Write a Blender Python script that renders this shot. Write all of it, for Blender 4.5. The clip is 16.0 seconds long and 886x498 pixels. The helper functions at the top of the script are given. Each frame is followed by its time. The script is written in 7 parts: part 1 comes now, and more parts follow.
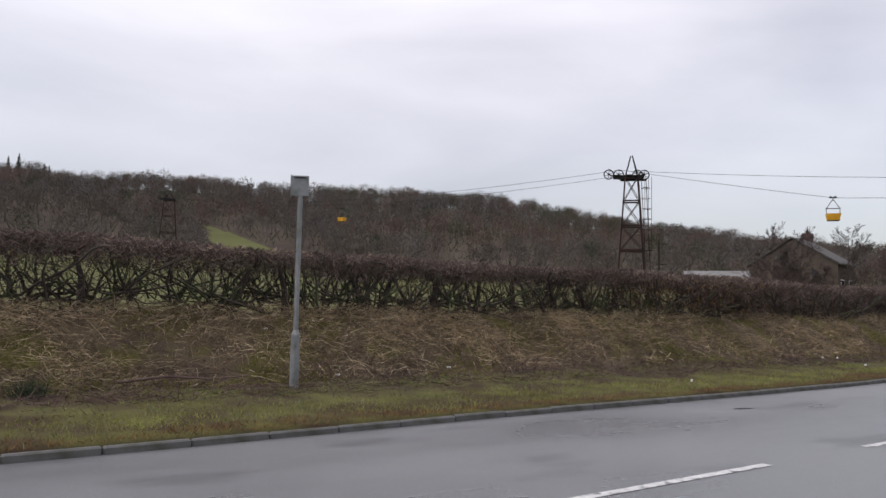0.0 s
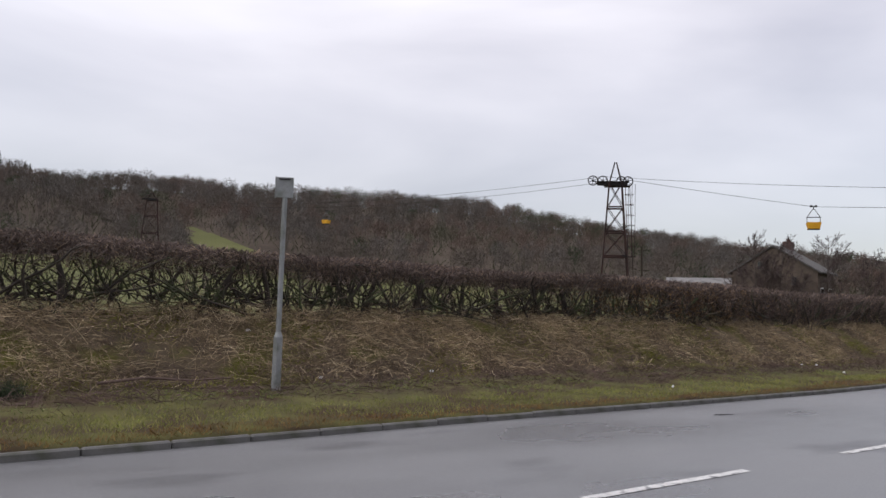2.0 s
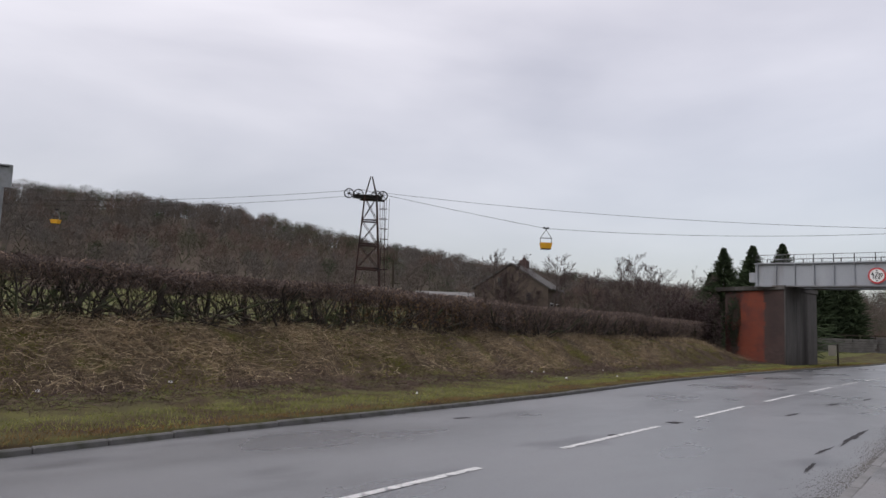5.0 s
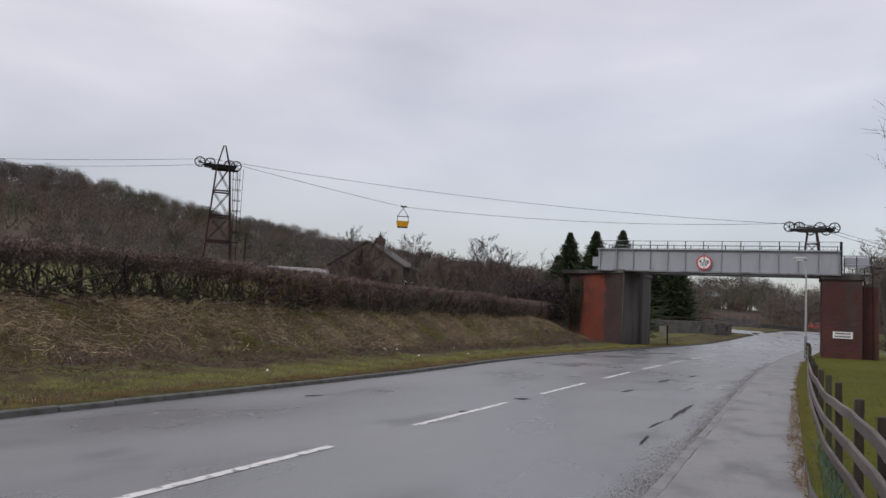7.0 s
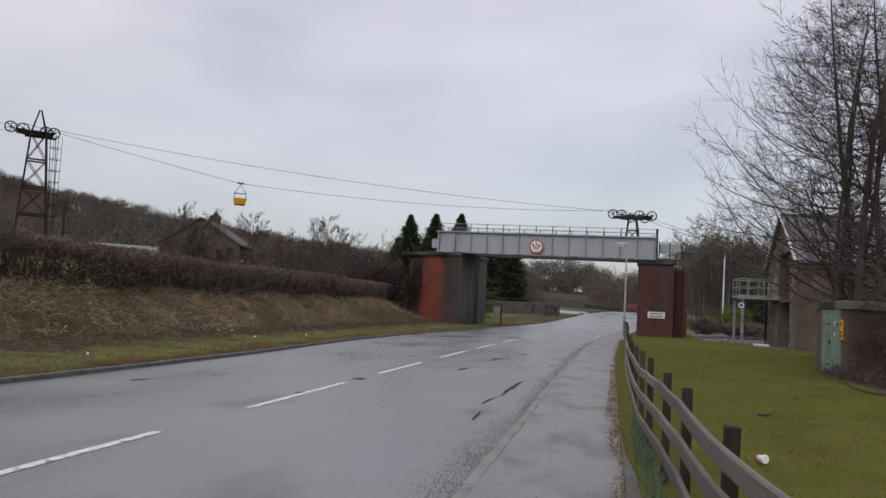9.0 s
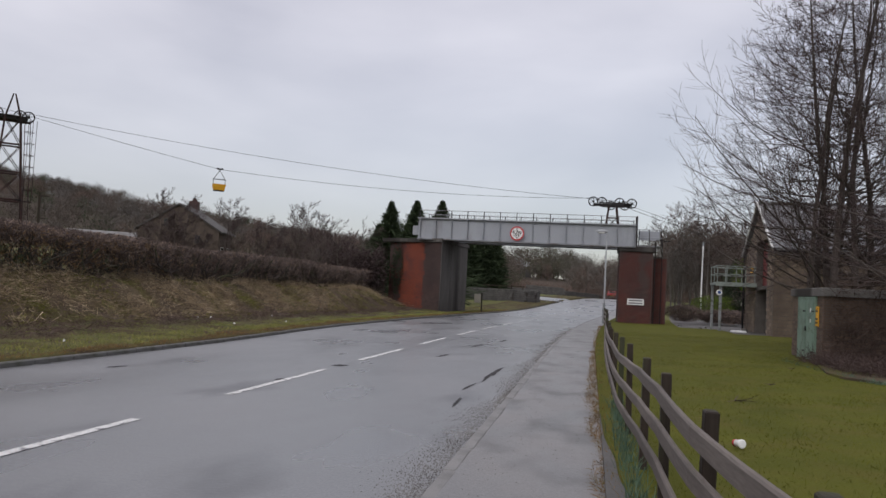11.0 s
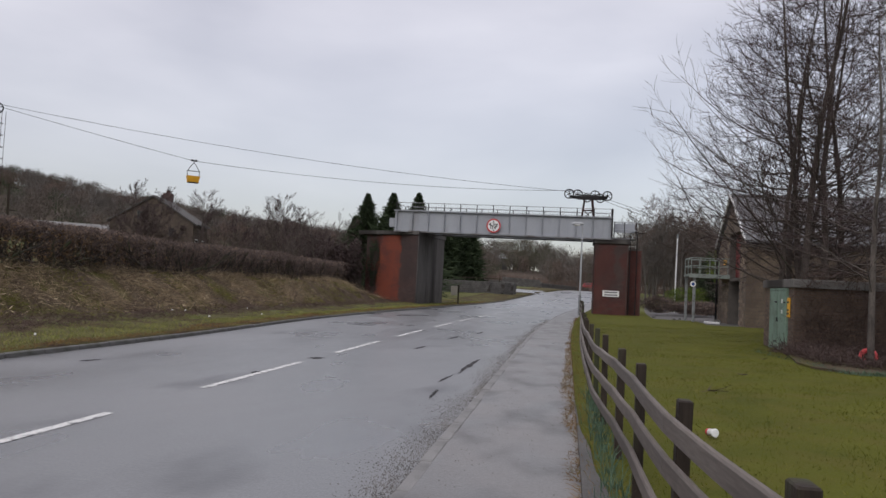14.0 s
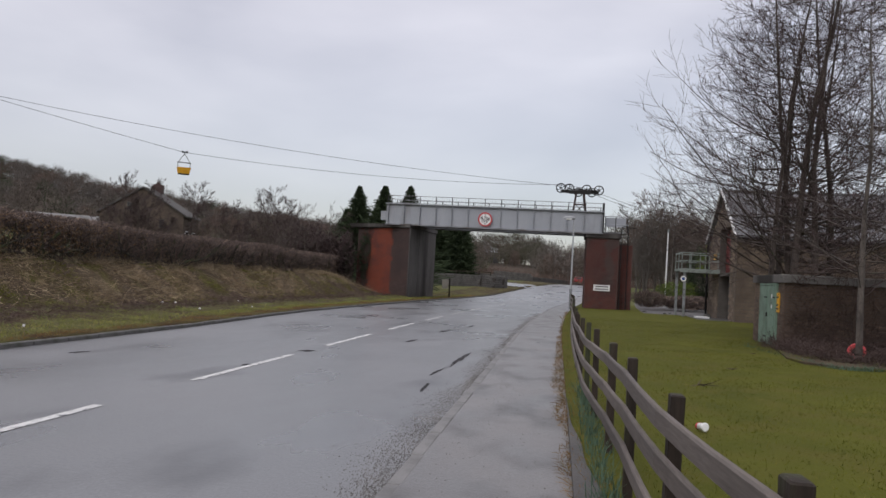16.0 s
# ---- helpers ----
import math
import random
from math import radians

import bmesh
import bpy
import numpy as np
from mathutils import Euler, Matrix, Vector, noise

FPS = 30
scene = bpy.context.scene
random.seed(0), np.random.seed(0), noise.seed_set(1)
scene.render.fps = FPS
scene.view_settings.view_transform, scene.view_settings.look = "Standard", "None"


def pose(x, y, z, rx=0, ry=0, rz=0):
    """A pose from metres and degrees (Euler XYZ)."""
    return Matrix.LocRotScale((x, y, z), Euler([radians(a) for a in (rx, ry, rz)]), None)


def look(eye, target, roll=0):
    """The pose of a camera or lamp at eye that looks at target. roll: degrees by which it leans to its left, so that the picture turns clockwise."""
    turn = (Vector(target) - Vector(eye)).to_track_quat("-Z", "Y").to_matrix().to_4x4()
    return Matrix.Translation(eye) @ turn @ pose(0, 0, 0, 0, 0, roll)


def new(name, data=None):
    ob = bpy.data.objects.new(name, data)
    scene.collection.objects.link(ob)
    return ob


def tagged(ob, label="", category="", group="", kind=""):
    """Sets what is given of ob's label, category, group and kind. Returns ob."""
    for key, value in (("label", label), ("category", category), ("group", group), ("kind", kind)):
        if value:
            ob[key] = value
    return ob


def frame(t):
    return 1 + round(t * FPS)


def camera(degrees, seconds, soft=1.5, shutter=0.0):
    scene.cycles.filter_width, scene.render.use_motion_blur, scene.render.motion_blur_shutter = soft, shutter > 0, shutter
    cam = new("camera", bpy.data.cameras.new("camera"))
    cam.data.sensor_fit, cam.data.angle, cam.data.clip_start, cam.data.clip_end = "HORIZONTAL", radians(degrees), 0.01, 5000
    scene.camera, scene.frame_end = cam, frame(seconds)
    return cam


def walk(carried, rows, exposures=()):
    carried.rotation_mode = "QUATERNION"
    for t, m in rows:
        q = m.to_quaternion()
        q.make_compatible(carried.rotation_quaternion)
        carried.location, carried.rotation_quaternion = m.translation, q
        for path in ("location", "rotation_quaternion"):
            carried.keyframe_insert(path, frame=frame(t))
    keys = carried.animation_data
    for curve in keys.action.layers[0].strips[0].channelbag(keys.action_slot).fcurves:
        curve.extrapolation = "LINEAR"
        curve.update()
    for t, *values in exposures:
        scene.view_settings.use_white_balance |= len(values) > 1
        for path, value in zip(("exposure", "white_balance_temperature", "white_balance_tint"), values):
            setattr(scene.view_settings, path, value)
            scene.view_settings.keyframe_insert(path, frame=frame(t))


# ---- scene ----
cam = camera(60.0, 16.0)
PATH = [
    (0, (0.095, -0.784, 1.575), (-1.533, 0.368, 1.724), 1.1),
    (0.5, (0.102, -0.775, 1.565), (-1.524, 0.38, 1.719), 1.2),
    (1, (0.105, -0.789, 1.575), (-1.512, 0.378, 1.73), 1.4),
    (1.5, (0.102, -0.788, 1.569), (-1.505, 0.391, 1.728), 1.6),
    (2, (0.095, -0.791, 1.572), (-1.508, 0.394, 1.732), 1.7),
    (2.5, (0.097, -0.793, 1.578), (-1.5, 0.4, 1.736), 1.7),
    (3, (0.089, -0.768, 1.562), (-1.459, 0.488, 1.722), 1.3),
    (3.5, (0.087, -0.753, 1.573), (-1.347, 0.632, 1.741), 1.3),
    (4, (0.07, -0.77, 1.566), (-1.248, 0.724, 1.746), 1.7),
    (4.2, (0.087, -0.744, 1.536), (-1.199, 0.775, 1.725), 2.0),
    (6.3, (0.039, -0.675, 1.478), (-0.894, 1.084, 1.663), 2.3),
    (6.5, (-0.002, -0.661, 1.501), (-0.91, 1.112, 1.677), 2.8),
    (7, (-0.016, -0.611, 1.49), (-0.842, 1.202, 1.66), 2.9),
    (7.5, (-0.014, -0.613, 1.485), (-0.738, 1.244, 1.653), 2.8),
    (8, (-0.012, -0.603, 1.484), (-0.624, 1.294, 1.643), 3.0),
    (8.5, (-0.013, -0.598, 1.48), (-0.544, 1.324, 1.633), 3.1),
    (9, (-0.007, -0.601, 1.479), (-0.441, 1.347, 1.621), 3.0),
    (9.5, (-0.013, -0.57, 1.475), (-0.415, 1.385, 1.599), 3.2),
    (12, (-0.01, -0.579, 1.473), (-0.376, 1.384, 1.581), 2.9),
    (12.5, (-0.01, -0.569, 1.468), (-0.363, 1.397, 1.571), 3.0),
    (13, (-0.011, -0.566, 1.473), (-0.358, 1.401, 1.57), 2.9),
    (13.5, (-0.007, -0.558, 1.47), (-0.341, 1.412, 1.566), 2.9),
    (14, (-0.011, -0.573, 1.469), (-0.334, 1.398, 1.563), 2.9),
    (14.5, (-0.017, -0.556, 1.471), (-0.34, 1.415, 1.561), 3.0),
    (15, (-0.012, -0.556, 1.467), (-0.326, 1.417, 1.554), 3.1),
    (15.5, (-0.014, -0.556, 1.466), (-0.322, 1.418, 1.547), 3.1),
    (16, (-0.021, -0.559, 1.469), (-0.321, 1.417, 1.547), 3.2),
]
EXPOSURES = [(0, 0.05), (3, 0.03), (4, -0.04), (7, -0.17), (9, -0.17), (16, -0.10)]
walk(cam, [(t, look(eye, target, roll)) for t, eye, target, roll in PATH], EXPOSURES)

# ---- world and light ----
SUN_EL, SUN_AZ = 38.0, 200.0
world = bpy.data.worlds.new("overcast_sky")
scene.world = world
world.use_nodes = True
wn, wl = world.node_tree.nodes, world.node_tree.links
wn.clear()
w_out = wn.new("ShaderNodeOutputWorld")
w_sky = wn.new("ShaderNodeTexSky")
w_sky.sky_type = "NISHITA"
w_sky.sun_disc = False
w_sky.sun_elevation, w_sky.sun_rotation = radians(SUN_EL), radians(SUN_AZ)
w_bg_sky = wn.new("ShaderNodeBackground")
w_bg_sky.inputs["Strength"].default_value = 0.05
wl.new(w_sky.outputs[0], w_bg_sky.inputs["Color"])
w_tc = wn.new("ShaderNodeTexCoord")
w_map = wn.new("ShaderNodeMapping")
w_map.inputs["Scale"].default_value = (1.0, 1.0, 3.2)
w_map.inputs["Rotation"].default_value = (0.12, 0.0, 0.5)
wl.new(w_tc.outputs["Generated"], w_map.inputs["Vector"])
w_noise = wn.new("ShaderNodeTexNoise")
w_noise.inputs["Scale"].default_value = 1.9
w_noise.inputs["Detail"].default_value = 5.0
w_noise.inputs["Roughness"].default_value = 0.45
w_noise.inputs["Distortion"].default_value = 0.25
wl.new(w_map.outputs[0], w_noise.inputs["Vector"])
w_ramp = wn.new("ShaderNodeValToRGB")
w_ramp.color_ramp.elements[0].position, w_ramp.color_ramp.elements[0].color = 0.30, (0.53, 0.495, 0.525, 1)
w_ramp.color_ramp.elements[1].position, w_ramp.color_ramp.elements[1].color = 0.68, (0.85, 0.795, 0.815, 1)
wl.new(w_noise.outputs["Fac"], w_ramp.inputs["Fac"])
w_bg_cloud = wn.new("ShaderNodeBackground")
w_bg_cloud.inputs["Strength"].default_value = 0.88
wl.new(w_ramp.outputs[0], w_bg_cloud.inputs["Color"])
w_sep = wn.new("ShaderNodeSeparateXYZ")
wl.new(w_tc.outputs["Generated"], w_sep.inputs[0])
w_grad = wn.new("ShaderNodeMapRange")
w_grad.inputs[1].default_value, w_grad.inputs[2].default_value = 0.0, 1.0
w_grad.inputs[3].default_value, w_grad.inputs[4].default_value = 0.42, 2.2
wl.new(w_sep.outputs["Z"], w_grad.inputs[0])
# the cloud is a little thinner towards one side
w_dot = wn.new("ShaderNodeVectorMath")
w_dot.operation = "DOT_PRODUCT"
w_dot.inputs[1].default_value = (-0.77, 0.64, 0.0)
wl.new(w_tc.outputs["Generated"], w_dot.inputs[0])
w_side = wn.new("ShaderNodeMapRange")
w_side.interpolation_type = "SMOOTHSTEP"
w_side.inputs[1].default_value, w_side.inputs[2].default_value = 0.5, 1.0
w_side.inputs[3].default_value, w_side.inputs[4].default_value = 0.88, 1.03
wl.new(w_dot.outputs["Value"], w_side.inputs[0])
w_mul = wn.new("ShaderNodeMath")
w_mul.operation = "MULTIPLY"
wl.new(w_grad.outputs[0], w_mul.inputs[0])
wl.new(w_side.outputs[0], w_mul.inputs[1])
wl.new(w_mul.outputs[0], w_bg_cloud.inputs["Strength"])
w_add = wn.new("ShaderNodeAddShader")
wl.new(w_bg_sky.outputs[0], w_add.inputs[0])
wl.new(w_bg_cloud.outputs[0], w_add.inputs[1])
wl.new(w_add.outputs[0], w_out.inputs["Surface"])

sun_data = bpy.data.lights.new("sun", "SUN")
sun_data.energy, sun_data.angle, sun_data.color = 0.9, radians(25), (1.0, 0.98, 0.95)
sun = new("sun", sun_data)
_a, _e = radians(SUN_AZ), radians(SUN_EL)
sun.matrix_world = look((math.sin(_a) * 50 * math.cos(_e), math.cos(_a) * 50 * math.cos(_e), 50 * math.sin(_e)), (0, 0, 0))

# ---- materials ----


def mat(name, c1, c2, scale=8.0, rough=0.8, fine=60.0, bump=0.3, dist=0.01, metal=0.0, stain=None, stain_scale=0.6, stain_amt=(0.5, 0.65), rough_var=0.1, stretch=(1, 1, 1), rnd=0.0, spec=0.5, obj=True, fine_amt=0.35):
    """Two colours mixed by coarse and fine noise, an optional stain, relief."""
    m = bpy.data.materials.new(name)
    m.use_nodes = True
    n, l = m.node_tree.nodes, m.node_tree.links
    b = n["Principled BSDF"]
    tc = n.new("ShaderNodeTexCoord")
    mp = n.new("ShaderNodeMapping")
    mp.inputs["Scale"].default_value = stretch
    geo = n.new("ShaderNodeNewGeometry")
    l.new(geo.outputs["Position"] if not obj else tc.outputs["Object"], mp.inputs["Vector"])
    n1 = n.new("ShaderNodeTexNoise")
    n1.inputs["Scale"].default_value, n1.inputs["Detail"].default_value = scale, 4.0
    n2 = n.new("ShaderNodeTexNoise")
    n2.inputs["Scale"].default_value, n2.inputs["Detail"].default_value = fine, 3.0
    for q in (n1, n2):
        l.new(mp.outputs[0], q.inputs["Vector"])
    mixf = n.new("ShaderNodeMix")
    mixf.inputs[0].default_value = fine_amt
    l.new(n1.outputs["Fac"], mixf.inputs[2])
    l.new(n2.outputs["Fac"], mixf.inputs[3])
    ramp = n.new("ShaderNodeValToRGB")
    ramp.color_ramp.elements[0].position, ramp.color_ramp.elements[0].color = 0.36, (*c1, 1)
    ramp.color_ramp.elements[1].position, ramp.color_ramp.elements[1].color = 0.64, (*c2, 1)
    l.new(mixf.outputs[0], ramp.inputs["Fac"])
    col = ramp.outputs[0]
    if rnd:
        oi = n.new("ShaderNodeObjectInfo")
        mr = n.new("ShaderNodeMapRange")
        mr.inputs[3].default_value, mr.inputs[4].default_value = 1 - rnd, 1 + rnd
        l.new(oi.outputs["Random"], mr.inputs[0])
        hv = n.new("ShaderNodeHueSaturation")
        l.new(mr.outputs[0], hv.inputs["Value"])
        l.new(col, hv.inputs["Color"])
        col = hv.outputs[0]
    if stain:
        n3 = n.new("ShaderNodeTexNoise")
        n3.inputs["Scale"].default_value, n3.inputs["Detail"].default_value = stain_scale, 5.0
        l.new(mp.outputs[0], n3.inputs["Vector"])
        r3 = n.new("ShaderNodeMapRange")
        r3.inputs[1].default_value, r3.inputs[2].default_value = stain_amt
        l.new(n3.outputs["Fac"], r3.inputs[0])
        mx = n.new("ShaderNodeMix")
        mx.data_type = "RGBA"
        l.new(r3.outputs[0], mx.inputs[0])
        l.new(col, mx.inputs[6])
        mx.inputs[7].default_value = (*stain, 1)
        col = mx.outputs[2]
    l.new(col, b.inputs["Base Color"])
    rr = n.new("ShaderNodeMapRange")
    rr.inputs[3].default_value, rr.inputs[4].default_value = max(0.02, rough - rough_var), min(1, rough + rough_var)
    l.new(n1.outputs["Fac"], rr.inputs[0])
    l.new(rr.outputs[0], b.inputs["Roughness"])
    b.inputs["Metallic"].default_value = metal
    b.inputs["Specular IOR Level"].default_value = spec
    if bump:
        bp = n.new("ShaderNodeBump")
        bp.inputs["Strength"].default_value, bp.inputs["Distance"].default_value = bump, dist
        l.new(n2.outputs["Fac"], bp.inputs["Height"])
        l.new(bp.outputs[0], b.inputs["Normal"])
    return m


def mat_island(name, c1, c2, rough=0.85, spec=0.3, c3=None):
    """Colour that varies from loose piece to loose piece, for leaves, blades and twigs."""
    m = bpy.data.materials.new(name)
    m.use_nodes = True
    n, l = m.node_tree.nodes, m.node_tree.links
    b = n["Principled BSDF"]
    g = n.new("ShaderNodeNewGeometry")
    ramp = n.new("ShaderNodeValToRGB")
    ramp.color_ramp.elements[0].position, ramp.color_ramp.elements[0].color = 0.0, (*c1, 1)
    ramp.color_ramp.elements[1].position, ramp.color_ramp.elements[1].color = 1.0, (*c2, 1)
    if c3:
        e = ramp.color_ramp.elements.new(0.8)
        e.color = (*c2, 1)
        ramp.color_ramp.elements[2].color = (*c3, 1)
    l.new(g.outputs["Random Per Island"], ramp.inputs["Fac"])
    tc = n.new("ShaderNodeTexCoord")
    nz = n.new("ShaderNodeTexNoise")
    nz.inputs["Scale"].default_value = 1.3
    l.new(tc.outputs["Object"], nz.inputs["Vector"])
    mr = n.new("ShaderNodeMapRange")
    mr.inputs[1].default_value, mr.inputs[2].default_value = 0.3, 0.7
    mr.inputs[3].default_value, mr.inputs[4].default_value = 0.7, 1.3
    l.new(nz.outputs["Fac"], mr.inputs[0])
    hv = n.new("ShaderNodeHueSaturation")
    l.new(mr.outputs[0], hv.inputs["Value"])
    l.new(ramp.outputs[0], hv.inputs["Color"])
    l.new(hv.outputs[0], b.inputs["Base Color"])
    b.inputs["Roughness"].default_value = rough
    b.inputs["Specular IOR Level"].default_value = spec
    return m


ASPHALT = mat("wet_asphalt", (0.095, 0.097, 0.102), (0.160, 0.163, 0.168), scale=0.55, rough=0.32, fine=60, bump=0.4, dist=0.006, rough_var=0.24, stain=(0.062, 0.063, 0.067), stain_scale=0.9, stain_amt=(0.57, 0.70), stretch=(1.0, 0.4, 1), spec=0.6, fine_amt=0.5)
PAVING = mat("wet_pavement_asphalt", (0.105, 0.102, 0.101), (0.185, 0.178, 0.175), scale=1.6, rough=0.40, fine=70, bump=0.5, dist=0.006, rough_var=0.26, stain=(0.075, 0.071, 0.068), stain_scale=1.4, stain_amt=(0.50, 0.64), spec=0.45, fine_amt=0.5, stretch=(1, 0.6, 1))
KERBLIGHT = mat("worn_kerb_concrete", (0.12, 0.118, 0.115), (0.19, 0.185, 0.18), scale=4, rough=0.55, fine=70, bump=0.4, dist=0.004, stain=(0.07, 0.068, 0.064), stain_scale=2.0, rnd=0.12)
KERB = mat("kerb_concrete", (0.075, 0.074, 0.072), (0.12, 0.117, 0.112), scale=4, rough=0.7, fine=70, bump=0.4, dist=0.004, stain=(0.05, 0.052, 0.036), stain_scale=2.5, rnd=0.06)
GRIT = mat_island("gutter_grit", (0.07, 0.065, 0.06), (0.20, 0.19, 0.18))
PAINT = mat("road_marking_paint", (0.44, 0.44, 0.435), (0.62, 0.62, 0.605), scale=5, rough=0.65, fine=90, bump=0.3, dist=0.003, stain=(0.16, 0.16, 0.165), stain_scale=9, stain_amt=(0.52, 0.66))
SOIL = mat("bank_soil", (0.058, 0.045, 0.032), (0.105, 0.082, 0.052), scale=1.2, rough=0.95, fine=25, bump=0.8, dist=0.03, stain=(0.080, 0.080, 0.018), stain_scale=0.8, stain_amt=(0.5, 0.62), spec=0.1)
VERGE = mat("verge_turf", (0.062, 0.055, 0.028), (0.115, 0.110, 0.040), scale=1.4, rough=0.95, fine=40, bump=0.8, dist=0.02, stain=(0.055, 0.038, 0.024), stain_scale=0.9, stain_amt=(0.45, 0.6), spec=0.1)
LAWN = mat("mown_lawn", (0.056, 0.062, 0.008), (0.092, 0.096, 0.014), scale=0.7, rough=0.95, fine=45, bump=0.9, dist=0.015, stain=(0.088, 0.080, 0.017), stain_scale=1.6, stain_amt=(0.46, 0.74), spec=0.1)
FIELD = mat("pasture_grass", (0.082, 0.088, 0.032), (0.118, 0.120, 0.046), scale=0.05, rough=0.95, fine=3, bump=0.5, dist=0.1, spec=0.1)
WOODFLOOR = mat("woodland_floor", (0.050, 0.040, 0.032), (0.085, 0.068, 0.054), scale=0.03, rough=1.0, fine=0.6, bump=0.6, dist=0.4, spec=0.05)
GRAVEL = mat("wet_yard_gravel", (0.040, 0.038, 0.037), (0.095, 0.090, 0.086), scale=1.2, rough=0.75, fine=40, bump=0.6, dist=0.02, rough_var=0.2)
GALV = mat("galvanised_steel", (0.19, 0.20, 0.21), (0.27, 0.28, 0.29), scale=6, rough=0.55, fine=40, bump=0.1, dist=0.002, metal=0.25, stain=(0.13, 0.14, 0.13), stain_scale=3)
GIRDER = mat("grey_painted_steel", (0.265, 0.28, 0.31), (0.32, 0.335, 0.365), scale=1.2, rough=0.55, fine=20, bump=0.08, dist=0.004, stain=(0.19, 0.188, 0.195), stain_scale=0.9, stain_amt=(0.56, 0.75), stretch=(1, 1, 0.25))
GIRDER_DK = mat("weathered_grey_steel", (0.16, 0.165, 0.18), (0.23, 0.235, 0.25), scale=2, rough=0.6, fine=20, bump=0.1, dist=0.004, stain=(0.09, 0.07, 0.06), stain_scale=1.5)
RUST = mat("dark_rusty_steel", (0.028, 0.017, 0.017), (0.055, 0.030, 0.027), scale=3, rough=0.85, fine=30, bump=0.2, dist=0.004, stain=(0.018, 0.014, 0.015), stain_scale=2, spec=0.15)
BLACKST = mat("black_steel", (0.016, 0.015, 0.016), (0.032, 0.029, 0.030), scale=5, rough=0.75, fine=40, bump=0.1, spec=0.2)
YELLOW = mat("yellow_painted_steel", (0.62, 0.30, 0.012), (0.72, 0.38, 0.02), scale=3, rough=0.5, fine=30, bump=0.1, stain=(0.35, 0.18, 0.02), stain_scale=2.0, stain_amt=(0.6, 0.75))
WHITE = mat("white_paint", (0.66, 0.66, 0.65), (0.78, 0.78, 0.77), scale=3, rough=0.5, fine=30, bump=0.05)
REDSIGN = mat("red_sign_paint", (0.42, 0.03, 0.035), (0.50, 0.04, 0.045), scale=3, rough=0.45, fine=30, bump=0.0)
BLACK = mat("black_paint", (0.012, 0.012, 0.013), (0.02, 0.02, 0.022), scale=3, rough=0.5, fine=30, bump=0.0)
POSTWOOD = mat("dark_wet_timber", (0.022, 0.017, 0.014), (0.05, 0.038, 0.030), scale=5, rough=0.7, fine=60, bump=0.5, dist=0.006, stretch=(1, 1, 0.15), stain=(0.05, 0.055, 0.03), stain_scale=3, rnd=0.15, spec=0.15)
RAILWOOD = mat("weathered_rail_timber", (0.060, 0.048, 0.041), (0.145, 0.122, 0.107), scale=4, rough=0.7, fine=70, bump=0.5, dist=0.005, stretch=(1, 0.08, 1), stain=(0.06, 0.05, 0.042), stain_scale=3, stain_amt=(0.5, 0.7), rnd=0.15)
BRICKRED = mat("red_brick", (0.066, 0.018, 0.015), (0.102, 0.029, 0.022), scale=0.9, rough=0.85, fine=18, bump=0.3, dist=0.01, rnd=0.2, stain=(0.05, 0.022, 0.020), stain_scale=0.5, stain_amt=(0.48, 0.66), obj=False)
BRICKORANGE = mat("bright_orange_red_brick", (0.185, 0.037, 0.018), (0.245, 0.055, 0.026), scale=1.2, rough=0.85, fine=18, bump=0.3, dist=0.01, rnd=0.10, stain=(0.11, 0.030, 0.022), stain_scale=0.9, stain_amt=(0.48, 0.70), obj=False)
BRICKDARK = mat("sooty_brick", (0.045, 0.028, 0.026), (0.085, 0.050, 0.045), scale=0.9, rough=0.9, fine=18, bump=0.3, dist=0.01, rnd=0.2, obj=False)
BRICKBROWN = mat("brown_brick", (0.085, 0.058, 0.044), (0.14, 0.095, 0.068), scale=2.0, rough=0.9, fine=25, bump=0.3, dist=0.008, rnd=0.3)
MORTAR = mat("mortar", (0.065, 0.056, 0.050), (0.10, 0.088, 0.078), scale=3, rough=0.95, fine=40, bump=0.3)
DARKMORTAR = mat("sooty_mortar", (0.035, 0.030, 0.028), (0.06, 0.05, 0.046), scale=3, rough=0.95, fine=40, bump=0.3)
CONCRETE = mat("stained_concrete", (0.080, 0.074, 0.070), (0.150, 0.142, 0.136), scale=0.6, rough=0.9, fine=9, bump=0.3, dist=0.02, stain=(0.036, 0.032, 0.030), stain_scale=0.45, stain_amt=(0.42, 0.60), stretch=(1.2, 1.2, 0.22), spec=0.2, obj=False)
STONE = mat("gritstone", (0.125, 0.093, 0.068), (0.23, 0.175, 0.128), scale=1.5, rough=0.9, fine=20, bump=0.5, dist=0.02, rnd=0.3, stain=(0.085, 0.064, 0.050), stain_scale=0.5, stain_amt=(0.5, 0.7), obj=False)
WALLSTONE = mat("dark_wall_stone", (0.055, 0.052, 0.05), (0.11, 0.105, 0.10), scale=2, rough=0.95, fine=16, bump=0.6, dist=0.03, rnd=0.3)
SLATE = mat("wet_slate", (0.105, 0.106, 0.112), (0.165, 0.166, 0.172), scale=2.5, rough=0.6, fine=20, bump=0.2, dist=0.01, rnd=0.2)
REDDOOR = mat("dull_red_door", (0.10, 0.012, 0.012), (0.15, 0.02, 0.018), scale=3, rough=0.6, fine=25, bump=0.1)
GREENDOOR = mat("pale_green_paint", (0.13, 0.20, 0.155), (0.18, 0.26, 0.205), scale=2.5, rough=0.55, fine=25, bump=0.1, stain=(0.11, 0.15, 0.12), stain_scale=2)
GRATE = mat("pale_green_grey_steel", (0.17, 0.20, 0.185), (0.23, 0.26, 0.24), scale=4, rough=0.6, fine=30, bump=0.1)
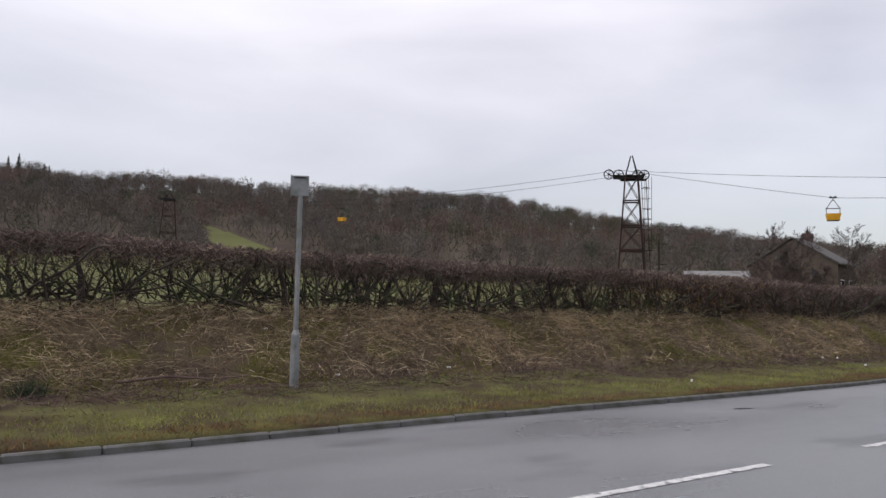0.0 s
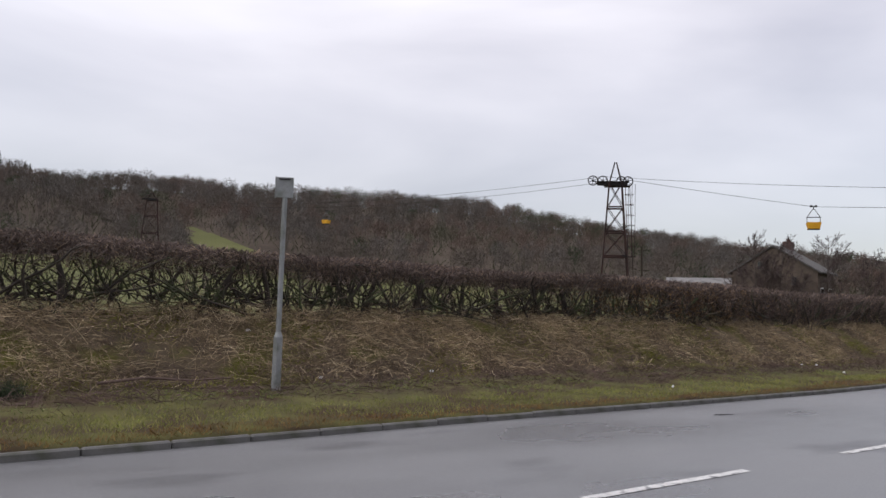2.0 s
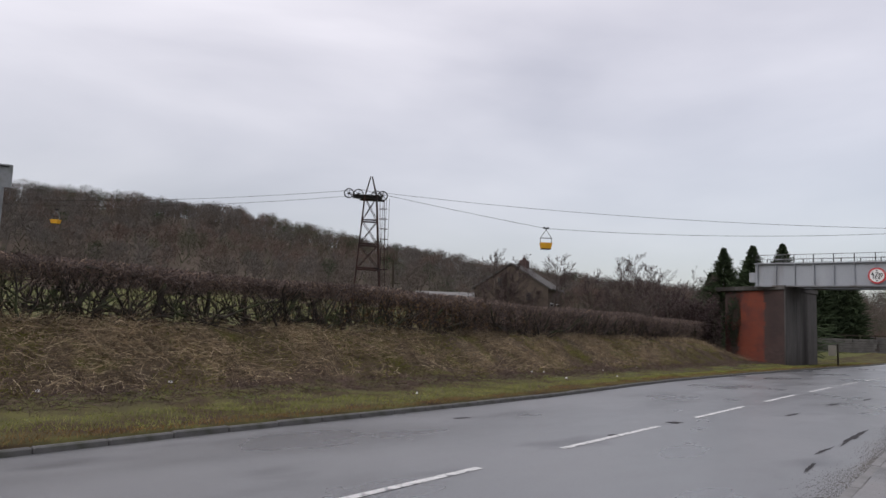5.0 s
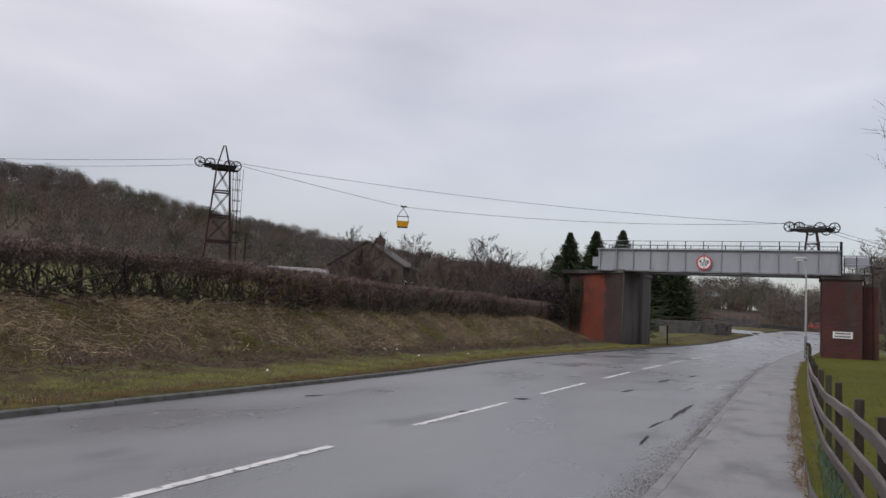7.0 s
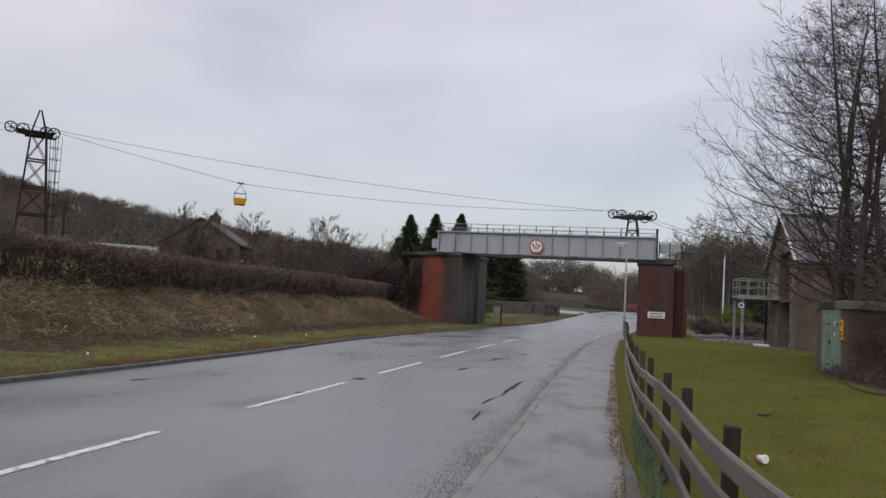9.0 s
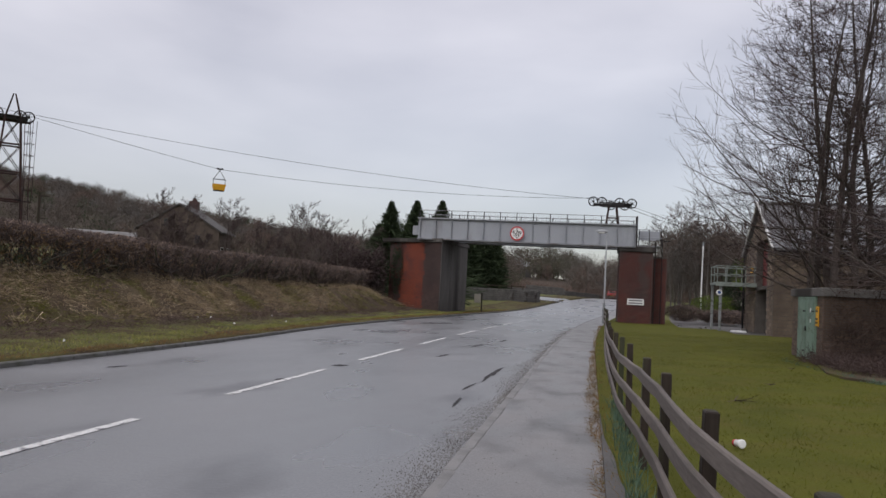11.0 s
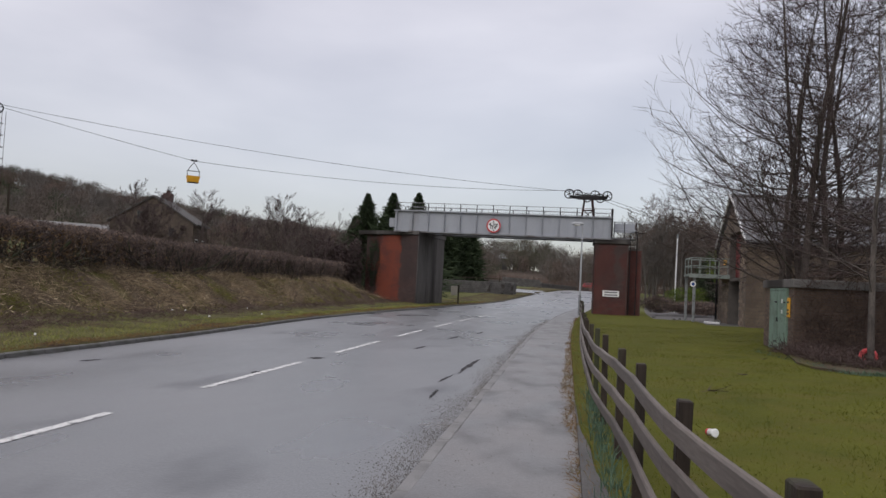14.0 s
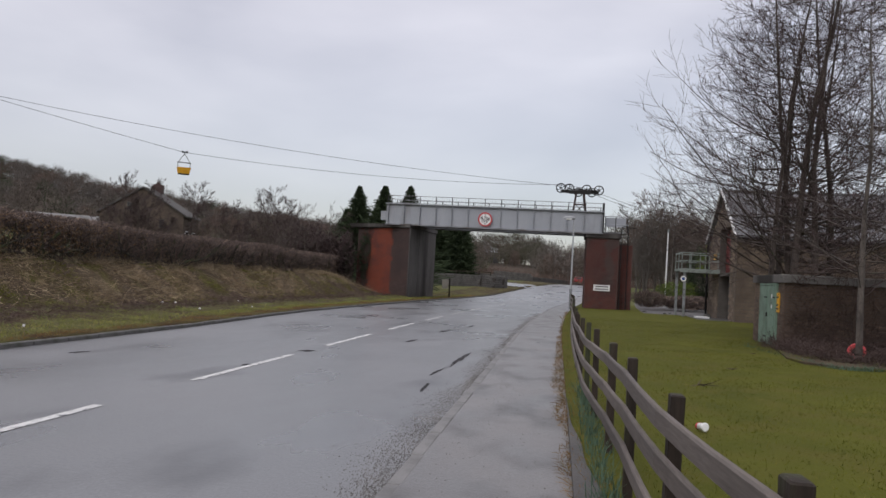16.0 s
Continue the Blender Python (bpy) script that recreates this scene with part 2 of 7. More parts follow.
BARK = mat("wet_bark", (0.040, 0.031, 0.028), (0.095, 0.076, 0.066), scale=3, rough=0.9, fine=25, bump=0.7, dist=0.02, stretch=(1, 1, 0.3), stain=(0.06, 0.065, 0.04), stain_scale=1.5, stain_amt=(0.58, 0.72))
TWIG = mat_island("bare_twigs", (0.038, 0.026, 0.027), (0.085, 0.060, 0.056))
HEDGETWIG = mat_island("hedge_twigs", (0.058, 0.045, 0.042), (0.170, 0.130, 0.116), c3=(0.30, 0.215, 0.155), spec=0.2)
HEDGESTEM = mat("hedge_stems", (0.022, 0.017, 0.014), (0.05, 0.040, 0.032), scale=4, rough=0.9, fine=40, bump=0.5, stain=(0.05, 0.06, 0.025), stain_scale=2)
STRAW = mat_island("dead_stems", (0.110, 0.078, 0.054), (0.32, 0.245, 0.150), c3=(0.58, 0.48, 0.32), spec=0.2)
DARKTWIG = mat_island("dark_shrub_twigs", (0.034, 0.022, 0.020), (0.078, 0.052, 0.044))
BRAMBLE = mat_island("bramble_stems", (0.055, 0.036, 0.031), (0.125, 0.086, 0.072))
GRASSBLADE = mat_island("verge_blades", (0.125, 0.145, 0.034), (0.24, 0.25, 0.068), spec=0.15, c3=(0.32, 0.27, 0.12))
MOSSBLADE = mat_island("bank_green", (0.095, 0.10, 0.014), (0.21, 0.20, 0.040), spec=0.15)
LAWNBLADE = mat_island("lawn_blades", (0.056, 0.066, 0.008), (0.118, 0.124, 0.018), spec=0.1, c3=(0.18, 0.155, 0.045))
BROWNBLADE = mat_island("withered_edge_grass", (0.12, 0.070, 0.026), (0.23, 0.14, 0.055), c3=(0.12, 0.12, 0.03), spec=0.15)
CONIFER = mat_island("conifer_needles", (0.020, 0.031, 0.016), (0.055, 0.075, 0.038), spec=0.15)
LEAFGREEN = mat_island("evergreen_leaves", (0.04, 0.07, 0.01), (0.12, 0.16, 0.025))
DARKLEAF = mat_island("dark_evergreen_leaves", (0.012, 0.02, 0.010), (0.035, 0.05, 0.022))
WEED = mat_island("pale_weeds", (0.11, 0.14, 0.055), (0.23, 0.26, 0.11), spec=0.15)
DAFF = mat_island("daffodil_shoots", (0.05, 0.09, 0.06), (0.10, 0.15, 0.10))
WOODS = [mat_island("far_wood_%s" % k, a, b, spec=0.1) for k, a, b in (("brown", (0.082, 0.068, 0.058), (0.124, 0.105, 0.090)), ("grey", (0.090, 0.081, 0.072), (0.138, 0.124, 0.112)), ("russet", (0.098, 0.072, 0.060), (0.150, 0.110, 0.092)), ("olive", (0.062, 0.062, 0.042), (0.100, 0.098, 0.066)))]
RENDERWALL = mat("cream_render", (0.40, 0.37, 0.31), (0.50, 0.47, 0.40), scale=1, rough=0.9, fine=20, bump=0.1)
FARMSTONE = mat("dark_farm_stone", (0.058, 0.044, 0.035), (0.105, 0.080, 0.062), scale=0.8, rough=0.95, fine=6, bump=0.4, dist=0.05)
PALEROOF = mat("pale_sheet_roof", (0.30, 0.31, 0.33), (0.40, 0.41, 0.43), scale=1, rough=0.5, fine=10, bump=0.1)
REDCAR = mat("red_car_paint", (0.32, 0.015, 0.02), (0.38, 0.02, 0.025), scale=2, rough=0.25, fine=20, bump=0.0)
GLASSY = mat("dark_glass", (0.02, 0.022, 0.025), (0.03, 0.032, 0.036), scale=2, rough=0.08, fine=20, bump=0.0)
PLASTICW = mat("white_litter", (0.55, 0.55, 0.55), (0.75, 0.75, 0.74), scale=10, rough=0.5, fine=50, bump=0.1)

# ---- mesh helpers ----


class Mesh:
    """Collects vertices and faces for one object."""

    def __init__(self):
        self.v, self.f = [], []

    def add(self, vs, fs):
        k = len(self.v)
        self.v += [tuple(p) for p in vs]
        self.f += [tuple(i + k for i in f) for f in fs]
        return self

    def box(self, x0, x1, y0, y1, z0, z1, m=None, ch=0.0):
        """A box, with chamfered vertical and top edges when ch is given."""
        if ch <= 0:
            vs = [(x, y, z) for z in (z0, z1) for x, y in ((x0, y0), (x1, y0), (x1, y1), (x0, y1))]
            fs = [(3, 2, 1, 0), (4, 5, 6, 7), (0, 1, 5, 4), (1, 2, 6, 5), (2, 3, 7, 6), (3, 0, 4, 7)]
        else:
            vs = []
            for z, k in ((z0, 0), (z1 - ch, 0), (z1, ch)):
                for x, y in ((x0 + ch, y0), (x1 - ch, y0), (x1, y0 + ch), (x1, y1 - ch), (x1 - ch, y1), (x0 + ch, y1), (x0, y1 - ch), (x0, y0 + ch)):
                    cx, cy = (x0 + x1) / 2, (y0 + y1) / 2
                    vs.append((x + (k if x < cx else -k), y + (k if y < cy else -k), z))
            fs = [tuple(range(7, -1, -1)), tuple(range(16, 24))]
            for r in (0, 8):
                fs += [(r + i, r + (i + 1) % 8, r + 8 + (i + 1) % 8, r + 8 + i) for i in range(8)]
        if m is not None:
            vs = [m @ Vector(p) for p in vs]
        return self.add(vs, fs)

    def tube(self, pts, rad, n=6, cap=True):
        """A tube along points, with a radius or a radius at each point."""
        pts = [Vector(p) for p in pts]
        rad = rad if isinstance(rad, (list, tuple)) else [rad] * len(pts)
        k0 = len(self.v)
        for i, p in enumerate(pts):
            d = (pts[min(i + 1, len(pts) - 1)] - pts[max(i - 1, 0)]).normalized()
            a = d.orthogonal().normalized() if i == 0 else (ref - d * ref.dot(d)).normalized()
            ref = a
            b = d.cross(a)
            for j in range(n):
                t = 2 * math.pi * j / n
                self.v.append(tuple(p + (a * math.cos(t) + b * math.sin(t)) * rad[i]))
        for i in range(len(pts) - 1):
            for j in range(n):
                a0, a1 = k0 + i * n + j, k0 + i * n + (j + 1) % n
                self.f.append((a0, a1, a1 + n, a0 + n))
        if cap:
            self.f.append(tuple(k0 + j for j in range(n - 1, -1, -1)))
            self.f.append(tuple(k0 + (len(pts) - 1) * n + j for j in range(n)))
        return self

    def ring(self, c, r, w, axis=(0, 1, 0), n=20, sec=5):
        """A torus round c."""
        c, ax = Vector(c), Vector(axis).normalized()
        a = ax.orthogonal().normalized()
        b = ax.cross(a)
        k0 = len(self.v)
        for i in range(n):
            t = 2 * math.pi * i / n
            d = a * math.cos(t) + b * math.sin(t)
            for j in range(sec):
                u = 2 * math.pi * j / sec
                self.v.append(tuple(c + d * (r + w * math.cos(u)) + ax * w * math.sin(u)))
        for i in range(n):
            for j in range(sec):
                self.f.append((k0 + i * sec + j, k0 + ((i + 1) % n) * sec + j, k0 + ((i + 1) % n) * sec + (j + 1) % sec, k0 + i * sec + (j + 1) % sec))
        return self

    def prism(self, poly, lo, hi):
        """A plan polygon raised from lo to hi."""
        n = len(poly)
        return self.add([(*p, lo) for p in poly] + [(*p, hi) for p in poly], [tuple(range(n - 1, -1, -1)), tuple(range(n, 2 * n))] + [(i, (i + 1) % n, n + (i + 1) % n, n + i) for i in range(n)])

    def disc(self, c, r, axis=(0, 1, 0), thick=0.02, n=32, squash=1.0):
        """A round plate."""
        c, ax = Vector(c), Vector(axis).normalized()
        return self.tube([c - ax * thick / 2, c + ax * thick / 2], r, n)

    def obj(self, name, material, parent=None, smooth=False):
        me = bpy.data.meshes.new(name)
        me.from_pydata(self.v, [], self.f)
        me.materials.append(material)
        if smooth:
            me.polygons.foreach_set("use_smooth", [True] * len(me.polygons))
        ob = new(name, me)
        if parent is not None:
            ob.parent = parent
        return ob


def part(name, m, material, parent, label="", smooth=False):
    """One mesh under a thing or a part, in world coordinates."""
    ob = m.obj(name, material, None, smooth)
    ob.parent = parent
    ob.matrix_parent_inverse = parent_world(parent).inverted()
    if label:
        ob["label"] = label
    return ob


def parent_world(ob):
    return ob.matrix_basis if ob.parent is None else parent_world(ob.parent) @ ob.matrix_parent_inverse @ ob.matrix_basis


def thing(name, place, label, category, group="", kind=""):
    """The empty base of a thing."""
    ob = new(name)
    ob.empty_display_size = 0.2
    ob.matrix_basis = Matrix.Translation(place)
    return tagged(ob, label, category, group, kind)


def arr_obj(name, v, tri, material, label="", category="", kind="stuff", mats=None, idx=None):
    """One object from arrays of vertices and triangles."""
    me = bpy.data.meshes.new(name)
    me.vertices.add(len(v))
    me.vertices.foreach_set("co", np.asarray(v, np.float32).ravel())
    me.loops.add(tri.size)
    me.loops.foreach_set("vertex_index", tri.astype(np.int32).ravel())
    me.polygons.add(len(tri))
    me.polygons.foreach_set("loop_start", np.arange(0, tri.size, tri.shape[1], dtype=np.int32))
    for m in (mats or [material]):
        me.materials.append(m)
    if idx is not None:
        me.polygons.foreach_set("material_index", idx.astype(np.int32))
    me.update(calc_edges=True)
    return tagged(new(name, me), label, category, "", kind)


RNG = np.random.default_rng(7)


def strands(base, direction, length, width, bend=0.3, segs=3, droop=0.0, rng=RNG):
    """Curved flat ribbons that start at base and taper; returns vertices and quads."""
    n = len(base)
    d = direction / np.linalg.norm(direction, axis=1, keepdims=True)
    side = np.cross(d, rng.normal(size=(n, 3)))
    side /= np.linalg.norm(side, axis=1, keepdims=True) + 1e-9
    curl = np.cross(side, d) * bend * rng.normal(size=(n, 1))
    length = np.broadcast_to(length, (n,))[:, None]
    width = np.broadcast_to(width, (n,))[:, None]
    vs = []
    for i in range(segs + 1):
        t = i / segs
        c = base + d * length * t + curl * length * t * t
        c[:, 2] -= (droop * length[:, 0]) * t * t
        w = width * (1 - 0.75 * t) / 2
        vs += [c - side * w, c + side * w]
    v = np.stack(vs, 1).reshape(-1, 3)
    k = (segs + 1) * 2
    q = np.array([[2 * i, 2 * i + 1, 2 * i + 3, 2 * i + 2] for i in range(segs)])
    f = (np.arange(n)[:, None, None] * k + q[None]).reshape(-1, 4)
    return v, f


def merge(parts):
    vs, fs, k = [], [], 0
    for v, f in parts:
        vs.append(v)
        fs.append(f + k)
        k += len(v)
    return np.concatenate(vs), np.concatenate(fs)

# ---- ground, road, pavement ----
KERB_FAR, KERB_NEAR, CENTRE = -8.52, -1.12, -4.55


def bend(y):
    """How far the road has swung to +x at y."""
    t = np.clip(np.asarray(y, float) - 18.0, 0, 117)
    return 0.0009 * t * t


def rise(y):
    """The road's gentle rise beyond the bridge."""
    t = np.clip((np.asarray(y, float) - 58.0) / 62.0, 0, 1)
    return 1.65 * t * t * (3 - 2 * t)


def far_off(y):
    """How far the verge kerb steps in (+) or out (-) from its line."""
    y = np.asarray(y, float)
    return 0.15 * (1 - smooth01(y / 7)) - 0.6 * smooth01((y - 14) / 14) * (1 - smooth01((y - 58) / 16))


CREST_AZ = (-180, -60, -25, -5, 8, 20, 26, 32.5, 38, 43, 45.5, 51, 58, 68, 76, 85, 100, 140, 180)
CREST_E = (0.01, 0.01, 0.014, 0.022, 0.022, 0.044, 0.053, 0.064, 0.079, 0.092, 0.101, 0.116, 0.119, 0.122, 0.127, 0.117, 0.11, 0.03, 0.01)


def smooth01(t):
    t = np.clip(t, 0, 1)
    return t * t * (3 - 2 * t)


def wood_edge(az):
    """Where the field ends and the wood begins, for a bearing."""
    az = np.asarray(az, float)
    return np.where((az > 64) & (az < 72), 176.0 + 7.0 * (az - 64), 152.0) + 4 * np.sin(az * 0.9)


def land(x, y):
    """Height of the land, away from the road's own surfaces."""
    x, y = np.asarray(x, float), np.asarray(y, float)
    u = x - bend(y)
    d = np.hypot(x, y)
    az = np.degrees(np.arctan2(-x, y))
    verge = 0.10 + 0.12 * smooth01((-9.5 - u) / 3.0)
    fade = 1 - smooth01((y - 44) / 9.0)
    bank = 1.14 * smooth01((-12.4 - u) / 2.3) * fade
    crest = np.interp(az, CREST_AZ, CREST_E)
    far = smooth01((d - 75) / 355.0)
    hill = crest * 430 * far * smooth01((-u - 14) / 40.0 + np.where(az < 12, 0.6, 0.0) * smooth01((d - 90) / 150))
    right = np.where(u > -1, 0.10, verge + bank)
    field = np.clip((-u - 15) / 60, 0, 1.2) * 1.6 * fade
    roll = 0.6 * np.sin(x * 0.031 + 1.3) * np.sin(y * 0.027) * smooth01((d - 60) / 120)
    return right + rise(y) + hill + field * (u < -15) + roll


u_lines = sorted(set([-2600, -1800, -1200, -800, -600, -480] + list(range(-468, -212, 12)) + list(range(-212, -100, 4)) + list(range(-100, -28, 4)) + [-26, -23, -20, -18, -16.5, -15.5, -15] + [round(-14.8 + 0.2 * i, 2) for i in range(13)] + [-12, -11.5, -11, -10, -9.2, KERB_FAR - 0.06, KERB_FAR - 0.05, -7, CENTRE, -2, KERB_NEAR - 0.02, KERB_NEAR - 0.01, -0.5, 0.14, 0.16, 0.4, 0.8] + [1.2 + 0.8 * i for i in range(26)] + [24, 28, 34, 42, 55, 75, 100, 140, 200, 300, 450, 700, 1200, 2600]))
y_lines = [-2600, -1200, -600, -300, -150, -80, -50, -35, -25, -18] + [-14 + 1.0 * i for i in range(90)] + [78 + 4 * i for i in range(30)] + [200 + 14 * i for i in range(22)] + [540, 650, 800, 1100, 1600, 2600]
GX, GY = np.meshgrid(np.array(u_lines, float), np.array(y_lines, float))
GXW = GX + bend(GY) + np.where((GX < KERB_FAR - 0.04) & (GX > KERB_FAR - 0.08), far_off(GY), 0)
GZ = land(GXW, GY)
on_road = (GX > KERB_FAR - 0.055) & (GX < KERB_NEAR - 0.015) & (GY < 175)
GZ = np.where(on_road, rise(GY) - 0.15, GZ)
on_pave = (GX > KERB_NEAR - 0.012) & (GX < 0.15) & (GY < 175)
GZ = np.where(on_pave, rise(GY) - 0.05, GZ)
bumps = np.array([noise.noise(Vector((a * 1.3, b * 1.3, 0))) for a, b in zip(GXW.ravel(), GY.ravel())]).reshape(GX.shape)
GZ += np.where((GX < -12.3) & (GX > -30), 0.10 * bumps, 0) + np.where((GX < -9.0) & (GX >= -12.3), 0.03 * bumps, 0) + np.where((GX > 1.0) & (GX < 25), 0.03 * bumps, 0)
ny, nx = GX.shape
ii = np.arange(ny * nx).reshape(ny, nx)
quads = np.stack([ii[:-1, :-1], ii[:-1, 1:], ii[1:, 1:], ii[1:, :-1]], -1).reshape(-1, 4)
cu, cy = (GX[:-1, :-1] + GX[1:, 1:]).ravel() / 2, (GY[:-1, :-1] + GY[1:, 1:]).ravel() / 2
cx = cu + bend(cy)
cd, caz = np.hypot(cx, cy), np.degrees(np.arctan2(-cx, cy))
mi = np.full(len(quads), 3)
mi[(cu > -12.3) & (cu < 0)] = 0
mi[(cu <= -12.3) & (cu > -15.2) & (cy < 55)] = 1
mi[(cu >= 0) & (cu < 30) & (cy < 64)] = 2
mi[(cu > 4.5) & (cu < 40) & (cy > 47) & (cy < 75)] = 5
mi[(cu > 6.6) & (cu < 40) & (cy > 40.5) & (cy < 48)] = 5
mi[(cd > wood_edge(caz)) & (cu < -20)] = 4
mi[(cd > 150) & (cy > 150)] = 4
ground = arr_obj("ground", np.stack([GXW, GY, GZ], -1).reshape(-1, 3), quads, None, "damp winter ground of verge, bank, lawn and pasture", "ground", "structure", [VERGE, SOIL, LAWN, FIELD, WOODFLOOR, GRAVEL], mi)
ground.data.polygons.foreach_set("use_smooth", np.ones(len(quads), bool))


def strip(name, u0, u1, y0, y1, z, material, label, category, step=1.0, thick=0.0, kind="structure", cross=1, camber=0.0, wide=None):
    """A sheet that follows the road between two offsets."""
    m = Mesh()
    ys = np.linspace(y0, y1, max(2, int((y1 - y0) / step) + 1))
    us = np.linspace(u0, u1, cross + 1)
    for y in ys:
        for u in us:
            k = 0.0 if wide is None else float(wide(y)) * (u1 - u) / (u1 - u0)
            m.v.append((u + k + float(bend(y)), float(y), z + float(rise(y)) + camber * (1 - ((u - CENTRE) / 3.8) ** 2)))
    w = cross + 1
    for i in range(len(ys) - 1):
        for j in range(cross):
            m.f.append((i * w + j, i * w + j + 1, (i + 1) * w + j + 1, (i + 1) * w + j))
    ob = m.obj(name, material)
    return tagged(ob, label, category, "", kind)


road = strip("road", KERB_FAR - 0.01, KERB_NEAR - 0.005, -60, 170, 0.0, ASPHALT, "wet grey asphalt road with patches and streaks", "road", 2.0, cross=6, wide=far_off)
pavement = strip("pavement", KERB_NEAR + 0.10, 0.15, -60, 170, 0.052, PAVING, "wet grey asphalt pavement with grit along the road", "pavement", 2.0, cross=2)
edge = Mesh()
edge_ys = [1.0 + 0.25 * i for i in range(33)]
for y in edge_ys:
    w = 0.17 * float(smooth01((8.8 - y) / 4.5)) * (0.8 + 0.35 * math.sin(y * 2.3) * math.sin(y * 0.9 + 1))
    edge.v += [(0.149, y, 0.05), (0.152, y, 0.107), (0.156 + w, y, 0.109)]
for i in range(len(edge_ys) - 1):
    edge.f += [(i * 3, i * 3 + 1, i * 3 + 4, i * 3 + 3), (i * 3 + 1, i * 3 + 2, i * 3 + 5, i * 3 + 4)]
tagged(edge.obj("pavement_edge", GRAVEL), "dark crumbling asphalt edge between pavement and grass", "pavement", "", "structure")
side = Mesh()
for i in range(25):
    k = i / 24
    for w in range(5):
        x = -1.6 - 15.0 * k + w / 4 * (3.4 - 2.0 * k)
        y = 90.0 + 5.5 * k * k + w / 4 * (9.0 - 5.5 * k)
        on = x - float(bend(y)) > KERB_FAR - 0.1
        side.v.append((x, y, float(rise(y)) + 0.008 if on else float(land(x, y)) + 0.05))
    if i:
        for w in range(4):
            a = 5 * i + w
            side.f.append((a - 5, a - 4, a + 1, a))
side_road = tagged(side.obj("side_road", ASPHALT), "wet side road joining beyond the bridge", "road", "", "structure")

# centre line: 4 m marks and 2 m gaps
for k in range(-3, 22):
    y0 = 3.02 + 5.7 * k
    m = Mesh()
    n = 4
    for i in range(n + 1):
        y = y0 + 3.65 * i / n
        for u in (CENTRE - 0.055, CENTRE + 0.055):
            m.v.append((u + float(bend(y)), y, float(rise(y)) + 0.005))
    for i in range(n):
        m.f.append((2 * i, 2 * i + 1, 2 * i + 3, 2 * i + 2))
    mk = m.obj("lane_mark", PAINT)
    mk.parent = road

# far kerb of separate stones
kerb_far = thing("kerb", (KERB_FAR, 0, 0), "grey concrete kerb stones along the grass verge", "kerb", "", "structure")
kerb_near = thing("kerb", (KERB_NEAR, 0, 0), "low worn kerb stones along the pavement", "kerb", "", "structure")
stone_far = Mesh().box(-0.05, 0.075, 0.005, 0.905, -0.1, 0.082, ch=0.018).obj("kerb_stone", KERB)
stone_near = Mesh().box(-0.06, 0.06, 0.003, 0.907, -0.1, 0.055, ch=0.012).obj("kerb_stone", KERBLIGHT)
for proto, par, u, dz in ((stone_far, kerb_far, KERB_FAR - 0.06, 0.0), (stone_near, kerb_near, KERB_NEAR + 0.055, 0.0)):
    for k in range(0, 110):
        y = -9.0 + 0.91 * k
        st = proto if k == 0 else proto.copy()
        if k:
            scene.collection.objects.link(st)
        st.parent = par
        st.matrix_parent_inverse = par.matrix_basis.inverted()
        slope = math.atan(float(bend(y + 0.91) - bend(y) + (far_off(y + 0.91) - far_off(y) if par is kerb_far else 0)) / 0.91)
        st.matrix_basis = Matrix.Translation((u + (float(far_off(y)) if par is kerb_far else 0.0) + float(bend(y)) + random.uniform(-0.006, 0.006), y, float(rise(y)) + dz + random.uniform(-0.006, 0.006))) @ Matrix.Rotation(-slope + random.uniform(-0.004, 0.004), 4, "Z")

# dark wet streaks and patches on the carriageway
for (x, y, lx, ly, rot) in ((-1.74, 13.7, 0.042, 2.6, 1), (-1.84, 11.5, 0.028, 1.0, 3), (-1.72, 9.7, 0.026, 0.8, -2), (-3.3, 17.0, 0.05, 1.0, 4), (-3.1, 21.0, 0.06, 1.4, 4), (-7.4, 10.6, 0.06, 0.4, 12), (-2.7, 24.0, 0.05, 1.2, 3), (-4.62, 10.6, 0.07, 0.25, 5), (-4.55, 13.2, 0.12, 0.3, 0)):
    m = Mesh()
    n = 48
    ring = []
    for i in range(n):
        t = 2 * math.pi * i / n
        k = 1 + 0.9 * noise.noise(Vector((x + math.cos(t) * 3.5, y + math.sin(t) * 3.5, 3)))
        ring.append((lx * k * math.cos(t), ly / 2 * k * math.sin(t), 0.0))
    mm = pose(x, y, 0.004, 0, 0, -rot)
    m.add([mm @ Vector(p) for p in ring], [tuple(range(n))])
    o = m.obj("tar_patch", BLACKST)
    o.parent = road


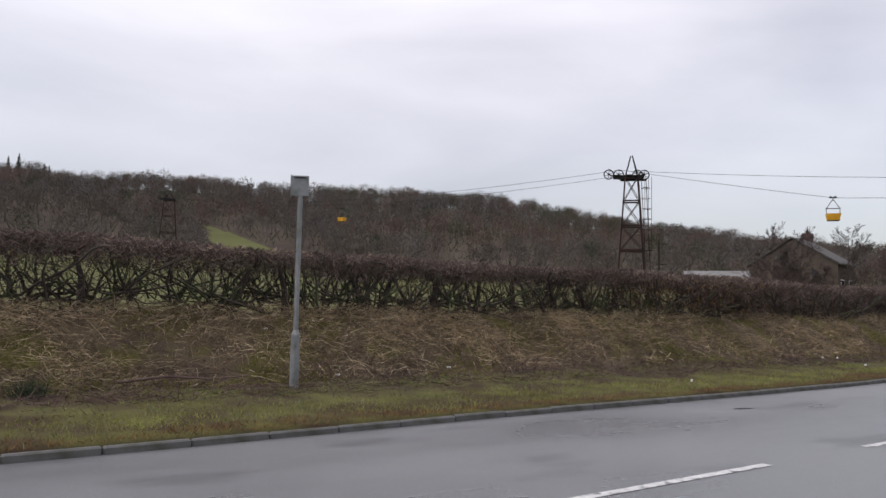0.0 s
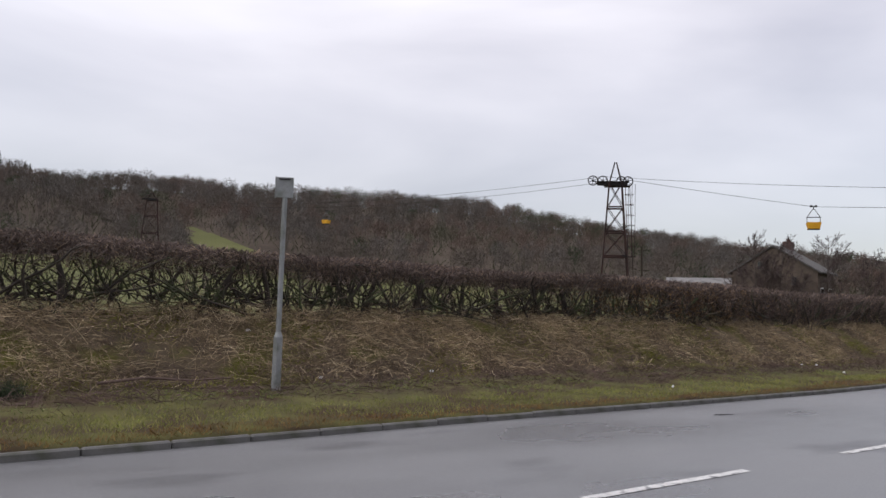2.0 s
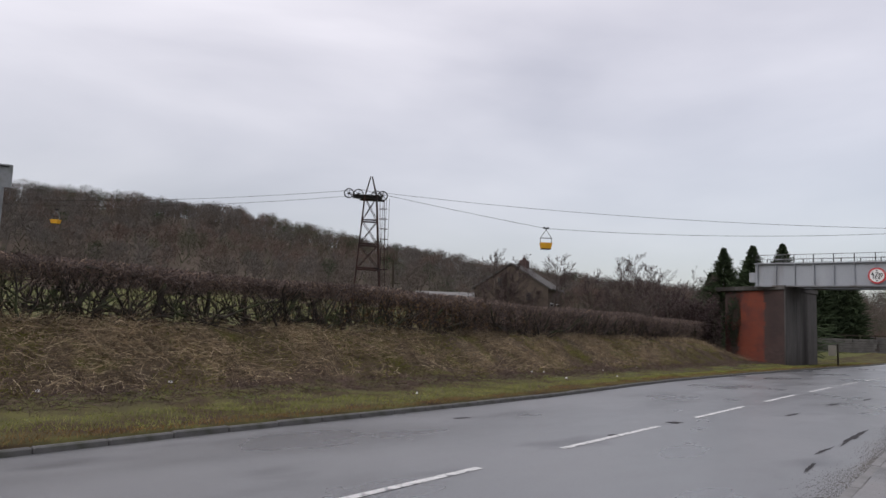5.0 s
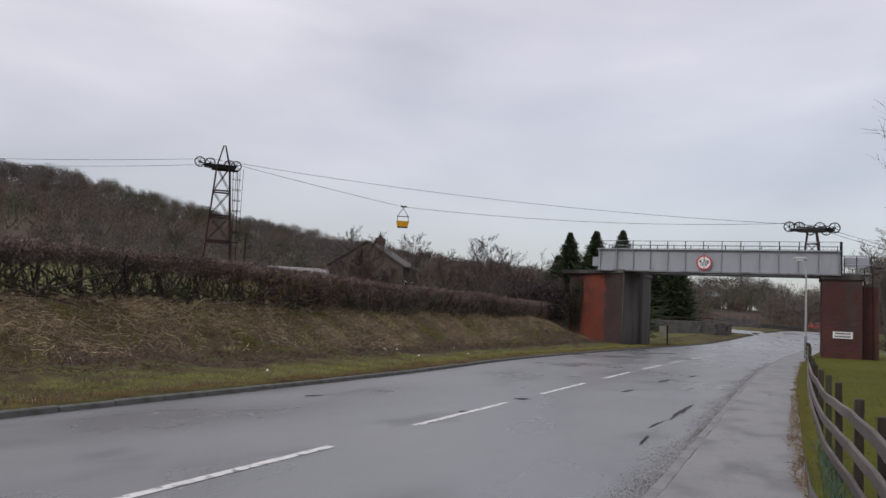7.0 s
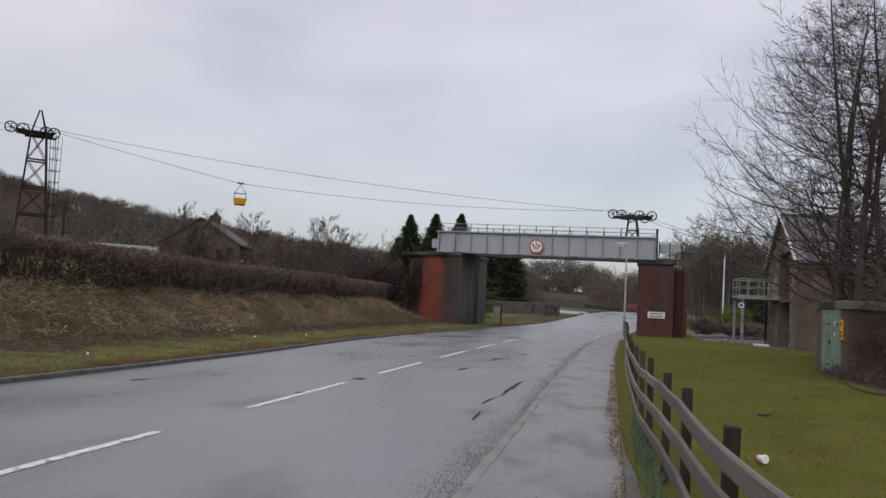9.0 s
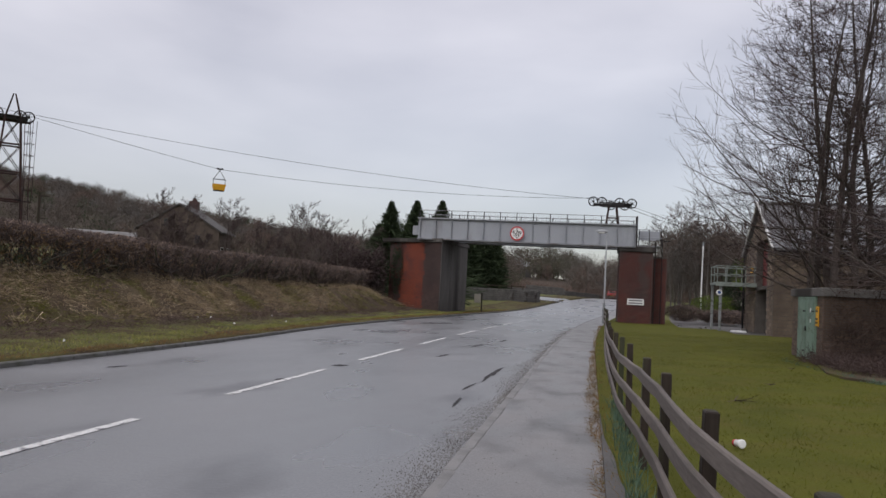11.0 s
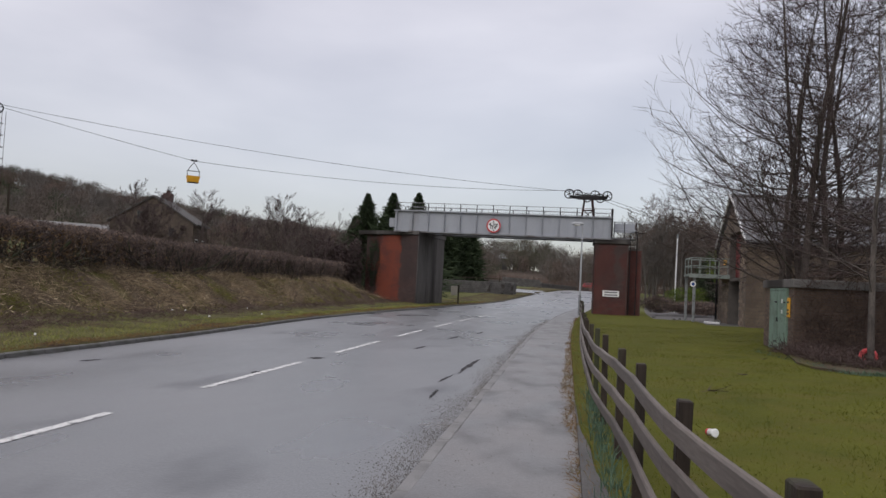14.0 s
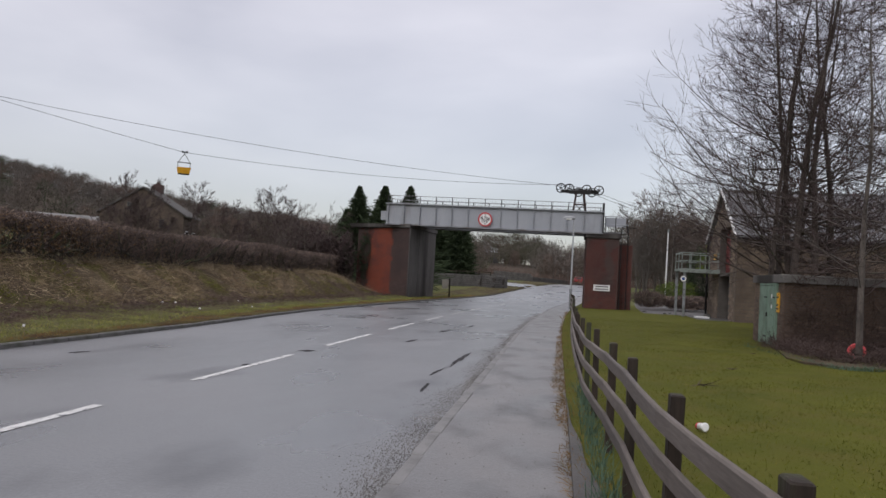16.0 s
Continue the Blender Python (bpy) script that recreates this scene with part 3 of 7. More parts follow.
# ---- bridge ----
def brick_courses(parent, name, corner, along, length, z0, z1, materials, normal, bl=0.45, bh=0.15, pick=None, limit=300, proud=0.012):
    """Brick-faced courses on a wall as single pieces that share meshes."""
    along, normal = Vector(along).normalized(), Vector(normal).normalized()
    protos = {}
    rows, count = int((z1 - z0) / bh), 0
    rest = {}
    for r in range(rows):
        off = (r % 2) * 0.5
        n = int(length / bl + 1)
        for k in range(-1, n):
            a0, a1 = max(0.0, (k + off) * bl), min(length, (k + off + 1) * bl)
            if a1 - a0 < 0.08:
                continue
            material = pick((a0 + a1) / 2, z0 + (r + 0.5) * bh) if pick else materials[0]
            full = abs(a1 - a0 - bl) < 1e-4
            p0 = Vector(corner) + along * (a0 + 0.008)
            if full and count < limit:
                key = material.name
                basis = Matrix((along, normal, Vector((0, 0, 1)))).transposed().to_4x4()
                if key not in protos:
                    ob = Mesh().box(0, bl - 0.016, -0.02, proud, 0.006, bh - 0.008, None, 0.006).obj(name, material)
                    protos[key] = ob
                else:
                    ob = protos[key].copy()
                    scene.collection.objects.link(ob)
                ob.parent = parent
                ob.matrix_parent_inverse = parent_world(parent).inverted()
                ob.matrix_basis = Matrix.Translation(p0 + Vector((0, 0, z0 + r * bh)) + normal * random.uniform(-0.004, 0.006)) @ basis
                count += 1
            else:
                key = material.name
                basis = Matrix.Translation(p0 + Vector((0, 0, z0 + r * bh)) + normal * random.uniform(-0.004, 0.006)) @ Matrix((along, normal, Vector((0, 0, 1)))).transposed().to_4x4()
                rest.setdefault(key, (material, Mesh()))[1].box(0, a1 - a0 - 0.016, -0.02, proud, 0.006, bh - 0.008, basis)
    for material, m in rest.values():
        tagged(part("brickwork", m, material, parent), kind="stuff")


GY0 = 50.0
bridge = thing("footbridge", (-4.5, GY0, 5), "grey painted plate girder bridge with railing over the road", "bridge")
m = Mesh()
m.box(-11.7, 2.66, GY0, GY0 + 0.02, 5.0, 6.36)
m.box(-11.7, 2.66, GY0 + 2.9, GY0 + 2.92, 5.0, 6.36)
part("girder_web", m, GIRDER, bridge)
for nm, z0, z1, w, mm_ in (("top_flange", 6.34, 6.40, 0.17, GIRDER), ("bottom_flange", 4.93, 5.0, 0.19, GIRDER_DK)):
    for yy in (GY0, GY0 + 2.91):
        part(nm, Mesh().box(-11.74, 2.70, yy - w, yy + w, z0, z1), mm_, bridge)
part("deck", Mesh().box(-11.7, 2.66, GY0 + 0.16, GY0 + 2.74, 5.02, 5.12), GIRDER_DK, bridge)
stiff = Mesh().box(-0.012, 0.012, -0.15, 0.0, 5.0, 6.34).obj("stiffener", GIRDER)
for i in range(14):
    s = stiff if i == 0 else stiff.copy()
    if i:
        scene.collection.objects.link(s)
    s.parent = bridge
    s.matrix_parent_inverse = bridge.matrix_basis.inverted()
    s.matrix_basis = Matrix.Translation((-11.55 + 1.083 * i, GY0, 0))
rivet_m = Mesh()
for i in range(14):
    for z in np.arange(5.08, 6.3, 0.09):
        for dx in (-0.05, 0.05):
            x = -11.55 + 1.083 * i + dx
            rivet_m.box(x - 0.012, x + 0.012, GY0 - 0.012, GY0, z, z + 0.024)
tagged(part("rivets", rivet_m, GIRDER, bridge), kind="stuff")
for side, yy in ((0, GY0 - 0.02), (1, GY0 + 2.92)):
    for i in range(14):
        x = -11.62 + 1.096 * i
        part("rail_post", Mesh().box(x - 0.025, x + 0.025, yy - 0.025, yy + 0.025, 6.40, 6.93), BLACKST, bridge)
    for z, r in ((6.92, 0.018), (6.66, 0.010), (6.45, 0.010)):
        part("rail", Mesh().tube([(-11.65, yy, z), (2.68, yy, z)], r, 6), GIRDER_DK, bridge)
    mesh_m = Mesh()
    for x in np.arange(-11.6, 2.6, 0.16):
        mesh_m.box(x - 0.003, x + 0.003, yy - 0.003, yy + 0.003, 6.42, 6.90)
    tagged(part("mesh_infill", mesh_m, GIRDER_DK, bridge), kind="stuff")
part("end_box", Mesh().box(-12.1, -11.72, GY0 + 0.1, GY0 + 0.9, 5.25, 5.85, ch=0.02), GIRDER, bridge)
part("end_frame", Mesh().tube([(2.7, GY0 - 0.05, 5.0), (2.7, GY0 - 0.05, 6.95)], 0.05, 6), BLACKST, bridge)

# platform at the end of the girder
plat = thing("end_platform", (3.4, 50.6, 5.1), "grey steel platform with rails beside the girder on the brick pier", "platform")
part("deck", Mesh().box(2.75, 4.3, 50.2, 52.0, 5.05, 5.12), GIRDER_DK, plat)
for x in (2.85, 3.5, 4.25):
    part("post", Mesh().tube([(x, 50.2, 5.1), (x, 50.2, 6.15)], 0.03, 6), BLACKST, plat)
for z in (5.6, 6.12):
    part("rail", Mesh().tube([(2.75, 50.2, z), (4.3, 50.2, z)], 0.03, 6), GIRDER, plat)
part("panel", Mesh().box(2.9, 4.2, 50.9, 50.95, 5.5, 6.1), GIRDER, plat)

# height sign
sign = thing("height_limit_sign", (-4.97, GY0 - 0.17, 5.55), "round white height limit sign with a red rim", "road sign")
part("plate", Mesh().disc((-4.97, GY0 - 0.19, 5.55), 0.47, (0, 1, 0), 0.02, 40), REDSIGN, sign, "red rim plate")
part("face", Mesh().disc((-4.97, GY0 - 0.205, 5.55), 0.375, (0, 1, 0), 0.012, 40), WHITE, sign, "white face")
for z, s in ((5.84, -1), (5.26, 1)):
    part("arrow", Mesh().add([(-4.97 - 0.07, GY0 - 0.216, z - s * 0.04), (-4.97 + 0.07, GY0 - 0.216, z - s * 0.04), (-4.97, GY0 - 0.216, z + s * 0.05)], [(0, 1, 2) if s > 0 else (0, 2, 1)]), BLACK, sign)


def lettering(name, text, place, size, material, parent, rot=(90, 0, 0), align="CENTER"):
    """Raised lettering turned into a mesh."""
    cu_ = bpy.data.curves.new(name, "FONT")
    cu_.body, cu_.size, cu_.align_x, cu_.align_y, cu_.extrude, cu_.resolution_u, cu_.offset = text, size, align, "CENTER", 0.003, 2, size * 0.03
    tmp = new(name, cu_)
    me = bpy.data.meshes.new_from_object(tmp.evaluated_get(bpy.context.evaluated_depsgraph_get()))
    bpy.data.objects.remove(tmp)
    me.materials.clear()
    me.materials.append(material)
    ob = new(name, me)
    ob.parent = parent
    ob.matrix_parent_inverse = parent_world(parent).inverted()
    ob.matrix_basis = pose(*place, *rot)
    return ob


lettering("lettering", "4.7m", (-4.97, GY0 - 0.217, 5.63), 0.31, BLACK, sign)
lettering("lettering", "15'6\"", (-4.97, GY0 - 0.217, 5.42), 0.25, BLACK, sign)

# abutment on the verge side
abut = thing("bridge_abutment", (-11.5, 51.5, 0), "tall brick bridge abutment with orange, sooty and concrete faces", "abutment")
A0, A1, A2 = Vector((-14.0, 51.7, 0)), Vector((-9.98, 49.8, 0)), Vector((-9.15, 55.5, 0))
part("core", Mesh().prism([(A0.x, A0.y), (A1.x, A1.y), (A2.x, A2.y), (-13.75, 57.0)], -0.3, 4.78), DARKMORTAR, abut)
part("coping", Mesh().prism([(A0.x - 0.6, A0.y - 0.1), (A0.x + 1.6, A0.y - 1.0), (A1.x + 0.05, A1.y - 0.16), (A2.x + 0.14, A2.y), (-14.1, 57.0)], 4.78, 5.02), CONCRETE, abut)
d01 = (A1 - A0)
n01 = Vector((d01.y, -d01.x, 0)).normalized()


def abut_pick(a, z):
    edge = 1.30 - 0.55 * (1 - z / 4.8) + 0.30 * noise.noise(Vector((a * 0.6, z * 1.1, 0)))
    if a < edge:
        return BRICKDARK if noise.noise(Vector((a * 2, z, 8))) > -0.1 else BRICKRED
    return BRICKORANGE if a < 3.02 + 0.10 * noise.noise(Vector((a, z * 2.0, 4))) else BRICKDARK


brick_courses(abut, "brick", A0, d01, d01.length, 0.0, 4.75, None, n01, 0.225, 0.075, abut_pick, 300, 0.007)
d12 = (A2 - A1)
n12 = Vector((d12.y, -d12.x, 0)).normalized()
m = Mesh()
for i in range(3):
    a0 = 0.02 + i * d12.length / 3
    a1 = (i + 1) * d12.length / 3 - 0.02
    p0, p1 = A1 + d12.normalized() * a0, A1 + d12.normalized() * a1
    pm = Mesh().prism([(p0.x, p0.y), (p1.x, p1.y), ((p1 - n12 * 0.1).x, (p1 - n12 * 0.1).y), ((p0 - n12 * 0.1).x, (p0 - n12 * 0.1).y)][::1], 0.0, 4.76)
    pm.v = [(v[0] + n12.x * 0.05, v[1] + n12.y * 0.05, v[2]) for v in pm.v]
    part("concrete_panel", pm, CONCRETE, abut, "black-streaked grey concrete")

# pier on the lawn side
pier = thing("bridge_pier", (2.7, 50.5, 0), "dark red brick bridge pier with a stone cap", "pier")
part("core", Mesh().box(1.70, 3.78, 50.03, 53.2, -0.3, 4.70), MORTAR, pier)
part("cap", Mesh().box(1.60, 3.88, 49.9, 53.3, 4.70, 5.00, ch=0.03), CONCRETE, pier)
part("rear_core", Mesh().box(3.78, 4.75, 51.2, 53.2, -0.3, 4.45), MORTAR, pier)
brick_courses(pier, "brick", (1.70, 50.03, 0), (1, 0, 0), 2.08, 0.0, 4.68, None, (0, -1, 0), 0.225, 0.075, lambda a, z: BRICKRED if noise.noise(Vector((a, z, 5))) > -0.35 else BRICKDARK, 300)
brick_courses(pier, "brick", (3.78, 51.2, 0), (1, 0, 0), 0.97, 0.0, 4.4, None, (0, -1, 0), 0.225, 0.075, lambda a, z: BRICKRED, 60)
brick_courses(pier, "brick", (1.70, 53.2, 0), (0, -1, 0), 3.17, 0.0, 4.68, None, (-1, 0, 0), 0.225, 0.075, lambda a, z: BRICKRED, 0)
for x, y in ((3.90, 50.2), (4.40, 51.0)):
    pp = thing("pipe", (x, y, 0), "dark iron pipe running up the brick pier", "pipe", "pier pipes")
    part("shaft", Mesh().tube([(x, y, 0.0), (x, y, 5.35)], 0.03, 8), BLACKST, pp)
    part("elbow", Mesh().tube([(x, y, 5.3), (x, y, 5.42), (x + 0.12, y, 5.5), (x + 0.5, y, 5.5)], 0.028, 8), BLACKST, pp)
notice = thing("notice_board", (2.78, 49.95, 1.5), "white notice board with dark lines on the brick pier", "sign")
part("board", Mesh().box(2.26, 3.30, 49.98, 50.01, 1.27, 1.66), WHITE, notice)
for z, w in ((1.55, 0.40), (1.38, 0.42)):
    part("text_bar", Mesh().box(2.78 - w, 2.78 + w, 49.974, 49.98, z - 0.045, z + 0.045), GIRDER_DK, notice)


# ---- ropeway ----
def wheel(parent, c, r=0.42, axis=(0, 1, 0)):
    """A spoked rope wheel."""
    w = part("wheel", Mesh().ring(c, r, 0.035, axis, 22, 6), BLACKST, parent)
    ax = Vector(axis).normalized()
    a = ax.orthogonal().normalized()
    for k in range(3):
        t = math.pi * k / 3 + 0.3
        d = Matrix.Rotation(t, 3, ax) @ a
        part("spoke", Mesh().tube([Vector(c) - d * r, Vector(c) + d * r], 0.018, 5), BLACKST, w)
    part("hub", Mesh().tube([Vector(c) - ax * 0.08, Vector(c) + ax * 0.08], 0.07, 8), BLACKST, w)


# trestle on the bridge
BX, BZ = 1.15, 7.84
tre = thing("rope_trestle", (BX, 51.4, 6.4), "dark steel rope trestle with spoked wheels on the bridge", "trestle")
for sx in (-1, 1):
    for yy in (50.9, 51.9):
        part("leg", Mesh().tube([(BX + sx * 0.56, yy, 5.12), (BX + sx * 0.24, yy, 7.75)], 0.065, 6), RUST, tre)
for z, w in ((6.2, 0.42), (6.9, 0.34), (7.68, 0.26)):
    part("crossbar", Mesh().box(BX - w, BX + w, 50.88, 50.95, z - 0.04, z + 0.04), RUST, tre)
for sx in (-1, 1):
    part("brace", Mesh().tube([(BX - sx * 0.45, 50.9, 6.15), (BX + sx * 0.33, 50.9, 6.95)], 0.025, 5), RUST, tre)
part("head_beam", Mesh().box(BX - 1.25, BX + 1.2, 51.2, 51.6, 7.73, 7.89, ch=0.02), BLACKST, tre)
part("rocker", Mesh().box(BX - 0.7, BX + 0.7, 50.8, 51.0, 7.60, 7.84, ch=0.03), BLACKST, tre)
for x in (-1.28, -0.72, 0.42, 1.22):
    wheel(tre, (BX + x, 51.15, 7.95 - 0.03 * x), 0.30)
for x in (-0.1, 0.8):
    wheel(tre, (BX + x, 51.9, 7.84), 0.28)
part("arm", Mesh().tube([(BX - 0.9, 51.15, 7.95), (BX + 1.3, 51.15, 7.87)], 0.04, 6), BLACKST, tre)
part("arm", Mesh().tube([(BX - 0.2, 51.9, 7.9), (BX + 1.1, 51.9, 7.74)], 0.04, 6), BLACKST, tre)


def tower(cx, cy, z0, ztop, zarm, half, yaw, detail=True):
    """A lattice rope tower with a pointed head, arms and caged ladder."""
    tw = thing("ropeway_tower", (cx, cy, z0), "rusty lattice steel ropeway tower with spoked rope wheels", "tower", "ropeway towers")
    R = Matrix.Translation((cx, cy, 0)) @ Matrix.Rotation(radians(yaw), 4, "Z")

    def P(x, y, z):
        return R @ Vector((x, y, z))

    def wid(z):
        return half * (1.0 - 0.58 * (z - z0) / (zarm - z0))

    for sx in (-1, 1):
        for sy in (-1, 1):
            part("leg", Mesh().tube([P(sx * wid(z), sy * wid(z), z) for z in (z0, zarm)], 0.055, 5), RUST, tw)
            part("peak_leg", Mesh().tube([P(sx * wid(zarm), sy * wid(zarm), zarm), P(sx * 0.05, sy * 0.05, ztop)], 0.04, 5), RUST, tw)
    levels = [z0 + (zarm - z0) * k for k in (0.18, 0.40, 0.60, 0.80)]
    for z in levels:
        w = wid(z)
        for s in (-1, 1):
            part("crossbar", Mesh().tube([P(-w, s * w, z), P(w, s * w, z)], 0.055, 5), RUST, tw)
            part("crossbar", Mesh().tube([P(s * w, -w, z), P(s * w, w, z)], 0.055, 5), RUST, tw)
    lv = levels + [zarm]
    for a, b in zip(lv[1:-1], lv[2:]):
        for s in (-1, 1):
            part("brace", Mesh().tube([P(-wid(a), s * wid(a), a), P(wid(b), s * wid(b), b)], 0.022, 4), RUST, tw)
            part("brace", Mesh().tube([P(wid(a), s * wid(a), a), P(-wid(b), s * wid(b), b)], 0.022, 4), RUST, tw)
    part("head_beam", Mesh().box(-1.15, 0.75, -0.16, 0.16, zarm - 0.10, zarm + 0.14, R, 0.02), BLACKST, tw)
    part("walkway", Mesh().box(-0.7, 0.95, 0.2, 0.6, zarm - 0.16, zarm - 0.08, R), RUST, tw)
    if detail:
        for x in (-1.42, -0.80, 0.36, 0.78):
            c = P(x, -0.25, zarm + 0.12 - 0.03 * x)
            wheel(tw, c, 0.30, R.to_3x3() @ Vector((0, 1, 0)))
        part("arm", Mesh().tube([P(-1.45, -0.2, zarm + 0.12), P(0.8, -0.2, zarm + 0.05)], 0.04, 5), BLACKST, tw)
        for sx in (0.62, 0.90):
            part("ladder_rail", Mesh().tube([P(sx + 0.35 * (1 - (z - z0) / (zarm - z0)), 0.1, z) for z in (z0, zarm)], 0.02, 4), RUST, tw)
        for k in range(7):
            z = z0 + (zarm - z0) * (0.40 + 0.085 * k)
            c = P(0.84 + 0.35 * (1 - (z - z0) / (zarm - z0)), 0.1, z)
            part("cage_hoop", Mesh().ring(c, 0.27, 0.016, (0, 0, 1), 14, 4), RUST, tw)
        for dx in (-0.3, 0.0, 0.3):
            part("cage_bar", Mesh().tube([P(0.90 + dx * 0.7 + 0.14, -0.2 + abs(dx), z) for z in (z0 + (zarm - z0) * 0.4, zarm)], 0.014, 4), RUST, tw)
        part("pole", Mesh().tube([P(1.75, 0.4, z0 - 0.3), P(1.70, 0.4, z0 + 3.8)], 0.07, 6), POSTWOOD, tw)
        for z in (2.3, 3.6):
            part("step", Mesh().tube([P(1.55, 0.4, z0 + z), P(2.2, 0.4, z0 + z)], 0.03, 5), POSTWOOD, tw)
    return tw


TX, TY, TARM = -32.7, 37.1, 10.05
tower(TX, TY, 2.2, 11.43, TARM, 0.94, 42)
tower(-101.0, 27.2, float(land(-101, 27.2)) - 0.3, 15.6, 14.7, 1.5, 75, False)


def cable(pts, sag, r=0.017):
    """A hanging rope through fixed points."""
    m = Mesh()
    path = []
    for (a, b), s in zip(zip(pts[:-1], pts[1:]), sag):
        a, b = Vector(a), Vector(b)
        for i in range(25):
            t = i / 24
            p = a.lerp(b, t)
            p.z -= s * 4 * t * (1 - t)
            path.append(p)
    m.tube(path, r, 5, False)
    ob = m.obj("ropeway_cable", BLACKST)
    return tagged(ob, "thin dark steel rope hanging between the towers", "cable", "ropeway cables")


BASK = Vector((-20.9, 39.3, 6.5))
WH = BASK + Vector((0.0, 0.0, 1.20))
cable([(-101.2, 26.8, 15.0), (TX - 0.35, TY - 0.55, TARM + 0.45), tuple(WH), (BX - 0.7, 51.1, BZ + 0.38), (22, 64.0, 4.2)], [1.3, 0.05, 0.45, 0.6], 0.012)
cable([(-100.8, 27.8, 15.0), (TX + 0.5, TY + 0.9, TARM + 0.40), (BX + 0.2, 51.9, BZ + 0.32), (23.5, 66.0, 4.8)], [1.6, 0.55, 0.6], 0.012)


def basket(p, yaw):
    """A yellow ropeway tub hung from a pair of rollers."""
    R = Matrix.Translation(p) @ Matrix.Rotation(radians(yaw), 4, "Z") @ Matrix.Scale(0.74, 4)
    bk = thing("ropeway_basket", p, "yellow steel tub hung from the ropeway cable", "basket", "ropeway baskets")
    m = Mesh()
    lo = [(-0.36, -0.30, 0.0), (0.36, -0.30, 0.0), (0.36, 0.30, 0.0), (-0.36, 0.30, 0.0)]
    hi = [(-0.46, -0.38, 0.46), (0.46, -0.38, 0.46), (0.46, 0.38, 0.46), (-0.46, 0.38, 0.46)]
    ih = [(-0.42, -0.34, 0.46), (0.42, -0.34, 0.46), (0.42, 0.34, 0.46), (-0.42, 0.34, 0.46)]
    il = [(-0.33, -0.27, 0.08), (0.33, -0.27, 0.08), (0.33, 0.27, 0.08), (-0.33, 0.27, 0.08)]
    vs = [R @ Vector(q) for q in lo + hi + ih + il]
    fs = [(3, 2, 1, 0), (12, 13, 14, 15)]
    for i in range(4):
        j = (i + 1) % 4
        fs += [(i, j, 4 + j, 4 + i), (4 + i, 4 + j, 8 + j, 8 + i), (8 + i, 8 + j, 12 + j, 12 + i)]
    m.add(vs, fs)
    part("tub", m, YELLOW, bk)
    part("tub_base", Mesh().box(-0.38, 0.38, -0.32, 0.32, -0.04, 0.0, R), BLACKST, bk)
    for s in (-1, 1):
        part("hanger_bar", Mesh().tube([R @ Vector((s * 0.44, 0, 0.40)), R @ Vector((s * 0.44, 0, 0.85))], 0.022, 5), GALV, bk)
        part("hanger_stay", Mesh().tube([R @ Vector((s * 0.44, 0, 0.85)), R @ Vector((s * 0.06, 0, 1.45))], 0.02, 5), GALV, bk)
        part("roller", Mesh().disc(R @ Vector((s * 0.15, 0, 1.66)), 0.065, R.to_3x3() @ Vector((0, 1, 0)), 0.05, 14), BLACKST, bk)
    part("spreader", Mesh().tube([R @ Vector((-0.50, 0, 0.85)), R @ Vector((0.50, 0, 0.85))], 0.025, 5), BLACKST, bk)
    part("hanger_rod", Mesh().tube([R @ Vector((0, 0, 1.42)), R @ Vector((0, 0, 1.66))], 0.03, 5), BLACKST, bk)
    part("carriage", Mesh().box(-0.2, 0.2, -0.03, 0.03, 1.60, 1.68, R), BLACKST, bk)
    return bk


basket(BASK, 38)
basket(Vector((-63.5, 32.6, 9.3)), 30)

# ---- vegetation helpers ----


def unit(a):
    return a / (np.linalg.norm(a, axis=-1, keepdims=True) + 1e-9)


def sprout(P, R, n, ratio, ang, up, segs, rng, tmin=0.2, wander=0.15, rfac=0.5, rmin=0.004, tip_short=0.65, side=None):
    """Child branches along each of the parents P (N, S, 3)."""
    N, S = P.shape[:2]
    t = tmin + (1 - tmin) * (np.arange(n)[None] + rng.random((N, n))) / n
    t = np.clip(t, 0, 0.999)
    k = t * (S - 1)
    i = np.floor(k).astype(int)
    fr = (k - i)[..., None]
    rows = np.arange(N)[:, None]
    base = P[rows, i] * (1 - fr) + P[rows, i + 1] * fr
    dp = unit(P[rows, i + 1] - P[rows, i])
    L = np.linalg.norm(np.diff(P, axis=1), axis=2).sum(1)[:, None]
    ln = L * ratio * (1.1 - tip_short * t) * (0.7 + 0.6 * rng.random((N, n)))
    perp = unit(np.cross(dp, rng.normal(size=(N, n, 3))))
    a = ang * (0.75 + 0.5 * rng.random((N, n)))[..., None]
    d = unit(dp * np.cos(a) + perp * np.sin(a))
    pts = [base]
    for _ in range(segs):
        pts.append(pts[-1] + d * (ln / segs)[..., None])
        d = unit(d + np.array([0, 0, up]) / segs + wander * rng.normal(size=d.shape))
    Q = np.stack(pts, 2).reshape(N * n, segs + 1, 3)
    r = np.maximum((R[:, None] * (1 - 0.8 * t) * rfac), rmin).reshape(-1)
    return Q, r


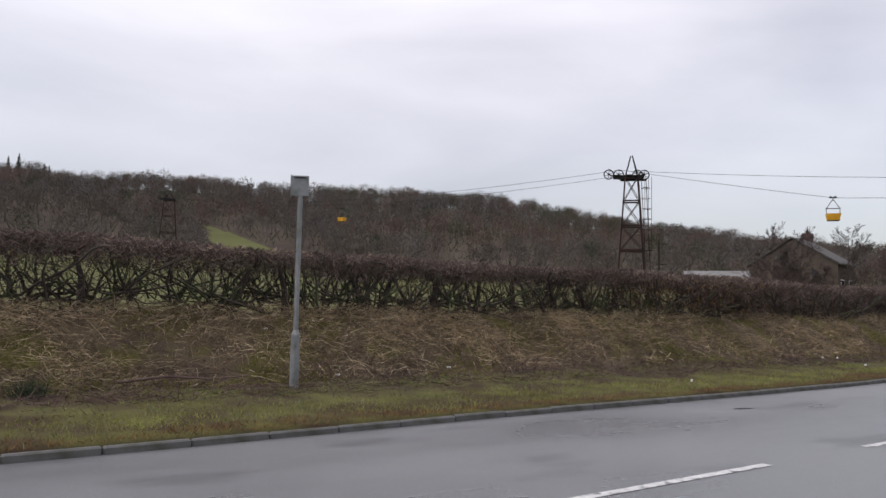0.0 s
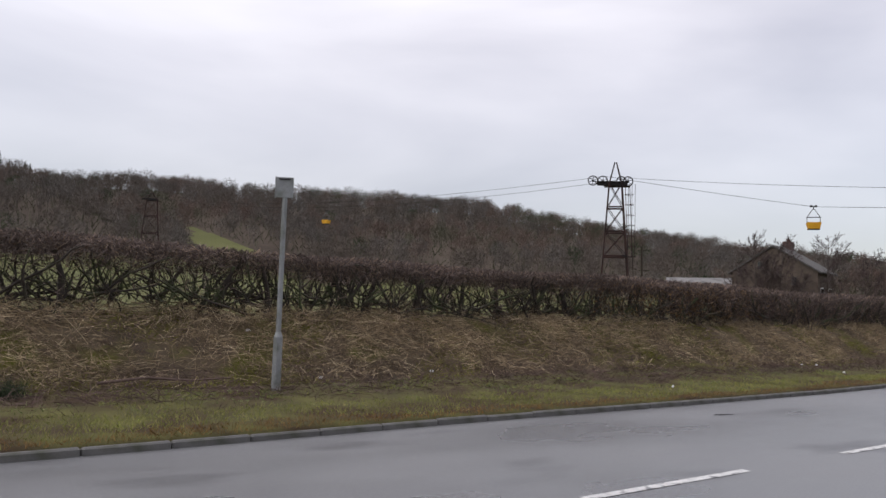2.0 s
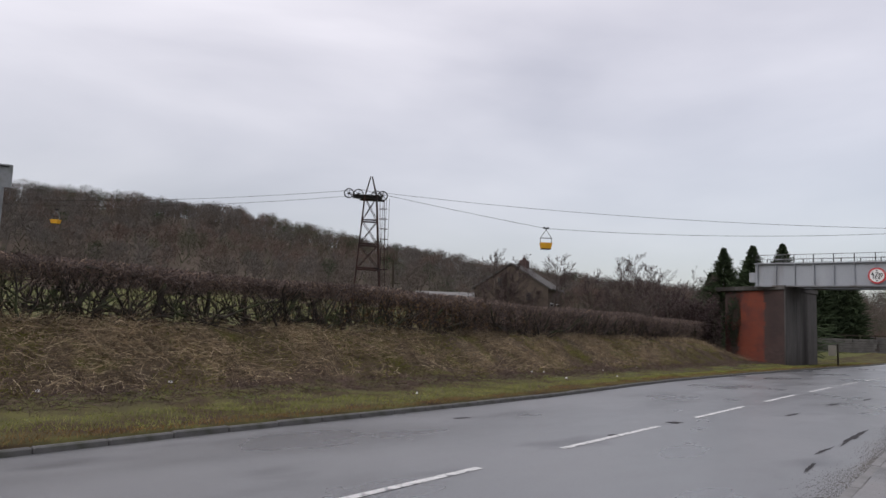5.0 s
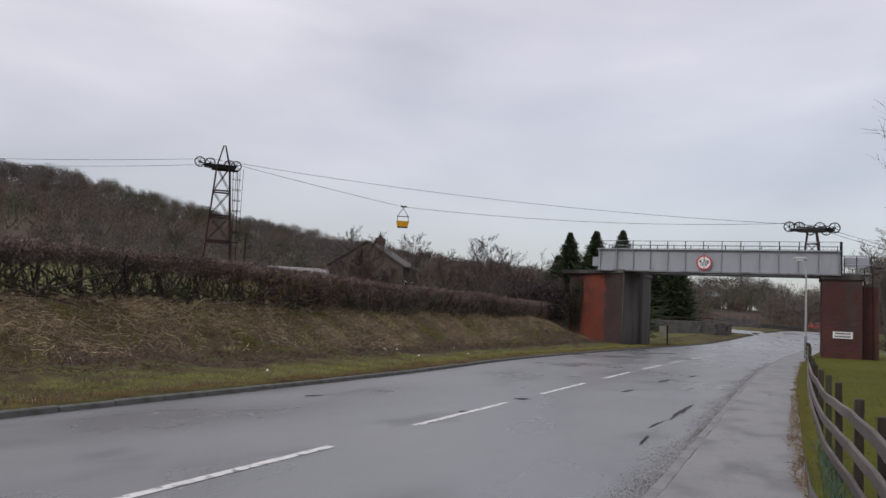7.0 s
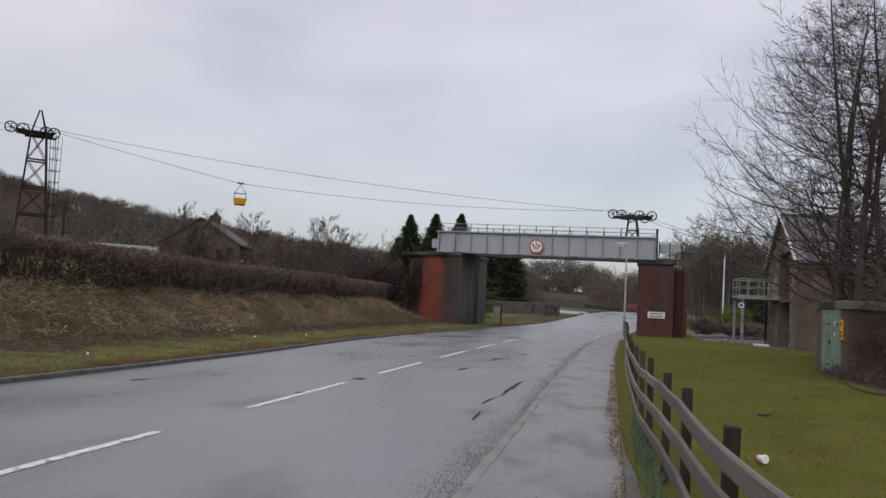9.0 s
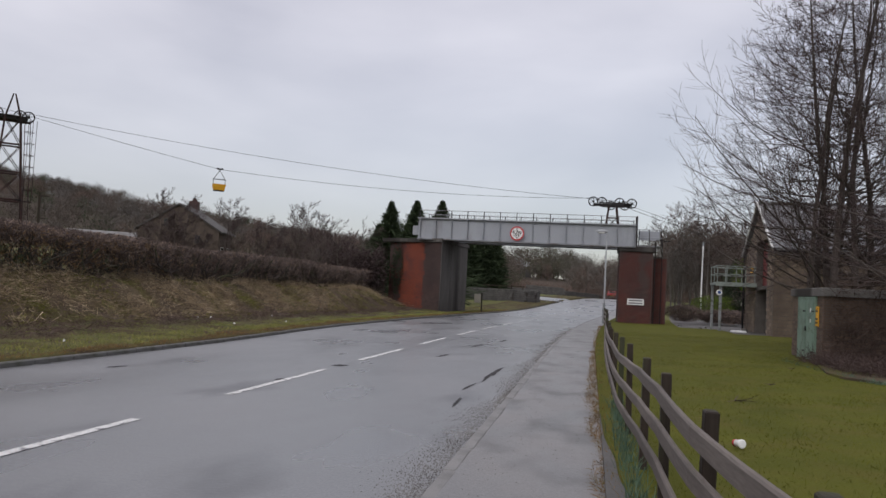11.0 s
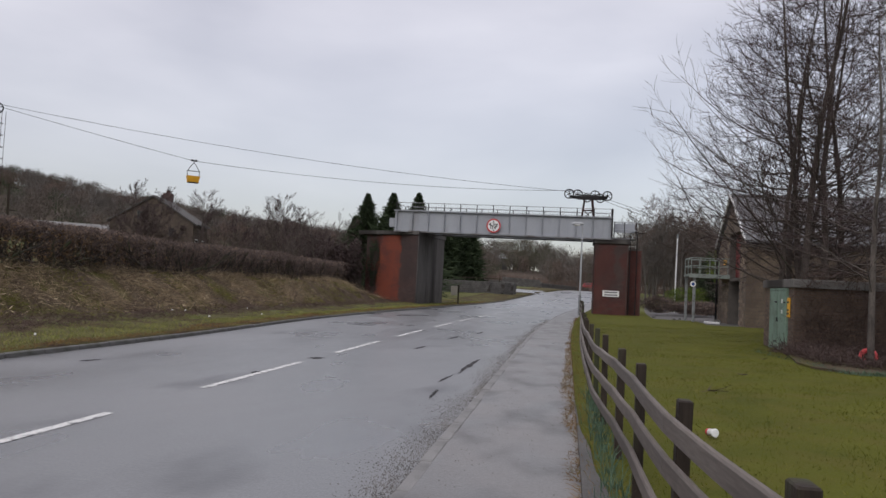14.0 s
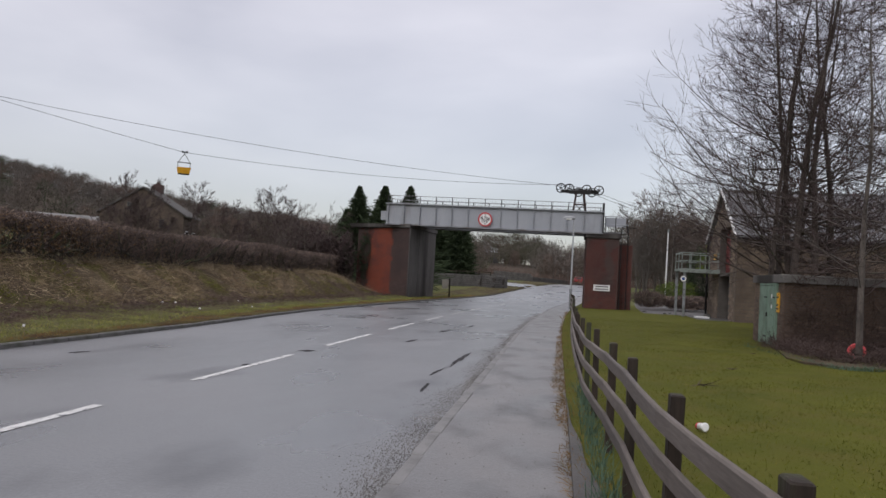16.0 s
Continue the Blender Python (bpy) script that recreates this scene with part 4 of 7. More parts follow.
def tubes(P, R, sides=3, tip=0.25, rng=RNG):
    """Tapered tubes round the branches P."""
    N, S = P.shape[:2]
    D = np.empty_like(P)
    D[:, 1:-1] = P[:, 2:] - P[:, :-2]
    D[:, 0], D[:, -1] = P[:, 1] - P[:, 0], P[:, -1] - P[:, -2]
    D = unit(D)
    ref = rng.normal(size=(N, 1, 3))
    A = unit(np.cross(D, ref + 0 * D))
    B = np.cross(D, A)
    tp = (1 + (tip - 1) * np.linspace(0, 1, S))[None, :, None] * R[:, None, None]
    ring = [P + tp * (A * math.cos(2 * math.pi * j / sides) + B * math.sin(2 * math.pi * j / sides)) for j in range(sides)]
    v = np.stack(ring, 2).reshape(-1, 3)
    base = (np.arange(N) * S * sides)[:, None, None] + (np.arange(S - 1) * sides)[None, :, None]
    j = np.arange(sides)[None, None]
    j2 = (j + 1) % sides
    f = np.stack([base + j, base + j2, base + j2 + sides, base + j + sides], -1).reshape(-1, 4)
    return v, f


def ribbons(P, W, rng=RNG):
    """Flat tapering ribbons along the branches P."""
    N, S = P.shape[:2]
    D = unit(P[:, -1:] - P[:, :1])
    A = unit(np.cross(D, rng.normal(size=(N, 1, 3))))
    w = (1 - 0.6 * np.linspace(0, 1, S))[None, :, None] * W[:, None, None]
    v = np.stack([P - A * w, P + A * w], 2).reshape(-1, 3)
    base = (np.arange(N) * S * 2)[:, None] + (np.arange(S - 1) * 2)[None]
    f = np.stack([base, base + 1, base + 3, base + 2], -1).reshape(-1, 4)
    return v, f


def trunk_line(rng, h, lean=0.05, segs=7, wob=0.03):
    p = np.zeros((1, segs + 1, 3))
    d = np.array([rng.normal() * lean, rng.normal() * lean, 1.0])
    for i in range(segs):
        p[0, i + 1] = p[0, i] + d * h / segs
        d = d + rng.normal(size=3) * wob
        d[2] = 1
    return p


def spikes(P, W, rng=RNG):
    """One thin triangle for each branch."""
    N = len(P)
    D = unit(P[:, -1] - P[:, 0])
    A = unit(np.cross(D, rng.normal(size=(N, 3)))) * W
    v = np.stack([P[:, 0] - A, P[:, 0] + A, P[:, -1]], 1).reshape(-1, 3)
    return v, np.arange(3 * N).reshape(-1, 3)


def split_quads(vf):
    v, f = vf
    return v, np.concatenate([f[:, [0, 1, 2]], f[:, [0, 2, 3]]])


def far_conifer(rng, h, n=240):
    """A distant spruce as a cone of drooping needle sprays."""
    t = rng.random(n) ** 0.8
    az = rng.random(n) * 2 * np.pi
    r = h * 0.24 * (1 - t) * (0.6 + 0.6 * rng.random(n)) + 0.15
    base = np.stack([0 * t, 0 * t, h * (0.08 + 0.92 * t)], 1)
    d = np.stack([np.cos(az), np.sin(az), -0.15 - 0.2 * rng.random(n)], 1)
    v, f = strands(base, d, r, 0.30 + 0.5 * (1 - t), 0.15, 2, 0.1, rng)
    tr = tubes(np.array([[[0, 0, 0], [0, 0, h * 0.97]]], float), np.array([h * 0.012]), 4, 0.2, rng)
    return merge([(v, f), tr])


def crown_tree(rng, h, n=520, wide=0.36, tw=0.034):
    """A distant bare tree: trunk, limbs and a domed crown of fine twigs."""
    T = trunk_line(rng, h * 0.62, segs=3)
    a = unit(rng.normal(size=(n, 3)) + np.array([0, 0, 0.25]))
    lump = 1 + 0.22 * np.sin(3 * np.arctan2(a[:, 1], a[:, 0]) + rng.uniform(0, 6)) * np.cos(2.5 * a[:, 2] + rng.uniform(0, 6))
    r = (0.45 + 0.55 * rng.random(n) ** 0.5) * lump
    mid = np.array([0, 0, h * 0.60])
    tip = mid + a * r[:, None] * np.array([h * wide, h * wide, h * 0.40])
    ln = h * (0.07 + 0.11 * rng.random(n))
    d = unit(a * np.array([1, 1, 0.8]) + np.array([0, 0, 0.55]) + 0.45 * rng.normal(size=(n, 3)))
    twigs = np.stack([tip - d * ln[:, None], tip], 1)
    k = 11
    ends = twigs[rng.integers(0, n, k), 0]
    t0 = rng.uniform(0.30, 0.95, k)[:, None]
    start = T[0, 0] * (1 - t0) + T[0, -1] * t0
    bow = (start + ends) / 2 + np.array([0, 0, -0.03 * h]) + rng.normal(size=(k, 3)) * 0.03 * h
    limbs = np.stack([start, bow, ends], 1)
    return merge([split_quads(tubes(T, np.array([h * 0.017]), 4, 0.4, rng)), split_quads(ribbons(limbs, np.full(k, h * 0.006), rng)), spikes(twigs, tw, rng)])


# ---- wooded hillside ----
rw = np.random.default_rng(11)
protos = [crown_tree(rw, 8.5 + 2.5 * rw.random(), 300, 0.30 + 0.12 * rw.random(), 0.06) for _ in range(14)]
spots = []
tries = 0
while len(spots) < 2900 and tries < 60000:
    tries += 1
    az, d = rw.uniform(8, 101), 145 + 300 * rw.random() ** 0.75
    if d < wood_edge(az):
        continue
    x, y = -d * math.sin(radians(az)), d * math.cos(radians(az))
    spots.append((x, y, d))
vs, fs, idx, k = [], [], [], 0
for i, (x, y, d) in enumerate(spots):
    v, f = protos[rw.integers(len(protos))]
    s, a = rw.uniform(0.62, 1.0) * (0.68 + 0.32 * min(1.0, (d - 150) / 180)), rw.uniform(0, 6.28)
    c, sn = math.cos(a), math.sin(a)
    w = np.stack([(v[:, 0] * c - v[:, 1] * sn) * s * 1.15 + x, (v[:, 0] * sn + v[:, 1] * c) * s * 1.15 + y, v[:, 2] * s + float(land(x, y)) - 0.2], 1)
    vs.append(w)
    fs.append(f + k)
    k += len(w)
    patch = noise.noise(Vector((x * 0.02, y * 0.02, 0)))
    mi_ = int(np.clip((patch + 0.5) * 3 + rw.uniform(-0.6, 0.6), 0, 3))
    if rw.random() < (0.035 if d > 190 else 0.02):
        mi_ = 4
    idx.append(np.full(len(f), mi_))
arr_obj("woodland", np.concatenate(vs), np.concatenate(fs), None, "bare brown winter woodland covering the hillside", "woodland", "stuff", WOODS + [CONIFER], np.concatenate(idx))
# ground scrub that fills the wood between the trunks
n = 24000
az, d = rw.uniform(5, 101, n), 145 + 300 * rw.random(n) ** 0.8
bx, by = -d * np.sin(np.radians(az)), d * np.cos(np.radians(az))
keep = d > wood_edge(az) + 3
bx, by = bx[keep], by[keep]
base = np.stack([bx, by, land(bx, by) - 0.1], 1)
dirs = np.stack([rw.normal(size=len(bx)) * 0.6, rw.normal(size=len(bx)) * 0.6, np.full(len(bx), 1.0)], 1)
v, f = strands(base, dirs, 1.0 + 2.4 * rw.random(len(bx)), 0.15 + 0.2 * rw.random(len(bx)), 0.3, 2, 0, rw)
arr_obj("scrub", v, f, WOODS[3], "tangled brown scrub under the bare hillside trees", "scrub")


def put_tree(name, v, f, material, x, y, z, label, category, group="", a=0.0, s=1.0):
    c, sn = math.cos(a), math.sin(a)
    w = np.stack([(v[:, 0] * c - v[:, 1] * sn) * s, (v[:, 0] * sn + v[:, 1] * c) * s, v[:, 2] * s], 1)
    ob = arr_obj(name, w, f, material, label, category, "")
    ob.matrix_basis = Matrix.Translation((x, y, z))
    if group:
        ob["group"] = group
    return ob


def whole_tree(x, y, h, rng, label, group="", n1=18, n2=7, n3=4, slim=1.0, tw=0.02, bark=None, twig=None, z=None, lean=0.04, start=0.2, ang=0.8, up=0.6, ratio=0.45, limb=0.5, girth=0.014, wob=0.03):
    """A bare tree with a trunk, limbs and a crown of twigs."""
    z = float(land(x, y)) - 0.1 if z is None else z
    tr = thing("tree", (x, y, z), label, "tree", group)
    T = trunk_line(rng, h * 0.9, lean, wob=wob)
    R = np.array([h * girth])
    b1, r1 = sprout(T, R, n1, ratio * slim, ang, up, 5, rng, start, 0.10, limb, 0.012, 0.72)
    b2, r2 = sprout(b1, r1, n2, 0.42, 0.65, 0.5, 3, rng, 0.15, 0.12, 0.45, tw * 0.55)
    b3, r3 = sprout(b2, r2, n3, 0.55, 0.6, 0.4, 2, rng, 0.15, 0.16, 0.5, tw * 0.5)
    for nm, (v, f), mm in (("trunk", tubes(T, R, 8, 0.15, rng), bark or BARK), ("limb_set", tubes(b1, r1, 5, 0.25, rng), bark or BARK), ("crown", merge([tubes(b2, r2, 3, 0.4, rng), ribbons(b3, np.full(len(b3), tw * 0.5), rng)]), twig or TWIG)):
        ob = arr_obj(nm, v, f, mm, "", "", "")
        ob.parent = tr
    return tr


# alders and other trees between the hedge and the hill
rt = np.random.default_rng(23)


def at_az(az, d):
    return -d * math.sin(radians(az)), d * math.cos(radians(az))


for az, d, h in ((31.5, 70, 9.0), (30.1, 71, 8.8), (31.0, 69, 7.0), (30.6, 70, 6.6), (32.4, 72, 6.2), (29.0, 72, 5.6), (27.1, 76, 9.4), (24.5, 84, 8.2), (22.0, 92, 10.0), (21.0, 90, 10.6), (20.2, 94, 9.4), (23.2, 90, 7.2), (28.2, 82, 6.0), (18.4, 90, 6.0), (16.8, 88, 6.2)):
    x, y = at_az(az, d)
    whole_tree(x, y, h, rt, "slender bare alder standing behind the hedge", "field trees", 46, 8, 9, 0.86, 0.023, BARK, TWIG, limb=0.24, girth=0.011, ang=1.0)
# far belt of trees behind the road
pr2 = [crown_tree(rt, 8 + 3 * rt.random(), 520, 0.34, 0.03) for _ in range(6)]
vs, fs, idx, k = [], [], [], 0
for i in range(300):
    az, d = (rt.uniform(-16, 24), rt.uniform(135, 230)) if i < 150 else (rt.uniform(-14, 8), rt.uniform(125, 165))
    if 1.4 < az < 5.6:
        d = rt.uniform(252, 300)
    x, y = at_az(az, d)
    v, f = pr2[rt.integers(6)]
    s, a = (rt.uniform(0.45, 0.8) if i < 150 else rt.uniform(0.55, 0.95)), rt.uniform(0, 6.28)
    c, sn = math.cos(a), math.sin(a)
    w = np.stack([(v[:, 0] * c - v[:, 1] * sn) * s + x, (v[:, 0] * sn + v[:, 1] * c) * s + y, v[:, 2] * s + float(land(x, y)) - 0.2], 1)
    vs.append(w)
    fs.append(f + k)
    k += len(w)
    idx.append(np.full(len(f), rt.integers(4)))
arr_obj("tree_belt", np.concatenate(vs), np.concatenate(fs), None, "distant belt of bare trees beyond the road", "woodland", "stuff", WOODS, np.concatenate(idx))
n = 16000
az, d = rt.uniform(-10, 20, n), rt.uniform(126, 200, n)
bx, by = -d * np.sin(np.radians(az)), d * np.cos(np.radians(az))
base = np.stack([bx, by, land(bx, by) - 0.1], 1)
dirs = np.stack([rt.normal(size=n) * 0.5, rt.normal(size=n) * 0.5, np.full(n, 1.0)], 1)
v, f = strands(base, dirs, 0.8 + 1.8 * rt.random(n), 0.05 + 0.06 * rt.random(n), 0.3, 2, 0, rt)
arr_obj("scrub", v, f, WOODS[2], "russet winter scrub beyond the road bend", "scrub")
# woods closing the view beyond the bend
vs, fs, idx, k = [], [], [], 0
for i in range(90):
    x, y = at_az(rt.uniform(-4, 9), rt.uniform(285, 340))
    v, f = pr2[rt.integers(6)]
    s, a = rt.uniform(0.9, 1.5), rt.uniform(0, 6.28)
    c, sn = math.cos(a), math.sin(a)
    vs.append(np.stack([(v[:, 0] * c - v[:, 1] * sn) * s * 1.3 + x, (v[:, 0] * sn + v[:, 1] * c) * s * 1.3 + y, v[:, 2] * s + float(land(x, y)) - 0.2], 1))
    fs.append(f + k)
    k += len(v)
    idx.append(np.full(len(f), rt.integers(4)))
arr_obj("far_wood", np.concatenate(vs), np.concatenate(fs), None, "distant bare wood closing the view along the road", "woodland", "stuff", WOODS, np.concatenate(idx))
# trees behind the yard
for i in range(24):
    x, y = 7.4 + 0.62 * i + rt.normal() * 0.8, 80 + rt.uniform(-6, 20)
    whole_tree(x, y, rt.uniform(7.5, 11.5), rt, "bare tree behind the yard", "yard trees", 30, 10, 9, 1.1, 0.024, WOODS[1], WOODS[int(rt.integers(3))], start=0.12, limb=0.18, girth=0.011)
for i in range(18):
    x, y = 8.5 + 1.0 * i + rt.normal() * 0.8, 88 + rt.uniform(-4, 22)
    v, f = crown_tree(rt, rt.uniform(9.0, 12.0), 1700, 0.36, 0.020)
    put_tree("tree", v, f, WOODS[i % 3], x, y, float(land(x, y)) - 0.1, "bare tree with a fine rounded crown behind the yard", "tree", "yard trees")
# hilltop and bridge-side conifers
for az, top in ((85.6, 0.162), (84.7, 0.1625), (84.1, 0.1669), (83.5, 0.1584), (82.6, 0.1566), (82.3, 0.1559), (81.6, 0.150), (72.9, 0.1517), (72.2, 0.1535), (71.3, 0.1560), (70.5, 0.1518), (70.0, 0.1550), (69.2, 0.1525)):
    x, y = at_az(az, 425)
    z = float(land(x, y)) - 1.0
    v, f = far_conifer(rt, 1.5 + 425 * top - z, 420)
    put_tree("spruce", v, f, CONIFER, x, y, z, "dark spruce on the wooded hilltop", "tree", "hilltop spruces")
for x, y, h in ((-18.9, 69.5, 9.6), (-16.3, 69.0, 9.7), (-14.2, 70.5, 9.9), (-17.6, 72, 8.2), (-20.3, 70.5, 7.4), (-15.2, 86.6, 8.4), (-12.3, 87.4, 7.6), (-13.8, 86.2, 8.2), (-11.2, 88.0, 7.4), (-15.8, 88.4, 8.0)):
    tr = thing("conifer", (x, y, float(land(x, y)) - 0.1), "dense dark green conifer beside the bridge abutment", "tree", "bridge conifers")
    n = 4600
    full_ = y > 80
    t = rt.random(n) ** (0.85 if full_ else 0.75)
    az = rt.random(n) * 2 * np.pi
    tier = 0.82 + 0.18 * np.sin(t * h * 5.5 + 3.0 * np.sin(az * 2 + h) + az)
    shape = np.minimum((1 - t) ** 0.62 * 0.30, 0.24) if full_ else 0.44 * (1 - t)
    rad = h * shape * (0.35 + 0.85 * rt.random(n)) * tier + 0.06
    inner = rad * (0.35 + 0.35 * rt.random(n))
    base = np.stack([inner * np.cos(az), inner * np.sin(az), h * (0.02 + 0.96 * t)], 1)
    dirs = np.stack([np.cos(az), np.sin(az), 0.55 * rt.random(n) + 0.05], 1) + 0.28 * rt.normal(size=(n, 3))
    v, f = strands(base, dirs, 0.16 + 0.62 * rad, 0.075 + 0.07 * rt.random(n), 0.3, 2, 0.12, rt)
    cr = arr_obj("crown", v, f, CONIFER, "", "", "")
    cr.parent = tr
    tk = arr_obj("trunk", *tubes(np.array([[[0, 0, -0.2], [0, 0, h * 0.95]]], float), np.array([0.16]), 6, 0.2, rt), BARK, "", "", "")
    tk.parent = tr


def fence_line(y):
    """Where the timber fence runs beside the pavement."""
    return 0.445 - 0.13 * float(smooth01((y - 3.5) / 8)) + 0.45 * float(smooth01((y - 12) / 32)) + 0.27 * max(0.0, (2.9 - y) / 2.9) ** 1.3


# ---- hedge on the bank ----
rh = np.random.default_rng(31)
HX = -14.75


def bank_z(x, y):
    return land(x, y)


def hedge_top(y):
    return 2.62 + 0.03 * np.sin(y * 0.9) + 0.04 * np.sin(y * 0.37 + 1)


hedge = thing("hedge", (HX, 18, 1.3), "laid winter hedge of bare tangled stems with a clipped top", "hedge")
# upright stems
for k, y in enumerate(np.arange(-8, 47, 1.25)):
    yy = y + rh.uniform(-0.35, 0.35)
    x = HX + rh.uniform(-0.12, 0.12)
    z0 = float(land(x, yy)) - 0.1
    h = 2.35 - z0 + rh.uniform(-0.15, 0.1)
    pts, d = [Vector((x, yy, z0))], Vector((rh.normal() * 0.12, rh.normal() * 0.25, 1))
    for i in range(5):
        pts.append(pts[-1] + d * h / 5)
        d = d + Vector((rh.normal() * 0.12, rh.normal() * 0.18, 0))
    r0 = rh.uniform(0.045, 0.10)
    part("stem", Mesh().tube(pts, [r0 * (1 - 0.5 * i / 5) for i in range(6)], 7), HEDGESTEM, hedge)
# laid and crooked branches
n = 1150
y = rh.uniform(-9, 49, n)
x = HX + rh.normal(size=n) * 0.16
z = land(x, y) + rh.uniform(-0.05, 0.35, n)
P = np.stack([x, y, z], 1)
flat = rh.random(n) < 0.48
d = np.stack([rh.normal(size=n) * 0.15, np.where(rh.random(n) < 0.55, -1, 1) * np.where(flat, 1.0, 0.38) * rh.uniform(0.5, 1.3, n), np.where(flat, 0.18, 0.9) * rh.uniform(0.5, 1.4, n)], 1)
d = unit(d)
ln = np.where(flat, rh.uniform(0.9, 1.9, n), rh.uniform(0.7, 1.2, n))
pts = [P]
for i in range(7):
    pts.append(pts[-1] + d * (ln / 7)[:, None])
    d = unit(d + rh.normal(size=d.shape) * np.array([0.12, 0.30, 0.22]) + np.array([0, 0, 0.07]))
B1 = np.stack(pts, 1)
B1[:, :, 2] = np.minimum(B1[:, :, 2], 2.5)
R1 = rh.uniform(0.014, 0.040, n)
B2, R2 = sprout(B1, R1, 5, 0.45, 0.8, 0.9, 4, rh, 0.15, 0.3, 0.55, 0.006)
B2[:, :, 2] = np.minimum(B2[:, :, 2], 2.58)
v, f = merge([tubes(B1, R1, 5, 0.45, rh), tubes(B2, R2, 4, 0.5, rh)])
ob = arr_obj("branch_mass", v, f, HEDGESTEM, "", "", "stuff")
ob.parent = hedge
ob.matrix_parent_inverse = hedge.matrix_basis.inverted()
# dense clipped twigs in the upper part, thicker further along
n = 120000
y = -9 + 58 * rh.random(n)
full = np.clip((y - 18.5) / 6, 0, 1)
zf = rh.random(n)
ztop = hedge_top(y)
zlow = 2.08 - full * 0.55
z = zlow + (ztop - zlow) * zf ** 0.55
x = HX + np.clip(rh.normal(size=n) * 0.21, -0.42, 0.42) * (0.85 + 0.25 * zf)
base = np.stack([x, y, z], 1)
dirs = np.stack([rh.normal(size=n) * 0.6, rh.normal(size=n) * 0.8, 0.35 + rh.normal(size=n) * 0.6], 1)
v, f = strands(base, dirs, 0.07 + 0.16 * rh.random(n), 0.009 + 0.008 * rh.random(n), 0.4, 1, 0, rh)
v[:, 2] = np.minimum(v[:, 2], hedge_top(v[:, 1]) + 0.03 + 0.07 * rh.random(len(v)))
ob = arr_obj("twig_mass", v, f, HEDGETWIG, "", "", "stuff")
ob.parent = hedge
ob.matrix_parent_inverse = hedge.matrix_basis.inverted()
n = 26000
y = -9 + 57 * rh.random(n) ** 0.8
zlow = land(np.full(n, HX), y)
z = zlow + (2.2 - zlow) * rh.random(n)
thin = (y > 19) | (rh.random(n) < 0.45)
y, z, n = y[thin], z[thin], int(thin.sum())
base = np.stack([HX + rh.normal(size=n) * 0.2, y, z], 1)
dirs = np.stack([rh.normal(size=n) * 0.6, rh.normal(size=n) * 0.9, 0.3 + rh.normal(size=n) * 0.7], 1)
v, f = strands(base, dirs, 0.15 + 0.4 * rh.random(n), 0.008 + 0.008 * rh.random(n), 0.5, 3, 0, rh)
ob = arr_obj("low_twig_mass", v, f, HEDGETWIG, "", "", "stuff")
ob.parent = hedge
ob.matrix_parent_inverse = hedge.matrix_basis.inverted()

n = 4200
y = 19.5 + 2.6 * rh.normal(size=n)
base = np.stack([HX + np.clip(rh.normal(size=n) * 0.25, -0.45, 0.5), y, 1.6 + 0.95 * rh.random(n)], 1)
v, f = strands(base, rh.normal(size=(n, 3)), 0.05 + 0.03 * rh.random(n), 0.03, 0.3, 2, 0.2, rh)
ob = arr_obj("russet_leaf_mass", v, f, mat_island("russet_leaves", (0.13, 0.075, 0.035), (0.24, 0.15, 0.075)), "", "", "stuff")
ob.parent = hedge
ob.matrix_parent_inverse = hedge.matrix_basis.inverted()

# ---- dead growth on the bank ----
n = 170000
y = -10 + 62 * rh.random(n) ** 1.25
u = rh.uniform(-14.75, -12.2, n)
base = np.stack([u, y, land(u, y) + 0.03 + 0.20 * rh.random(n)], 1)
dirs = np.stack([0.35 + 0.6 * rh.normal(size=n), 0.9 * rh.normal(size=n), -0.05 + 0.38 * rh.normal(size=n)], 1)
patch = np.array([noise.noise(Vector((a * 0.6, b * 0.45, 9))) for a, b in zip(u, y)])
keep = rh.random(n) < np.clip(0.50 + 1.3 * patch, 0.10, 1) * np.clip((u + 12.1) * -0.75, 0.15, 1) * (1 - 0.6 * smooth01((y - 26) / 16))
ln = 0.10 + 0.48 * rh.random(n) ** 1.9
v, f = strands(base[keep], dirs[keep], ln[keep], (0.005 + 0.008 * rh.random(n))[keep], 0.55, 3, 0.18, rh)
v[:, 2] = np.maximum(v[:, 2], land(v[:, 0], v[:, 1]) + 0.01)
arr_obj("dead_stems", v, f, STRAW, "tangled straw-coloured dead stems lying on the bank", "dead growth")
n = 30000
y = -10 + 60 * rh.random(n)
u = np.where(rh.random(n) < 0.65, rh.uniform(-13.1, -10.9, n), rh.uniform(-14.7, -12.5, n))
base = np.stack([u, y, land(u, y) + 0.05 * rh.random(n)], 1)
dirs = np.stack([0.4 * rh.normal(size=n), rh.normal(size=n), 0.25 + 0.3 * rh.normal(size=n)], 1)
v, f = strands(base, dirs, 0.10 + 0.35 * rh.random(n), 0.006 + 0.008 * rh.random(n), 0.7, 2, 0.3, rh)
v[:, 2] = np.maximum(v[:, 2], land(v[:, 0], v[:, 1]) + 0.005)
arr_obj("bramble", v, f, BRAMBLE, "dark brown bramble stems along the foot of the bank", "bramble")
n = 60000
y = -10 + 60 * rh.random(n)
u = rh.uniform(-14.8, -12.2, n)
patch = np.array([noise.noise(Vector((a * 0.7, b * 0.5, 2))) for a, b in zip(u, y)])
keep = patch > 0.02
u, y = u[keep], y[keep]
n = len(u)
base = np.stack([u, y, land(u, y) - 0.01], 1)
dirs = np.stack([0.4 + 0.5 * rh.normal(size=n), 0.5 * rh.normal(size=n), np.full(n, 0.6)], 1)
